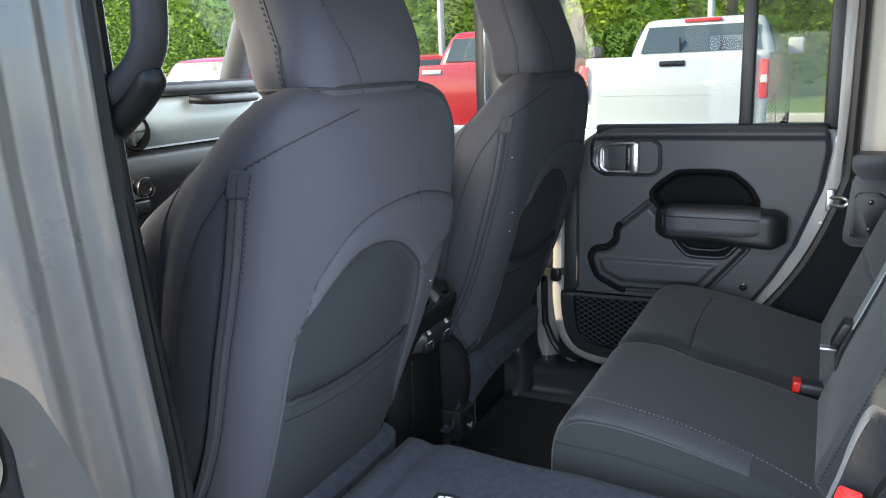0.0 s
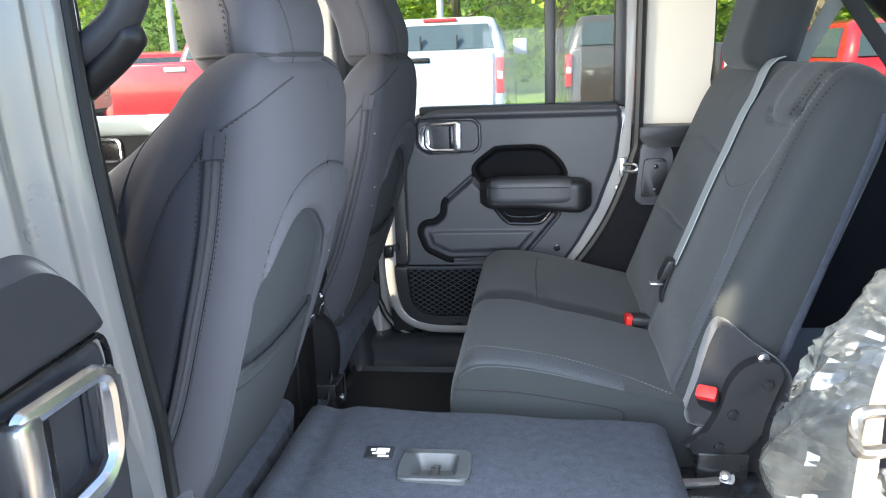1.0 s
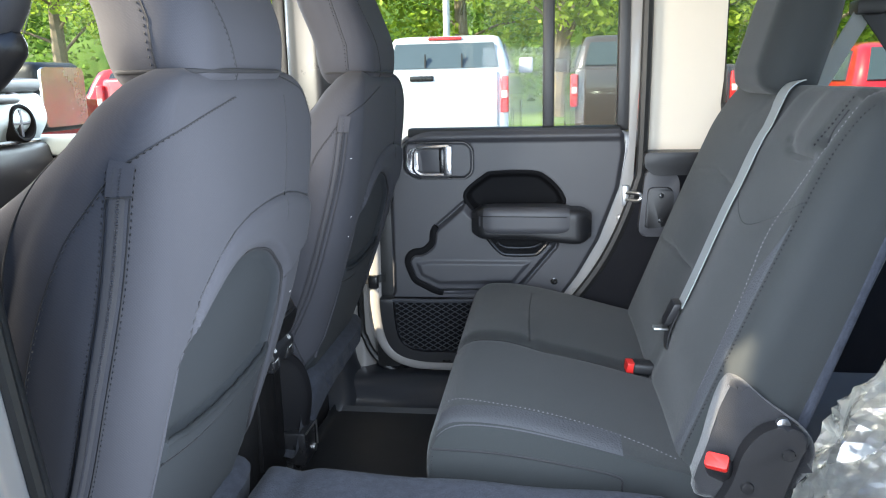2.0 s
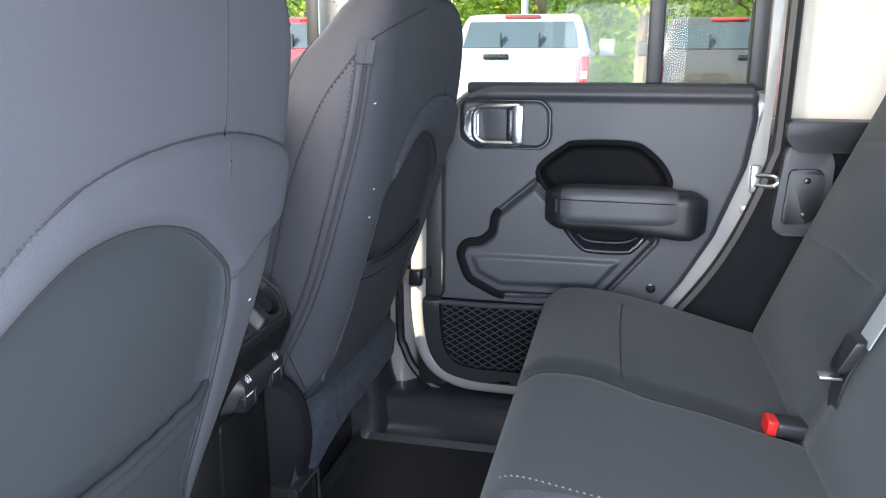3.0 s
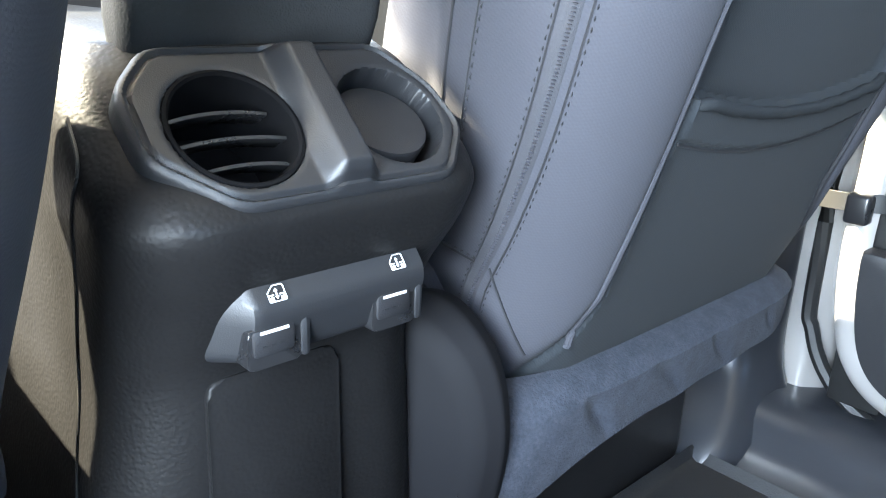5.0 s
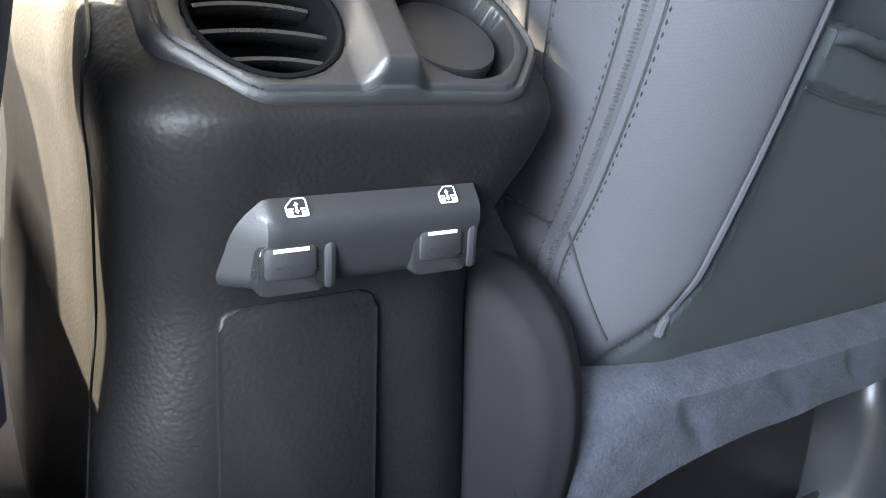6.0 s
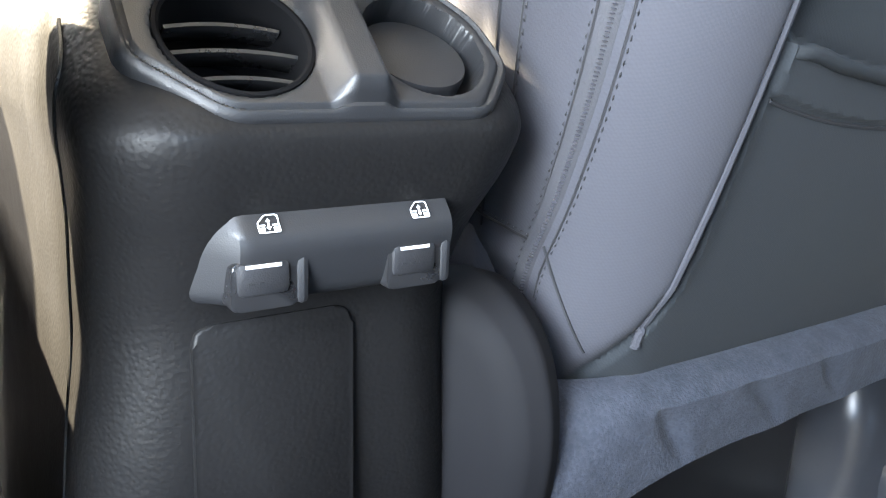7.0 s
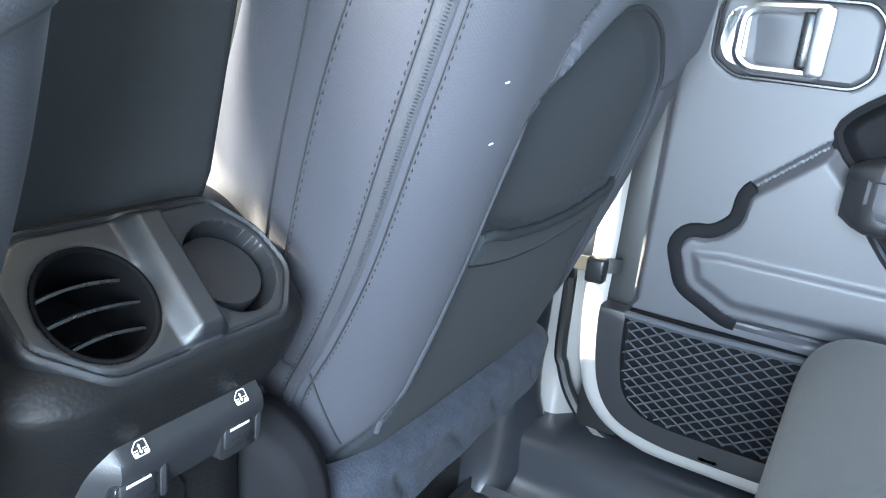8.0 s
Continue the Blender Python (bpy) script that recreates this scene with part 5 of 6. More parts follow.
def hinge():
    st = thing("hinge_bracket", "black painted seat hinge bracket with plastic cover beside the rear seat", "bracket")
    out = smooth_close([(0.672, 0.742), (0.700, 0.762), (0.722, 0.805), (0.735, 0.85), (0.758, 0.880), (0.789, 0.889), (0.818, 0.872), (0.808, 0.846), (0.792, 0.795), (0.780, 0.750), (0.745, 0.732), (0.70, 0.728)], 5)
    part("cover", prism(bmesh.new(), out, "y", -0.196, -0.172, 0.006, 3), PLASTIC_DARK, st)
    for x, z in ((0.724, 0.744), (0.742, 0.800), (0.792, 0.850)):
        part("clip", lathe(bmesh.new(), (x, -0.196, z), (0, -1, 0), [(0.009, 0), (0.008, 0.004), (0.004, 0.005), (0.001, 0.005)], 16), PLASTIC_GLOSS, st)
    part("bolt", lathe(bmesh.new(), (0.786, -0.178, 0.888), (0, -1, 0), [(0.009, 0), (0.009, 0.008), (0.005, 0.010), (0.001, 0.010)], 12), STEEL, st)
    part("plate", box(bmesh.new(), 0.665, 0.79, -0.25, -0.17, 0.675, 0.690, 0.004), PLASTIC_GLOSS, st)
    part("foot", box(bmesh.new(), 0.69, 0.77, -0.20, -0.172, 0.62, 0.735, 0.006), PLASTIC_GLOSS, st)
    part("stud", lathe(bmesh.new(), (0.736, -0.20, 0.690), (-0.2, -0.5, 0.8), [(0.014, 0), (0.014, 0.006), (0.008, 0.006), (0.008, 0.016), (0.004, 0.018), (0.001, 0.018)], 16), STEEL, st)
    part("latch", tube(bmesh.new(), [(0.662, -0.23, 0.698), (0.70, -0.222, 0.696), (0.72, -0.215, 0.695)], 0.008, 8), STEEL, st)
    return st


belts()
folded_seat()
hinge()


# ---- centre console ----
def console():
    st = thing("centre_console", "black vinyl centre console with rear air vent and window switches", "console")
    yc = 0.012
    rows = between([(0.50, -0.010, 0.130), (0.70, -0.006, 0.120), (0.80, -0.002, 0.110), (0.86, 0.000, 0.104), (0.90, 0.012, 0.104), (0.93, 0.026, 0.106), (0.950, 0.031, 0.108),
                    (0.960, 0.026, 0.108), (0.985, 0.000, 0.106), (1.01, -0.026, 0.098), (1.022, -0.040, 0.086)], 400)
    rows = [r for i, r in enumerate(rows) if r[0] > 0.94 or i % 6 == 0]
    # slanted face: local a = y, w = up the slope
    foot, top = Vector((0.0285, 0, 0.956)), Vector((-0.037, 0, 1.020))
    up = (top - foot).normalized()
    nor = Vector((up.z, 0, -up.x))
    at = lambda a, w, h=0.0: foot + up * w + nor * h + Vector((0, a, 0))
    W = (top - foot).length
    face = rounded([(-0.040, 0.0), (0.082, 0.0), (0.107, 0.030), (0.101, 0.062), (0.075, W), (-0.053, W), (-0.074, 0.068), (-0.074, 0.030)], 0.010)
    holes = [(Vector((-0.0265, 0.043)), 0.0298), (Vector((0.062, 0.042)), 0.028)]
    waist = lambda z: float(np.interp(z, [0.50, 0.80, 0.87, 0.90, 0.93, 0.96], [0.020, 0.022, 0.020, 0.013, 0.004, 0.0]))

    def hollowed(P, N):
        y, w = P[..., 1], (P - np.array(foot)) @ np.array(up)
        facing = step(N @ np.array(nor), 0.75, 0.95)
        return -0.055 * step(inside(y, w, face), 0.004, 0.010) * step(facing, 0.0, 0.2)
    bm = soft_solid(bmesh.new(), [(((x - 0.72) / 2, yc + 0.005 - waist(z) / 2, z), (0, 1, 0), (1, 0, 0), a - waist(z) / 2, (x + 0.72) / 2, 0.048) for z, x, a in rows], 240, hollowed)
    hull = tree_of(bm)
    part("body", bm, LEATHER, st)
    # plate as a fine grid, with the holes sunk in
    n = 190
    u, v = np.meshgrid(np.linspace(-0.083, 0.116, n), np.linspace(-0.006, W + 0.006, n // 2 + 30), indexing="ij")
    e = inside(u, v, face)
    h = 0.0045 * step(e, -0.002, 0.003) - 0.002 * (1 - step(np.abs(e - 0.005), 0.0, 0.002))
    h = h - 0.008 * step(-e, 0.0, 0.005)
    ridge = np.abs(u - 0.019)
    h = h + 0.012 * (1 - step(ridge, 0.006, 0.017)) * step(e, 0.0, 0.012)
    for c, r in holes:
        d = np.hypot(u - c.x, v - c.y)
        h = np.where(d < r + 0.006, h * step(d, r, r + 0.006) + 0.003 * (1 - step(d, r, r + 0.006)), h)
        h = h - 0.05 * (1 - step(d, r + 0.0005, r + 0.0028))
    # past its rim the plate turns down into the body
    gu, gv = np.gradient(e, u[:, 0], v[0])
    size = np.hypot(gu, gv) + 1e-9
    over = np.clip(-e, 0, None)
    h = np.where(e < 0, 0.0022 - 0.030 * np.minimum(1, over / 0.006), h)
    u, v = u + over * gu / size, v + over * gv / size
    G = np.array([[tuple(at(u[i, j], v[i, j], h[i, j])) for j in range(u.shape[1])] for i in range(n)])
    plate = grid_mesh(bmesh.new(), G)
    part("vent_face", plate, SWITCH, st, "black moulded face with two round openings")
    c = at(holes[0][0].x, holes[0][0].y)
    vent = part("vent_ring", lathe(bmesh.new(), c, nor, [(0.0290, -0.045), (0.0290, -0.004), (0.0297, 0.0035), (0.0310, 0.0048), (0.0324, 0.0045), (0.0332, -0.002)], 56, closed=True), VENT_BLACK, st)
    part("vent_depth", lathe(bmesh.new(), c, nor, [(0.0305, -0.046), (0.001, -0.046)], 40, closed=True), VENT_BLACK, vent)
    for k in (-1, 0, 1):
        w = k * 0.0148
        half = math.sqrt(0.0290 ** 2 - w ** 2)
        pts = [at(holes[0][0].x + half * f, holes[0][0].y + w + 0.003 * (1 - f * f), -0.012) for f in np.linspace(-1, 1, 14)]
        part("slat", strap(bmesh.new(), pts, nor * 0.94 + up * -0.35, 0.014, 0.0016), PLASTIC_GLOSS, vent)
    # the blank cap in the other opening, tipped a little
    c = at(holes[1][0].x - 0.001, holes[1][0].y + 0.002, -0.004)
    tip = (nor + up * 0.18).normalized()
    cap = part("blank_cap", lathe(bmesh.new(), c, tip, [(0.0255, -0.014), (0.0262, -0.002), (0.0255, 0.0), (0.001, 0.0005)], 48), PLASTIC_DARK, st, "black round blanking cap")
    part("cap_mark", box(bmesh.new(), -0.007, 0.007, -0.001, 0.001, 0, 0.0006), PLASTIC, cap).matrix_basis = Matrix.Translation(c + tip * 0.0002 - up * 0.010) @ tip.to_track_quat("Z", "X").to_matrix().to_4x4() @ pose(0, 0, 0, 0, 0, 90)
    # switch bank
    prof = [(-0.012, 0.927), (0.008, 0.927), (0.014, 0.924), (0.028, 0.907), (0.029, 0.900), (0.022, 0.878), (0.012, 0.874), (-0.012, 0.874)]
    y0, y1 = -0.056, 0.070
    bm = bmesh.new()
    P = []
    for t in np.linspace(0, 1, 40):
        y = y0 + (y1 - y0) * t
        e = min(y - y0, y1 - y)
        k = 0.30 + 0.70 * min(1.0, (y - y0) / 0.020, 0.35 + (y1 - y) / 0.010)
        P.append([(-0.012 + (x + 0.012) * k, y, 0.900 + (z - 0.900) * (0.93 + 0.07 * float(step(np.array(e), 0.0, 0.006)))) for x, z in rounded(prof, 0.005, 3)])
    grid_mesh(bm, np.array(P), wrap=True, caps=True)
    bank = tree_of(bm)
    sw = part("switch_bank", bm, SWITCH, st, "grey plastic bank of two window switches")
    sw.matrix_basis = pose(0, 0, 0.0045)
    for y in (-0.026, 0.045):
        part("switch_well", prism(bmesh.new(), rounded([(y - 0.015, 0.876), (y + 0.015, 0.876), (y + 0.014, 0.897), (y - 0.014, 0.897)], 0.004), "x", 0.012, 0.0268, 0.001), PLASTIC_GLOSS, sw)
        part("switch_finger", box(bmesh.new(), 0.014, 0.0288, y - 0.0125, y + 0.0105, 0.882, 0.897, 0.003), PLASTIC_DARK, sw)
        part("switch_line", box(bmesh.new(), 0.0288, 0.0292, y - 0.009, y + 0.006, 0.8945, 0.8960), WHITE, sw)
        for k in (-1, 0, 1):
            part("switch_mark", box(bmesh.new(), 0.0286, 0.0290, y - 0.0035 + k * 0.0045, y - 0.001 + k * 0.0045, 0.8875, 0.8884), SWITCH, sw)
        part("switch_stop", box(bmesh.new(), 0.012, 0.0285, y + 0.013, y + 0.019, 0.876, 0.898, 0.003), SWITCH, sw)
        spot, way = draped(bank, [(0.1, y + 0.002, 0.9110)], (-1, 0, 0), 0.0009)
        part("window_symbol", symbol(), WHITE, sw).matrix_basis = Matrix.Translation(spot[0]) @ pose(0, 0, 0, 0, -math.degrees(math.atan2(way[0].z, way[0].x)), 0) @ Matrix.Diagonal((0.85, 0.85, 0.85, 1))
    # seam down the side of the body
    p, _ = draped(hull, smooth_line([(-0.040, -0.4, 0.992), (-0.022, -0.4, 0.972), (-0.030, -0.4, 0.952), (-0.052, -0.4, 0.905), (-0.066, -0.4, 0.85), (-0.070, -0.4, 0.78), (-0.066, -0.4, 0.70), (-0.058, -0.4, 0.62), (-0.055, -0.4, 0.54)], 8), (0, 1, 0), 0.0)
    sd = tube(bmesh.new(), p, 0.0011, 6)
    part("side_seam", sd, RUBBER, st)
    # lower panel with raised edges
    lo = bmesh.new()
    prism(lo, rounded([(-0.052, 0.70), (0.028, 0.70), (0.026, 0.868), (-0.050, 0.868)], 0.010), "x", -0.012, 0.0022, 0.0022, 3)
    part("lower_panel", lo, LEATHER, st, "black grained lower panel")
    # armrest lid (raised on its rear hinge, standing upright)
    sec = [((-0.058 + 0.02 * f, 0.014 + 0.016 * f, 1.012 + 0.225 * f), (0, 1, 0), (1, 0, 0), hw, hd, 0.012)
           for f, hw, hd in ((0.0, 0.066, 0.012), (0.03, 0.071, 0.017), (0.1, 0.073, 0.019), (0.8, 0.078, 0.019), (0.93, 0.076, 0.017), (0.98, 0.070, 0.013), (1.0, 0.06, 0.008))]
    lid = part("armrest_lid", soft_solid(bmesh.new(), sec, 64), LID, st, "black armrest lid standing open")
    part("hinge", rod(bmesh.new(), (-0.050, -0.050, 1.016), (-0.050, 0.074, 1.016), 0.006, None, 12, 0.001), PLASTIC_DARK, lid)
    # front part with the shifter boot
    part("front_block", box(bmesh.new(), -0.90, -0.60, -0.10, 0.125, FLOOR, 0.95, 0.03, 3), LID, st)
    return st


def symbol():
    """A car window with an arrow: an outline, a sill bar and an arrow, in the yz plane."""
    bm = bmesh.new()
    out = rounded([(-0.0052, -0.0046), (0.0052, -0.0046), (0.0052, 0.0040), (0.0042, 0.0046), (-0.0010, 0.0046), (-0.0052, 0.0006)], 0.0008, 3)
    tube(bm, [(0, a, b) for a, b in out], 0.00038, 4, closed=True, up=(1, 0, 0))
    box(bm, -0.0003, 0.0003, -0.0050, -0.0018, -0.0012, -0.0005)
    box(bm, -0.0003, 0.0003, 0.0018, 0.0050, -0.0012, -0.0005)
    box(bm, -0.0003, 0.0003, -0.0046, -0.0022, -0.0040, -0.0020)
    box(bm, -0.0003, 0.0003, 0.0022, 0.0046, -0.0040, -0.0020)
    box(bm, -0.0003, 0.0003, -0.0004, 0.0004, -0.0020, 0.0014)
    prism(bm, [(-0.0012, 0.0012), (0.0012, 0.0012), (0.0, 0.0028)], "x", -0.0003, 0.0003)
    prism(bm, [(-0.0012, -0.0018), (0.0, -0.0034), (0.0012, -0.0018)], "x", -0.0003, 0.0003)
    return bm


console()


# ---- dashboard and front end ----
def dashboard():
    st = thing("dashboard", "black dashboard with a satin grey panel and round vents", "dashboard")
    part("top", prism(bmesh.new(), rounded([(-1.25, 1.30), (-0.86, 1.375), (-0.80, 1.37), (-0.80, 1.345), (-0.84, 1.335), (-1.25, 1.25)], 0.012), "y", -0.62, 0.66), PLASTIC_DARK, st)
    part("panel", prism(bmesh.new(), rounded([(-0.86, 1.34), (-0.805, 1.335), (-0.79, 1.27), (-0.83, 1.21), (-0.88, 1.20)], 0.02), "y", -0.62, 0.66), DASH, st, "satin grey dash panel")
    part("lower", prism(bmesh.new(), rounded([(-0.86, 1.21), (-0.80, 1.215), (-0.79, 1.16), (-0.84, 1.0), (-0.90, 0.80), (-1.2, 0.80), (-1.2, 1.21)], 0.02), "y", -0.62, 0.66), PLASTIC_DARK, st)
    for y in (0.104, 0.56):
        c = Vector((-0.797, y, 1.265))
        v = part("round_vent", lathe(bmesh.new(), c, (1, 0, 0.1), [(0.046, -0.03), (0.046, 0.006), (0.043, 0.011), (0.038, 0.010), (0.036, 0.0), (0.034, -0.02), (0.001, -0.02)], 40), VENT_BLACK, st)
        part("vent_blade", box(bmesh.new(), c.x - 0.006, c.x + 0.004, c.y - 0.035, c.y + 0.035, c.z - 0.003, c.z + 0.003, 0.002), PLASTIC, v)
        part("vent_blade", box(bmesh.new(), c.x - 0.006, c.x + 0.004, c.y - 0.005, c.y + 0.005, c.z - 0.033, c.z + 0.033, 0.002), PLASTIC, v)
    part("climate_bezel", prism(bmesh.new(), rounded([(0.005, 1.108), (0.150, 1.108), (0.156, 1.135), (0.150, 1.164), (0.005, 1.164)], 0.012), "x", -0.812, -0.800, 0.003), STEEL, st, "silver bezel round the climate knobs")
    part("dash_line", tube(bmesh.new(), [(-0.795, -0.58, 1.222), (-0.795, 0.62, 1.222)], 0.005, 6), PLASTIC_GLOSS, st)
    for y in (0.045, 0.112):
        k = part("climate_knob", lathe(bmesh.new(), (-0.805, y, 1.135), (1, 0, -0.1), [(0.024, 0), (0.024, 0.010), (0.021, 0.020), (0.016, 0.021), (0.015, 0.019), (0.001, 0.019)], 32), PLASTIC_GLOSS, st)
        part("knob_ring", lathe(bmesh.new(), (-0.790, y, 1.1335), (1, 0, -0.1), [(0.0245, 0), (0.0255, 0.003), (0.0245, 0.006)], 32, closed=True), CHROME, k)
    part("switch_row", box(bmesh.new(), -0.82, -0.805, -0.02, 0.14, 1.07, 1.10, 0.004), PLASTIC_GLOSS, st)
    part("grab_handle", tube(bmesh.new(), smooth_line([(-0.80, 0.30, 1.33), (-0.765, 0.34, 1.325), (-0.765, 0.50, 1.325), (-0.80, 0.54, 1.33)], 6), 0.012, 10), PLASTIC_DARK, st)
    return st


def front_end():
    # windscreen frame: far and near A pillars, header
    for y, nm in ((0.68, "pillar_front_far"), (-0.68, "pillar_front_near")):
        bm = bmesh.new()
        tube(bm, [(-1.06, y, 1.20), (-0.78, y * 0.97, 1.78)], 0.042, 12)
        tagged(part(nm, bm, PLASTIC), "grey plastic windscreen pillar trim", "pillar", kind="structure")
    tagged(part("windscreen_header", box(bmesh.new(), -0.83, -0.74, -0.68, 0.70, 1.70, 1.82, 0.015), PLASTIC), "grey windscreen header trim", "header", kind="structure")
    # front far door below the belt
    d = thing("door_3", "closed front passenger door with dark trim and chrome handle", "car door")
    part("trim_panel", box(bmesh.new(), -1.02, -0.18, 0.68, 0.71, 0.62, 1.225, 0.012, 3), LID, d)
    part("top_roll", box(bmesh.new(), -1.02, -0.18, 0.66, 0.71, 1.175, 1.23, 0.02, 4), DASH, d)
    part("door_shell", box(bmesh.new(), -1.06, -0.17, 0.712, 0.79, 0.58, 1.215, 0.01), PAINT, d)
    fr = bmesh.new()
    box(fr, -0.205, -0.175, 0.735, 0.775, 1.215, 1.76, 0.006)
    box(fr, -0.86, -0.175, 0.735, 0.775, 1.72, 1.76, 0.006)
    part("window_frame", fr, PLASTIC_DARK, d)
    part("pane", prism(bmesh.new(), [(-1.02, 1.2), (-0.18, 1.2), (-0.18, 1.74), (-0.78, 1.74)], "y", 0.752, 0.756), PANE, d).visible_shadow = False
    h = part("door_handle", tube(bmesh.new(), [(a, 0.668, b) for a, b in rounded([(-0.80, 1.165), (-0.70, 1.165), (-0.70, 1.105), (-0.78, 1.105), (-0.80, 1.12)], 0.015)], 0.007, 8, closed=True, up=(0, 1, 0)), CHROME, d, "satin chrome inside door handle")
    part("handle_well", box(bmesh.new(), -0.79, -0.71, 0.674, 0.681, 1.11, 1.16, 0.003), PLASTIC_GLOSS, h)
    part("lock_switch", box(bmesh.new(), -0.74, -0.66, 0.668, 0.682, 1.03, 1.05, 0.004), PLASTIC_GLOSS, d)
    # near front door
    d = thing("door_4", "closed driver door with grey paint outside and dark trim inside", "car door")
    part("door_shell", box(bmesh.new(), -1.06, -0.17, -0.79, -0.70, 0.58, 1.215, 0.01), PAINT, d)
    part("trim_panel", box(bmesh.new(), -1.02, -0.18, -0.698, -0.66, 0.62, 1.225, 0.012, 3), PLASTIC_DARK, d)
    part("pane", prism(bmesh.new(), [(-1.02, 1.2), (-0.18, 1.2), (-0.18, 1.74), (-0.78, 1.74)], "y", -0.756, -0.752), PANE, d).visible_shadow = False
    fr = bmesh.new()
    box(fr, -0.205, -0.175, -0.775, -0.735, 1.215, 1.76, 0.006)
    box(fr, -0.86, -0.175, -0.775, -0.735, 1.72, 1.76, 0.006)
    part("window_frame", fr, PLASTIC_DARK, d)
    # windscreen
    w = bmesh.new()
    vs = [w.verts.new(p) for p in ((-1.06, -0.66, 1.20), (-1.06, 0.66, 1.20), (-0.78, 0.64, 1.76), (-0.78, -0.64, 1.76))]
    w.faces.new(vs)
    bmesh.ops.solidify(w, geom=w.faces[:], thickness=0.005)
    tagged(part("windscreen", w, PANE), "clear windscreen glass", "windscreen", kind="structure").visible_shadow = False
    # bonnet
    tagged(part("bonnet", box(bmesh.new(), -2.5, -1.08, -0.62, 0.62, 1.0, 1.16, 0.05, 4), PAINT), "grey painted bonnet", "bonnet", kind="structure")
    # passenger mirror
    m = thing("door_mirror", "black door mirror with bright glass on the passenger door", "mirror")
    part("shell", box(bmesh.new(), -1.06, -0.95, 0.86, 1.10, 1.22, 1.42, 0.03, 4), PLASTIC_DARK, m)
    part("glass", prism(bmesh.new(), rounded([(0.875, 1.235), (1.085, 1.235), (1.085, 1.405), (0.875, 1.405)], 0.025), "x", -0.952, -0.944), CHROME, m)
    part("arm", box(bmesh.new(), -1.04, -0.97, 0.76, 0.88, 1.24, 1.29, 0.015, 3), PLASTIC_DARK, m)


def sport_bar():
    # padded bar: near side loop behind the driver, with its slanting brace
    st = thing("sport_bar", "grey plastic roll bar cover on the door pillar", "roll bar")
    bar = smooth_line([(0.101, -0.650, 1.78), (0.092, -0.650, 1.56), (0.086, -0.650, 1.440), (0.076, -0.650, 1.404), (0.050, -0.651, 1.380), (0.010, -0.652, 1.356), (-0.022, -0.652, 1.334)], 7)
    part("bar_cover", tube(bmesh.new(), bar, 0.0165, 14, up=(0, 1, 0)), PLASTIC, st)
    under = smooth_line([(0.086, -0.650, 1.392), (0.068, -0.650, 1.370), (0.032, -0.651, 1.342), (-0.006, -0.652, 1.316), (-0.034, -0.652, 1.300)], 6)
    m = len(under)
    part("lower_cap", tube(bmesh.new(), under, [0.0145 * min(1.0, 0.35 + 0.25 * k, 0.45 + 0.2 * (m - 1 - k)) for k in range(m)], 14, up=(0, 1, 0)), PLASTIC_DARK, st)
    st2 = thing("sport_bar", "black padded roll bar brace over the cargo area", "roll bar")
    part("brace", tube(bmesh.new(), smooth_line([(0.92, 0.55, 1.74), (1.245, 0.55, 1.435), (1.60, 0.55, 1.12)], 8), 0.050, 16), PLASTIC_DARK, st2)
    st3 = thing("seat_belt", "grey shoulder belt hanging from the roll bar", "seat belt", "seat belts")
    part("webbing", strap(bmesh.new(), [(1.093, 0.49, 1.462), (0.985, 0.49, 1.26)], (1, 0.2, 0), 0.038, 0.002), WEBBING, st3)
    part("anchor", box(bmesh.new(), 1.070, 1.125, 0.47, 0.52, 1.452, 1.480, 0.006), PLASTIC_DARK, st3)
    part("webbing", strap(bmesh.new(), [(1.100, 0.488, 1.462), (1.29, 0.49, 1.20)], (1, 0.2, 0), 0.038, 0.002), WEBBING_BLACK, st3)


dashboard()
front_end()
sport_bar()


# ---- cargo area: goods in clear film ----
FILM = film_material("clear_plastic_film")


def wrapped_goods():
    st = thing("plastic_bag", "crumpled clear plastic bag over packed parts on the cargo floor", "plastic bag")
    def sheet(cx, cy, r0, tall, seed, lean):
        P = []
        m, k = 46, 64
        fold = lambda p, f, o: 1 - 2 * abs(noise.noise(p * f + Vector((seed, o, 0))))
        for i in range(m):
            row = []
            for j in range(k):
                v = i / (m - 1)
                a = 2 * math.pi * j / k
                r = r0 * (math.sin(math.pi * min(1, 0.16 + 0.84 * v)) ** 0.5 + 0.03) if i < m - 1 else 0.004
                d = Vector((math.cos(a), math.sin(a), 0))
                p = Vector((cx, cy, 0.632)) + d * r + Vector((lean[0] * v, lean[1] * v, tall * v))
                row.append(tuple(p + (d + Vector((0, 0, 0.35))) * (0.040 * noise.noise(p * 5 + Vector((seed, 9, 0))) + 0.030 * fold(p, 9, 2) + 0.006 * fold(p, 24, 5))))
            P.append(row)
        return grid_mesh(bmesh.new(), np.array(P), wrap=True, caps=True)
    part("film", sheet(0.935, -0.27, 0.140, 0.27, 0.0, (0.05, 0.08)), FILM, st, "glossy creased clear film", smooth=False).visible_shadow = False
    part("film", sheet(1.000, -0.17, 0.145, 0.36, 4.0, (0.05, 0.05)), FILM, st, "loose gathered film on top", smooth=False).visible_shadow = False
    bm = soft_solid(bmesh.new(), [((0.945, -0.22, z), (1, 0, 0), (0, 1, 0), a, a * 0.9, 0.03) for z, a in ((0.63, 0.05), (0.66, 0.075), (0.76, 0.07), (0.82, 0.05), (0.84, 0.02))], 64)
    part("packed_part", bm, PACK, st, "dark packed part inside the film")


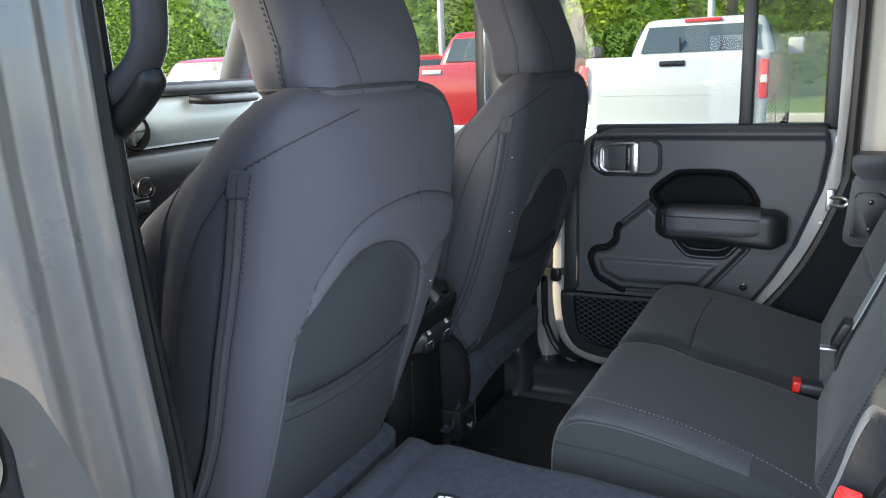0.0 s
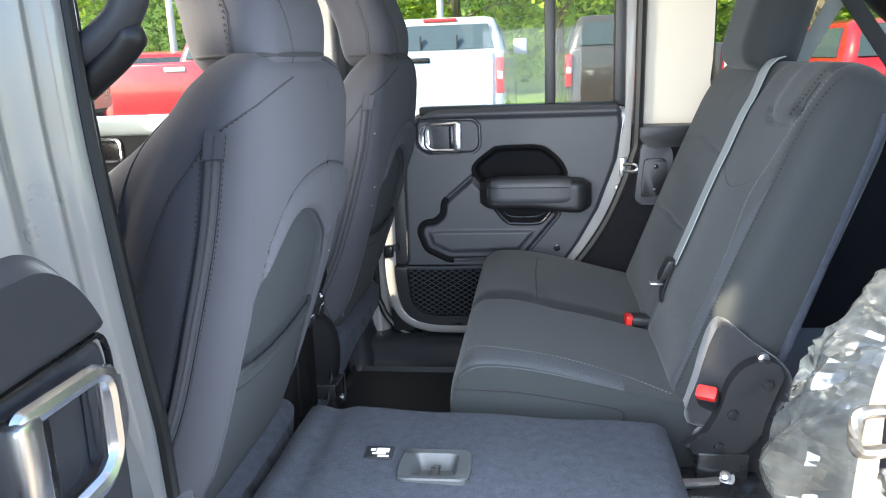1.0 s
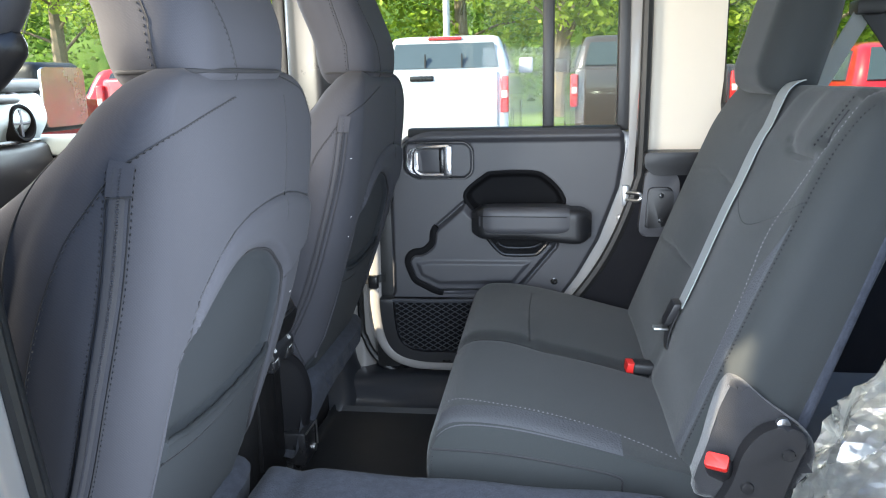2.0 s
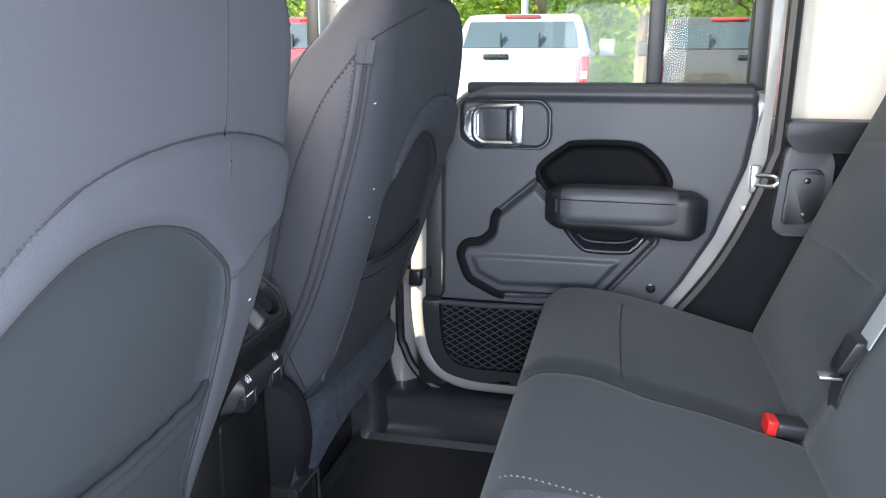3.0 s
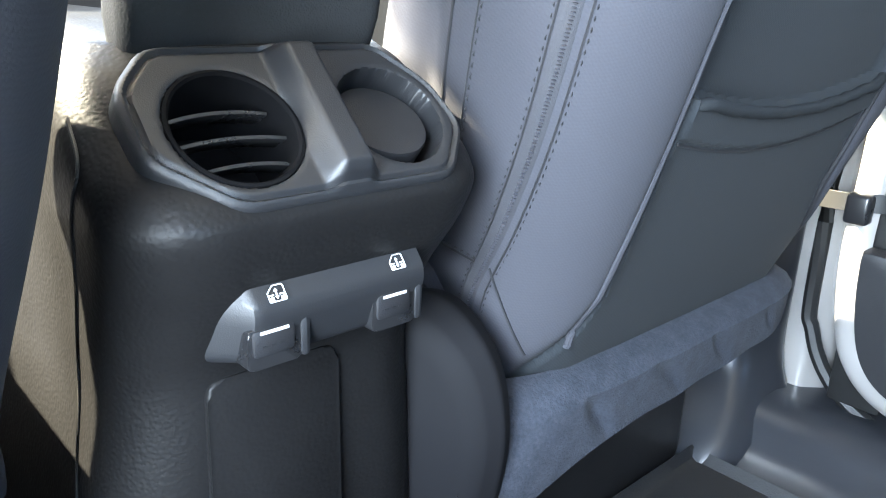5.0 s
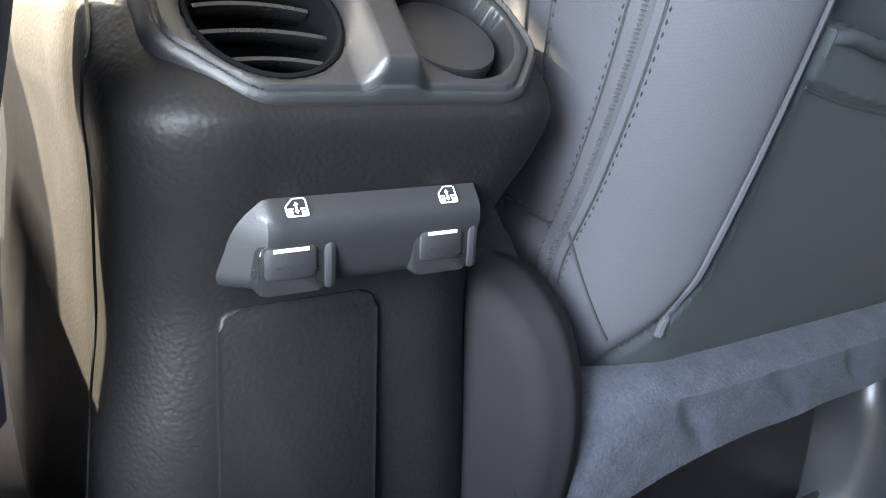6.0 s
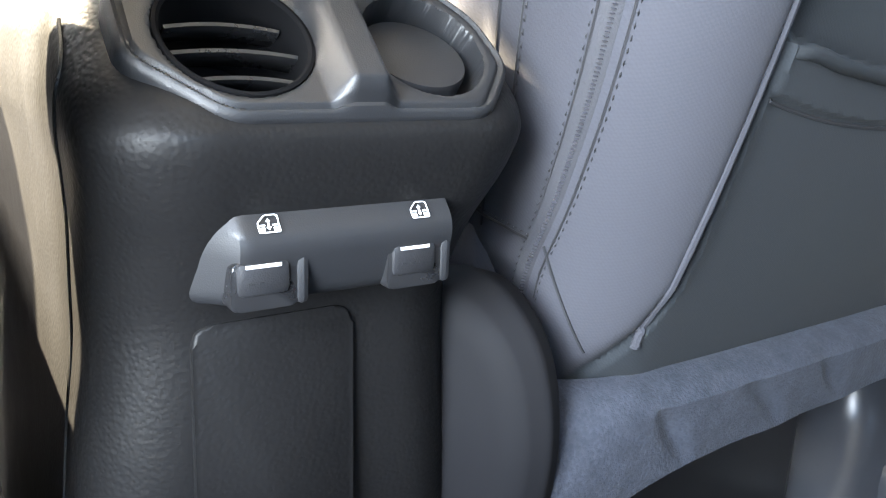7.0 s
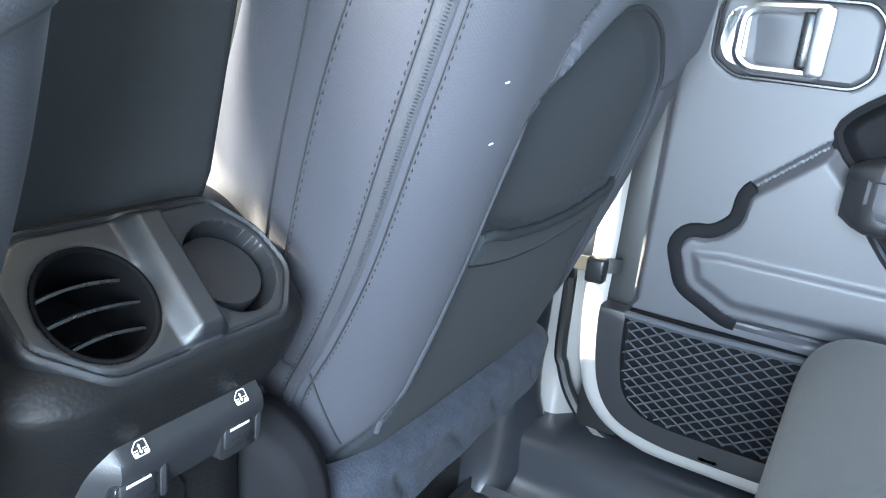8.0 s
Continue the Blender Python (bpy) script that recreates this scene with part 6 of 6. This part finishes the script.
PACK = material("dark_packed_part", (0.02, 0.025, 0.035), 0.5, stain=0.4, stain_scale=25)
wrapped_goods()


def seat_rail():
    r = thing("seat_rail", "black steel seat rail end under the front seat", "bracket")
    part("channel", box(bmesh.new(), -0.12, 0.030, 0.085, 0.150, 0.645, 0.712, 0.006), PLASTIC_GLOSS, r)
    part("rim", tube(bmesh.new(), [(0.032, 0.085, 0.712), (0.032, 0.150, 0.710), (0.031, 0.154, 0.66)], 0.002, 6), STEEL, r)
    part("bolt", lathe(bmesh.new(), (0.030, 0.134, 0.662), (1, 0, 0), [(0.008, 0), (0.008, 0.004), (0.001, 0.005)], 10), STEEL, r)
    part("foot", box(bmesh.new(), -0.11, 0.0, 0.095, 0.14, FLOOR, 0.65, 0.004), PLASTIC_GLOSS, r)


seat_rail()


# ---- outside ----
ASPHALT = material("asphalt", (0.055, 0.055, 0.058), 0.9, grain=0.6, grain_scale=60, stain=0.3, stain_scale=1.2)
GRASS = material("grass", (0.10, 0.17, 0.02), 0.9, grain=0.6, grain_scale=30, stain=0.3, stain_scale=2)
CONCRETE = material("concrete", (0.45, 0.43, 0.40), 0.9, grain=0.4, grain_scale=40, stain=0.15, stain_scale=2)
TRUCK_WHITE = material("white_truck_paint", (0.44, 0.46, 0.475), 0.3, coat=1.0, stain=0.03)
TRUCK_RED = material("red_truck_paint", (0.40, 0.012, 0.018), 0.3, coat=1.0, stain=0.05)
TRUCK_DARK = material("brown_grey_truck_paint", (0.055, 0.045, 0.043), 0.3, coat=1.0, stain=0.05)
TRUCK_GLASS = material("dark_vehicle_glass", (0.05, 0.07, 0.085), 0.10, spec=0.4, stain=0.1)
LAMP_RED = material("red_tail_lamp", (0.6, 0.02, 0.02), 0.2, coat=0.8, stain=0.1)
TYRE = material("tyre", (0.02, 0.02, 0.02), 0.8, grain=0.3, grain_scale=80, stain=0.2)
BARK = material("bark", (0.22, 0.17, 0.13), 0.95, grain=0.8, grain_scale=25, stain=0.35, stain_scale=5)
POLE = material("galvanised_pole", (0.55, 0.55, 0.55), 0.5, metal=0.3, stain=0.1)


def leaf_material(name, base):
    m = material(name, base, 0.6, stain=0.35, stain_scale=0.8)
    n, l = m.node_tree.nodes, m.node_tree.links
    p = n["Principled BSDF"]
    t, mix = n.new("ShaderNodeBsdfTranslucent"), n.new("ShaderNodeMixShader")
    info = n.new("ShaderNodeNewGeometry")
    hsv = n.new("ShaderNodeHueSaturation")
    val = n.new("ShaderNodeMapRange")
    val.inputs["To Min"].default_value, val.inputs["To Max"].default_value = 0.5, 1.7
    l.new(info.outputs["Random Per Island"], val.inputs["Value"])
    l.new(val.outputs[0], hsv.inputs["Value"])
    src = p.inputs["Base Color"].links[0].from_socket
    l.new(src, hsv.inputs["Color"])
    l.new(hsv.outputs[0], p.inputs["Base Color"])
    l.new(hsv.outputs[0], t.inputs[0])
    mix.inputs[0].default_value = 0.6
    l.new(p.outputs[0], mix.inputs[1])
    l.new(t.outputs[0], mix.inputs[2])
    l.new(mix.outputs[0], n["Material Output"].inputs[0])
    return m


LEAVES = leaf_material("bright_leaves", (0.30, 0.38, 0.05))
LEAVES_DEEP = leaf_material("deep_leaves", (0.13, 0.21, 0.035))


def grounds():
    bm = box(bmesh.new(), -400, 400, -400, 400, -0.3, 0.0)
    tagged(part("ground", bm, ASPHALT), "grey asphalt car park", "ground", kind="structure")
    bm = box(bmesh.new(), -300, 300, 17.0, 60, -0.2, 0.12)
    tagged(part("verge", bm, GRASS), "bright green grass verge", "grass", kind="structure")
    bm = box(bmesh.new(), -300, 300, 16.5, 17.0, -0.2, 0.16, 0.02)
    tagged(part("kerb", bm, CONCRETE), "pale concrete kerb", "kerb", kind="structure")


def pickup(name, label, paint, at, turn=0.0, lift=1.0):
    """A pickup seen from behind: its tail at y = 0, its nose ahead."""
    t = thing(name, label, "pickup truck", "parked vehicles", at=Matrix.Translation(at) @ Matrix.Rotation(turn, 4, "Z"))
    W = 1.0
    side = [(0.0, 0.62), (0.02, 1.42), (1.95, 1.42), (2.0, 1.38), (4.0, 1.36), (5.55, 1.22), (5.75, 1.10), (5.78, 0.55), (5.2, 0.45), (0.6, 0.45), (0.0, 0.55)]
    bm = bmesh.new()
    P = []
    for s, k in ((-W, 0.965), (-W + 0.03, 0.99), (-W + 0.10, 1.0), (0, 1.0), (W - 0.10, 1.0), (W - 0.03, 0.99), (W, 0.965)):
        P.append([(s, 2.9 + (y - 2.9) * (1 - (1 - k) * 0.4), 0.95 + (z - 0.95) * k) for y, z in rounded(side, 0.05, 3)])
    grid_mesh(bm, np.array(P), wrap=True, caps=True)
    part("body", bm, paint, t)
    cab = []
    for z, hw, y0, y1 in ((1.36, 0.93, 1.98, 4.15), (1.42, 0.93, 1.99, 4.08), (1.60, 0.88, 2.06, 3.80), (1.82, 0.80, 2.20, 3.50), (1.89, 0.76, 2.26, 3.42), (1.92, 0.66, 2.40, 3.30)):
        cab.append(((0, (y0 + y1) / 2, z), (1, 0, 0), (0, 1, 0), hw, (y1 - y0) / 2, 0.12))
    part("cab", soft_solid(bmesh.new(), cab, 64), paint, t)
    def pane(nm, pts, thick, axis_n):
        b = bmesh.new()
        vs = [b.verts.new(p) for p in pts]
        f = b.faces.new(vs)
        r = bmesh.ops.extrude_face_region(b, geom=[f])
        bmesh.ops.translate(b, verts=[v for v in r["geom"] if isinstance(v, bmesh.types.BMVert)], vec=Vector(axis_n) * thick)
        return part(nm, b, TRUCK_GLASS, t, smooth=False)
    pane("rear_window", [(-0.78, 2.015, 1.46), (0.78, 2.015, 1.46), (0.70, 2.165, 1.80), (-0.70, 2.165, 1.80)], 0.03, (0, -0.9, 0.3))
    part("window_divider", box(bmesh.new(), -0.27, -0.25, 1.98, 2.02, 1.47, 1.66), PLASTIC_DARK, t)
    part("window_divider", box(bmesh.new(), 0.25, 0.27, 1.98, 2.02, 1.47, 1.66), PLASTIC_DARK, t)
    for sg in (-1, 1):
        pane("side_window", [(sg * 0.925, 2.15, 1.45), (sg * 0.925, 3.0, 1.45), (sg * 0.83, 3.0, 1.78), (sg * 0.83, 2.30, 1.78)], 0.02, (sg, 0, 0.25))
        pane("side_window", [(sg * 0.925, 3.05, 1.45), (sg * 0.925, 3.95, 1.45), (sg * 0.83, 3.42, 1.78), (sg * 0.83, 3.05, 1.78)], 0.02, (sg, 0, 0.25))
        lamp = bmesh.new()
        box(lamp, sg * 0.985 - 0.075, sg * 0.985 + 0.02, -0.025, 0.10, 0.93, 1.34, 0.02, 3)
        la = part("tail_lamp", lamp, LAMP_RED, t)
        part("reverse_lens", box(bmesh.new(), sg * 0.985 - 0.06, sg * 0.985 + 0.005, -0.03, -0.02, 1.10, 1.18, 0.004), WHITE, la)
        part("mirror", box(bmesh.new(), sg * 1.02 - 0.02 * sg, sg * 1.22, 3.75, 3.87, 1.38, 1.62, 0.03, 3), TRUCK_DARK if paint is not TRUCK_WHITE else POLE, t)
        for y in (1.15, 4.75):
            w = part("wheel", lathe(bmesh.new(), (sg * 0.72, y, 0.40), (sg, 0, 0), [(0.20, 0.0), (0.39, 0.0), (0.40, 0.03), (0.40, 0.22), (0.37, 0.26), (0.24, 0.26)], 36, closed=True), TYRE, t)
            part("rim", lathe(bmesh.new(), (sg * 0.72, y, 0.40), (sg, 0, 0), [(0.25, 0.24), (0.22, 0.22), (0.06, 0.20), (0.01, 0.20)], 24, closed=True), POLE, w)
            part("wheel_arch", lathe(bmesh.new(), (sg * 0.90, y, 0.42), (sg, 0, 0), [(0.44, 0.0), (0.49, 0.09), (0.52, 0.105), (0.52, 0.0)], 36, closed=True), TYRE, t)
    part("tailgate", box(bmesh.new(), -0.88, 0.88, -0.018, 0.03, 0.66, 1.405, 0.02, 3), paint, t)
    part("tailgate_handle", box(bmesh.new(), -0.14, 0.14, -0.032, -0.012, 1.30, 1.36, 0.012, 3), PLASTIC_GLOSS if paint is not TRUCK_RED else POLE, t)
    part("tailgate_crease", box(bmesh.new(), -0.80, 0.80, -0.021, -0.015, 0.985, 0.992), paint, t)
    part("bumper", box(bmesh.new(), -0.98, 0.98, -0.12, 0.06, 0.42, 0.63, 0.04, 3), CHROME if paint is not TRUCK_DARK else PLASTIC_DARK, t)
    part("roof_lamp", box(bmesh.new(), -0.24, 0.24, 2.20, 2.26, 1.855, 1.90, 0.012, 3), LAMP_RED, t)
    return t


def suv(label, paint, at, turn=0.0):
    t = thing("parked_suv", label, "car", "parked vehicles", at=Matrix.Translation(at) @ Matrix.Rotation(turn, 4, "Z"))
    rows = ((0.35, 0.86, 0.02, 4.5), (0.55, 0.92, 0.0, 4.6), (0.95, 0.94, 0.0, 4.55), (1.08, 0.92, 0.03, 4.3), (1.12, 0.90, 0.06, 3.5), (1.40, 0.82, 0.20, 2.95), (1.62, 0.74, 0.36, 2.5), (1.69, 0.66, 0.55, 2.3), (1.71, 0.5, 0.8, 2.1))
    part("body", soft_solid(bmesh.new(), [((0, (a + b) / 2, z), (1, 0, 0), (0, 1, 0), w, (b - a) / 2, 0.16) for z, w, a, b in between([(z, w, a, b) for z, w, a, b in rows], 24)], 64), paint, t)
    def pane(nm, pts, vec):
        b = bmesh.new()
        f = b.faces.new([b.verts.new(p) for p in pts])
        r = bmesh.ops.extrude_face_region(b, geom=[f])
        bmesh.ops.translate(b, verts=[v for v in r["geom"] if isinstance(v, bmesh.types.BMVert)], vec=vec)
        part(nm, b, TRUCK_GLASS, t, smooth=False)
    pane("rear_window", [(-0.74, 0.085, 1.15), (0.74, 0.085, 1.15), (0.62, 0.36, 1.60), (-0.62, 0.36, 1.60)], (0, -0.03, 0.02))
    for sg in (-1, 1):
        pane("side_window", [(sg * 0.885, 0.45, 1.15), (sg * 0.885, 3.2, 1.15), (sg * 0.76, 2.5, 1.57), (sg * 0.76, 0.6, 1.57)], (sg * 0.03, 0, 0.01))
        part("tail_lamp", box(bmesh.new(), sg * 0.84 - 0.09, sg * 0.84 + 0.09, -0.02, 0.10, 0.85, 1.10, 0.02, 3), LAMP_RED, t)
        for y in (0.85, 3.65):
            part("wheel", lathe(bmesh.new(), (sg * 0.70, y, 0.35), (sg, 0, 0), [(0.05, 0.20), (0.22, 0.22), (0.33, 0.25), (0.35, 0.20), (0.35, 0.0)], 32, closed=True), TYRE, t)
    part("bumper", box(bmesh.new(), -0.90, 0.90, -0.08, 0.06, 0.42, 0.66, 0.04, 3), PLASTIC_DARK, t)
    part("rear_badge", box(bmesh.new(), -0.06, 0.06, -0.012, 0.01, 0.98, 1.02, 0.004), CHROME, t)
    return t


def leafy(bm, centre, spread, count, size, rng):
    """Loose leaf sprays about a centre."""
    for _ in range(count):
        d = Vector((rng.gauss(0, 1), rng.gauss(0, 1), rng.gauss(0, 1)))
        d = d.normalized() * rng.random() ** 0.45
        p = Vector(centre) + Vector((d.x * spread[0], d.y * spread[1], d.z * spread[2]))
        a = Vector((rng.gauss(0, 1), rng.gauss(0, 1), rng.gauss(0, 0.6))).normalized()
        b = a.cross(Vector((rng.gauss(0, 1), rng.gauss(0, 1), rng.gauss(0, 1)))).normalized()
        s = size * (0.6 + 0.9 * rng.random())
        vs = [bm.verts.new(p + q) for q in (a * s, b * s * 0.55, -a * s, -b * s * 0.55)]
        bm.faces.new(vs)


def tree(label, at, height, spread, leaves, seed, trunk=0.22, low=0.25):
    rng = random.Random(seed)
    t = thing("tree", label, "tree", "trees", at=Matrix.Translation(at))
    bm = bmesh.new()
    pts, rs = [], []
    for k in range(9):
        f = k / 8
        pts.append((0.25 * math.sin(seed + 2.3 * f) * f, 0.25 * math.cos(seed * 1.7 + 2 * f) * f, height * 0.8 * f))
        rs.append(trunk * (1.25 - f) + 0.02)
    tube(bm, pts, rs, 9)
    clumps = []
    for k in range(16):
        f = low + (0.95 - low) * k / 15
        a = seed + k * 2.4
        base = Vector((0.25 * math.sin(seed + 2.3 * f) * f, 0.25 * math.cos(seed * 1.7 + 2 * f) * f, height * 0.8 * f))
        reach = spread * (0.55 + 0.5 * rng.random()) * (1.0 - 0.45 * f)
        tip = base + Vector((math.cos(a) * reach, math.sin(a) * reach, height * 0.12 * (0.4 + rng.random())))
        mid = (base + tip) / 2 + Vector((0, 0, 0.15))
        tube(bm, [base, mid, tip], [trunk * 0.35 * (1.1 - f), trunk * 0.22 * (1.1 - f), 0.015], 6)
        clumps += [tip, mid * 0.4 + tip * 0.6]
    part("trunk", bm, BARK, t)
    bm = bmesh.new()
    for c in clumps:
        leafy(bm, c, (spread * 0.42, spread * 0.42, height * 0.09), 190, 0.11, rng)
    part("crown", bm, leaves, t, smooth=False)
    return t


def far_wood():
    rng = random.Random(5)
    bm = bmesh.new()
    for k in range(300):
        x = rng.uniform(-55, 45)
        y = rng.uniform(34, 46)
        z = rng.uniform(0.3, 12)
        leafy(bm, (x, y, z), (2.2, 2.0, 1.6), 240, 0.17, rng)
    tagged(part("far_woods", bm, LEAVES_DEEP, smooth=False), "dense green woodland behind the car park", "trees", kind="stuff")
    bm = bmesh.new()
    P = np.array([[(x, 50 + 2 * math.sin(x * 0.3), z) for x in range(-160, 161, 8)] for z in (-1, 7, 16)], float)
    tagged(part("backdrop", grid_mesh(bm, P), LEAVES_DEEP), "dark green mass of the wood", "backdrop", kind="structure")


grounds()
pickup("parked_pickup", "white pickup truck parked tail towards the car", TRUCK_WHITE, (-0.95, 7.85, 0))
pickup("parked_pickup", "dark red pickup truck parked tail towards the car", TRUCK_RED, (-3.95, 7.85, 0))
pickup("parked_pickup", "dark brown pickup truck parked beyond the white one", TRUCK_DARK, (1.85, 9.0, 0))
suv("red car parked far to the side of the trucks", TRUCK_RED, (5.7, 10.5, 0))
suv("bright red car parked in the row", TRUCK_RED, (-8.4, 8.2, 0))
suv("red car parked behind the pickups", TRUCK_RED, (-9.5, 15.0, 0), -1.2)
far_wood()
for k, (x, y, h, s) in enumerate(((-16, 24, 11, 3.5), (-11, 27, 12, 4), (-6.5, 23, 9, 3.2), (-2.2, 25, 10, 3.6), (1.0, 22, 9, 3.0), (4.5, 26, 11, 3.8), (8.5, 23, 9, 3.4), (13, 26, 12, 4), (18, 24, 10, 3.6))):
    tree("leafy tree at the edge of the car park", (x, y, 0.1), h, s, LEAVES, k + 1)
def lamp_post(at):
    t = thing("lamp_post", "pale metal lamp post in the car park", "lamp post", at=Matrix.Translation(at))
    part("pole", rod(bmesh.new(), (0, 0, 0), (0, 0, 8.0), 0.09, 0.07, 16), POLE, t)
    part("foot", rod(bmesh.new(), (0, 0, 0), (0, 0, 0.5), 0.25, 0.25, 16, 0.02), CONCRETE, t)
    part("arm", box(bmesh.new(), -0.05, 1.2, -0.05, 0.05, 7.9, 8.0, 0.01), POLE, t)
lamp_post((-1.9, 18, 0))
lamp_post((-8.3, 17, 0))


# ---- the car's outside: front body, quarter skins and wheels ----
def exterior():
    tagged(part("front_body", box(bmesh.new(), -2.48, -1.41, -0.60, 0.60, 0.50, 1.0, 0.04, 3), PAINT), "grey painted front body under the bonnet", "body", kind="structure")
    tagged(part("skin_near", box(bmesh.new(), 0.905, 2.1, -0.815, -0.802, 0.62, 1.222, 0.004), PAINT), "grey painted rear quarter", "body panel", kind="structure")
    # unseen panel, added to stop daylight leaking in at the far door's lower corner
    tagged(part("light_block_far", box(bmesh.new(), -0.30, 0.45, 0.802, 0.815, 0.45, 0.74, 0.004), PAINT), "grey panel added outside the far doors to block light", "body panel", kind="structure")
    tagged(part("skin_far", box(bmesh.new(), 0.73, 2.1, 0.802, 0.815, 0.60, 1.165, 0.004), PAINT), "grey painted rear quarter", "body panel", kind="structure")
    w = thing("wheel", "black off-road tyre on a grey alloy rim", "wheel", "wheels")
    part("tyre", lathe(bmesh.new(), (0, -0.11, 0.40), (0, 1, 0), [(0.22, 0.0), (0.36, 0.0), (0.395, 0.03), (0.40, 0.06), (0.40, 0.16), (0.395, 0.19), (0.36, 0.22), (0.22, 0.22)], 48, closed=True), TYRE, w)
    rim = part("rim", lathe(bmesh.new(), (0, -0.10, 0.40), (0, 1, 0), [(0.225, 0.0), (0.21, 0.03), (0.07, 0.06), (0.01, 0.06)], 32, closed=True), POLE, w)
    for k in range(5):
        a = 2 * math.pi * k / 5
        part("spoke", rod(bmesh.new(), (0.05 * math.cos(a), -0.07, 0.40 + 0.05 * math.sin(a)), (0.21 * math.cos(a), -0.08, 0.40 + 0.21 * math.sin(a)), 0.022), POLE, rim)
    w.matrix_basis = pose(-1.90, -0.80, 0)
    copy_thing(w, pose(1.25, -0.93, 0))
    copy_thing(w, pose(-1.90, 0.80, 0, 0, 0, 180))
    copy_thing(w, pose(1.25, 0.93, 0, 0, 0, 180))
    flare = [(0.46 * math.cos(a), 0.42 + 0.46 * math.sin(a)) for a in np.linspace(-0.1, math.pi + 0.1, 20)] + [(0.53 * math.cos(a), 0.42 + 0.53 * math.sin(a)) for a in np.linspace(math.pi + 0.1, -0.1, 20)]
    for x, y0, y1 in ((-1.90, -0.93, -0.60), (-1.90, 0.60, 0.93), (1.25, -1.05, -0.82), (1.25, 0.82, 1.05)):
        tagged(part("wheel_arch", prism(bmesh.new(), [(x + a, b) for a, b in flare], "y", y0, y1), PLASTIC_DARK), "black plastic wheel arch flare", "wheel arch", kind="structure")


exterior()
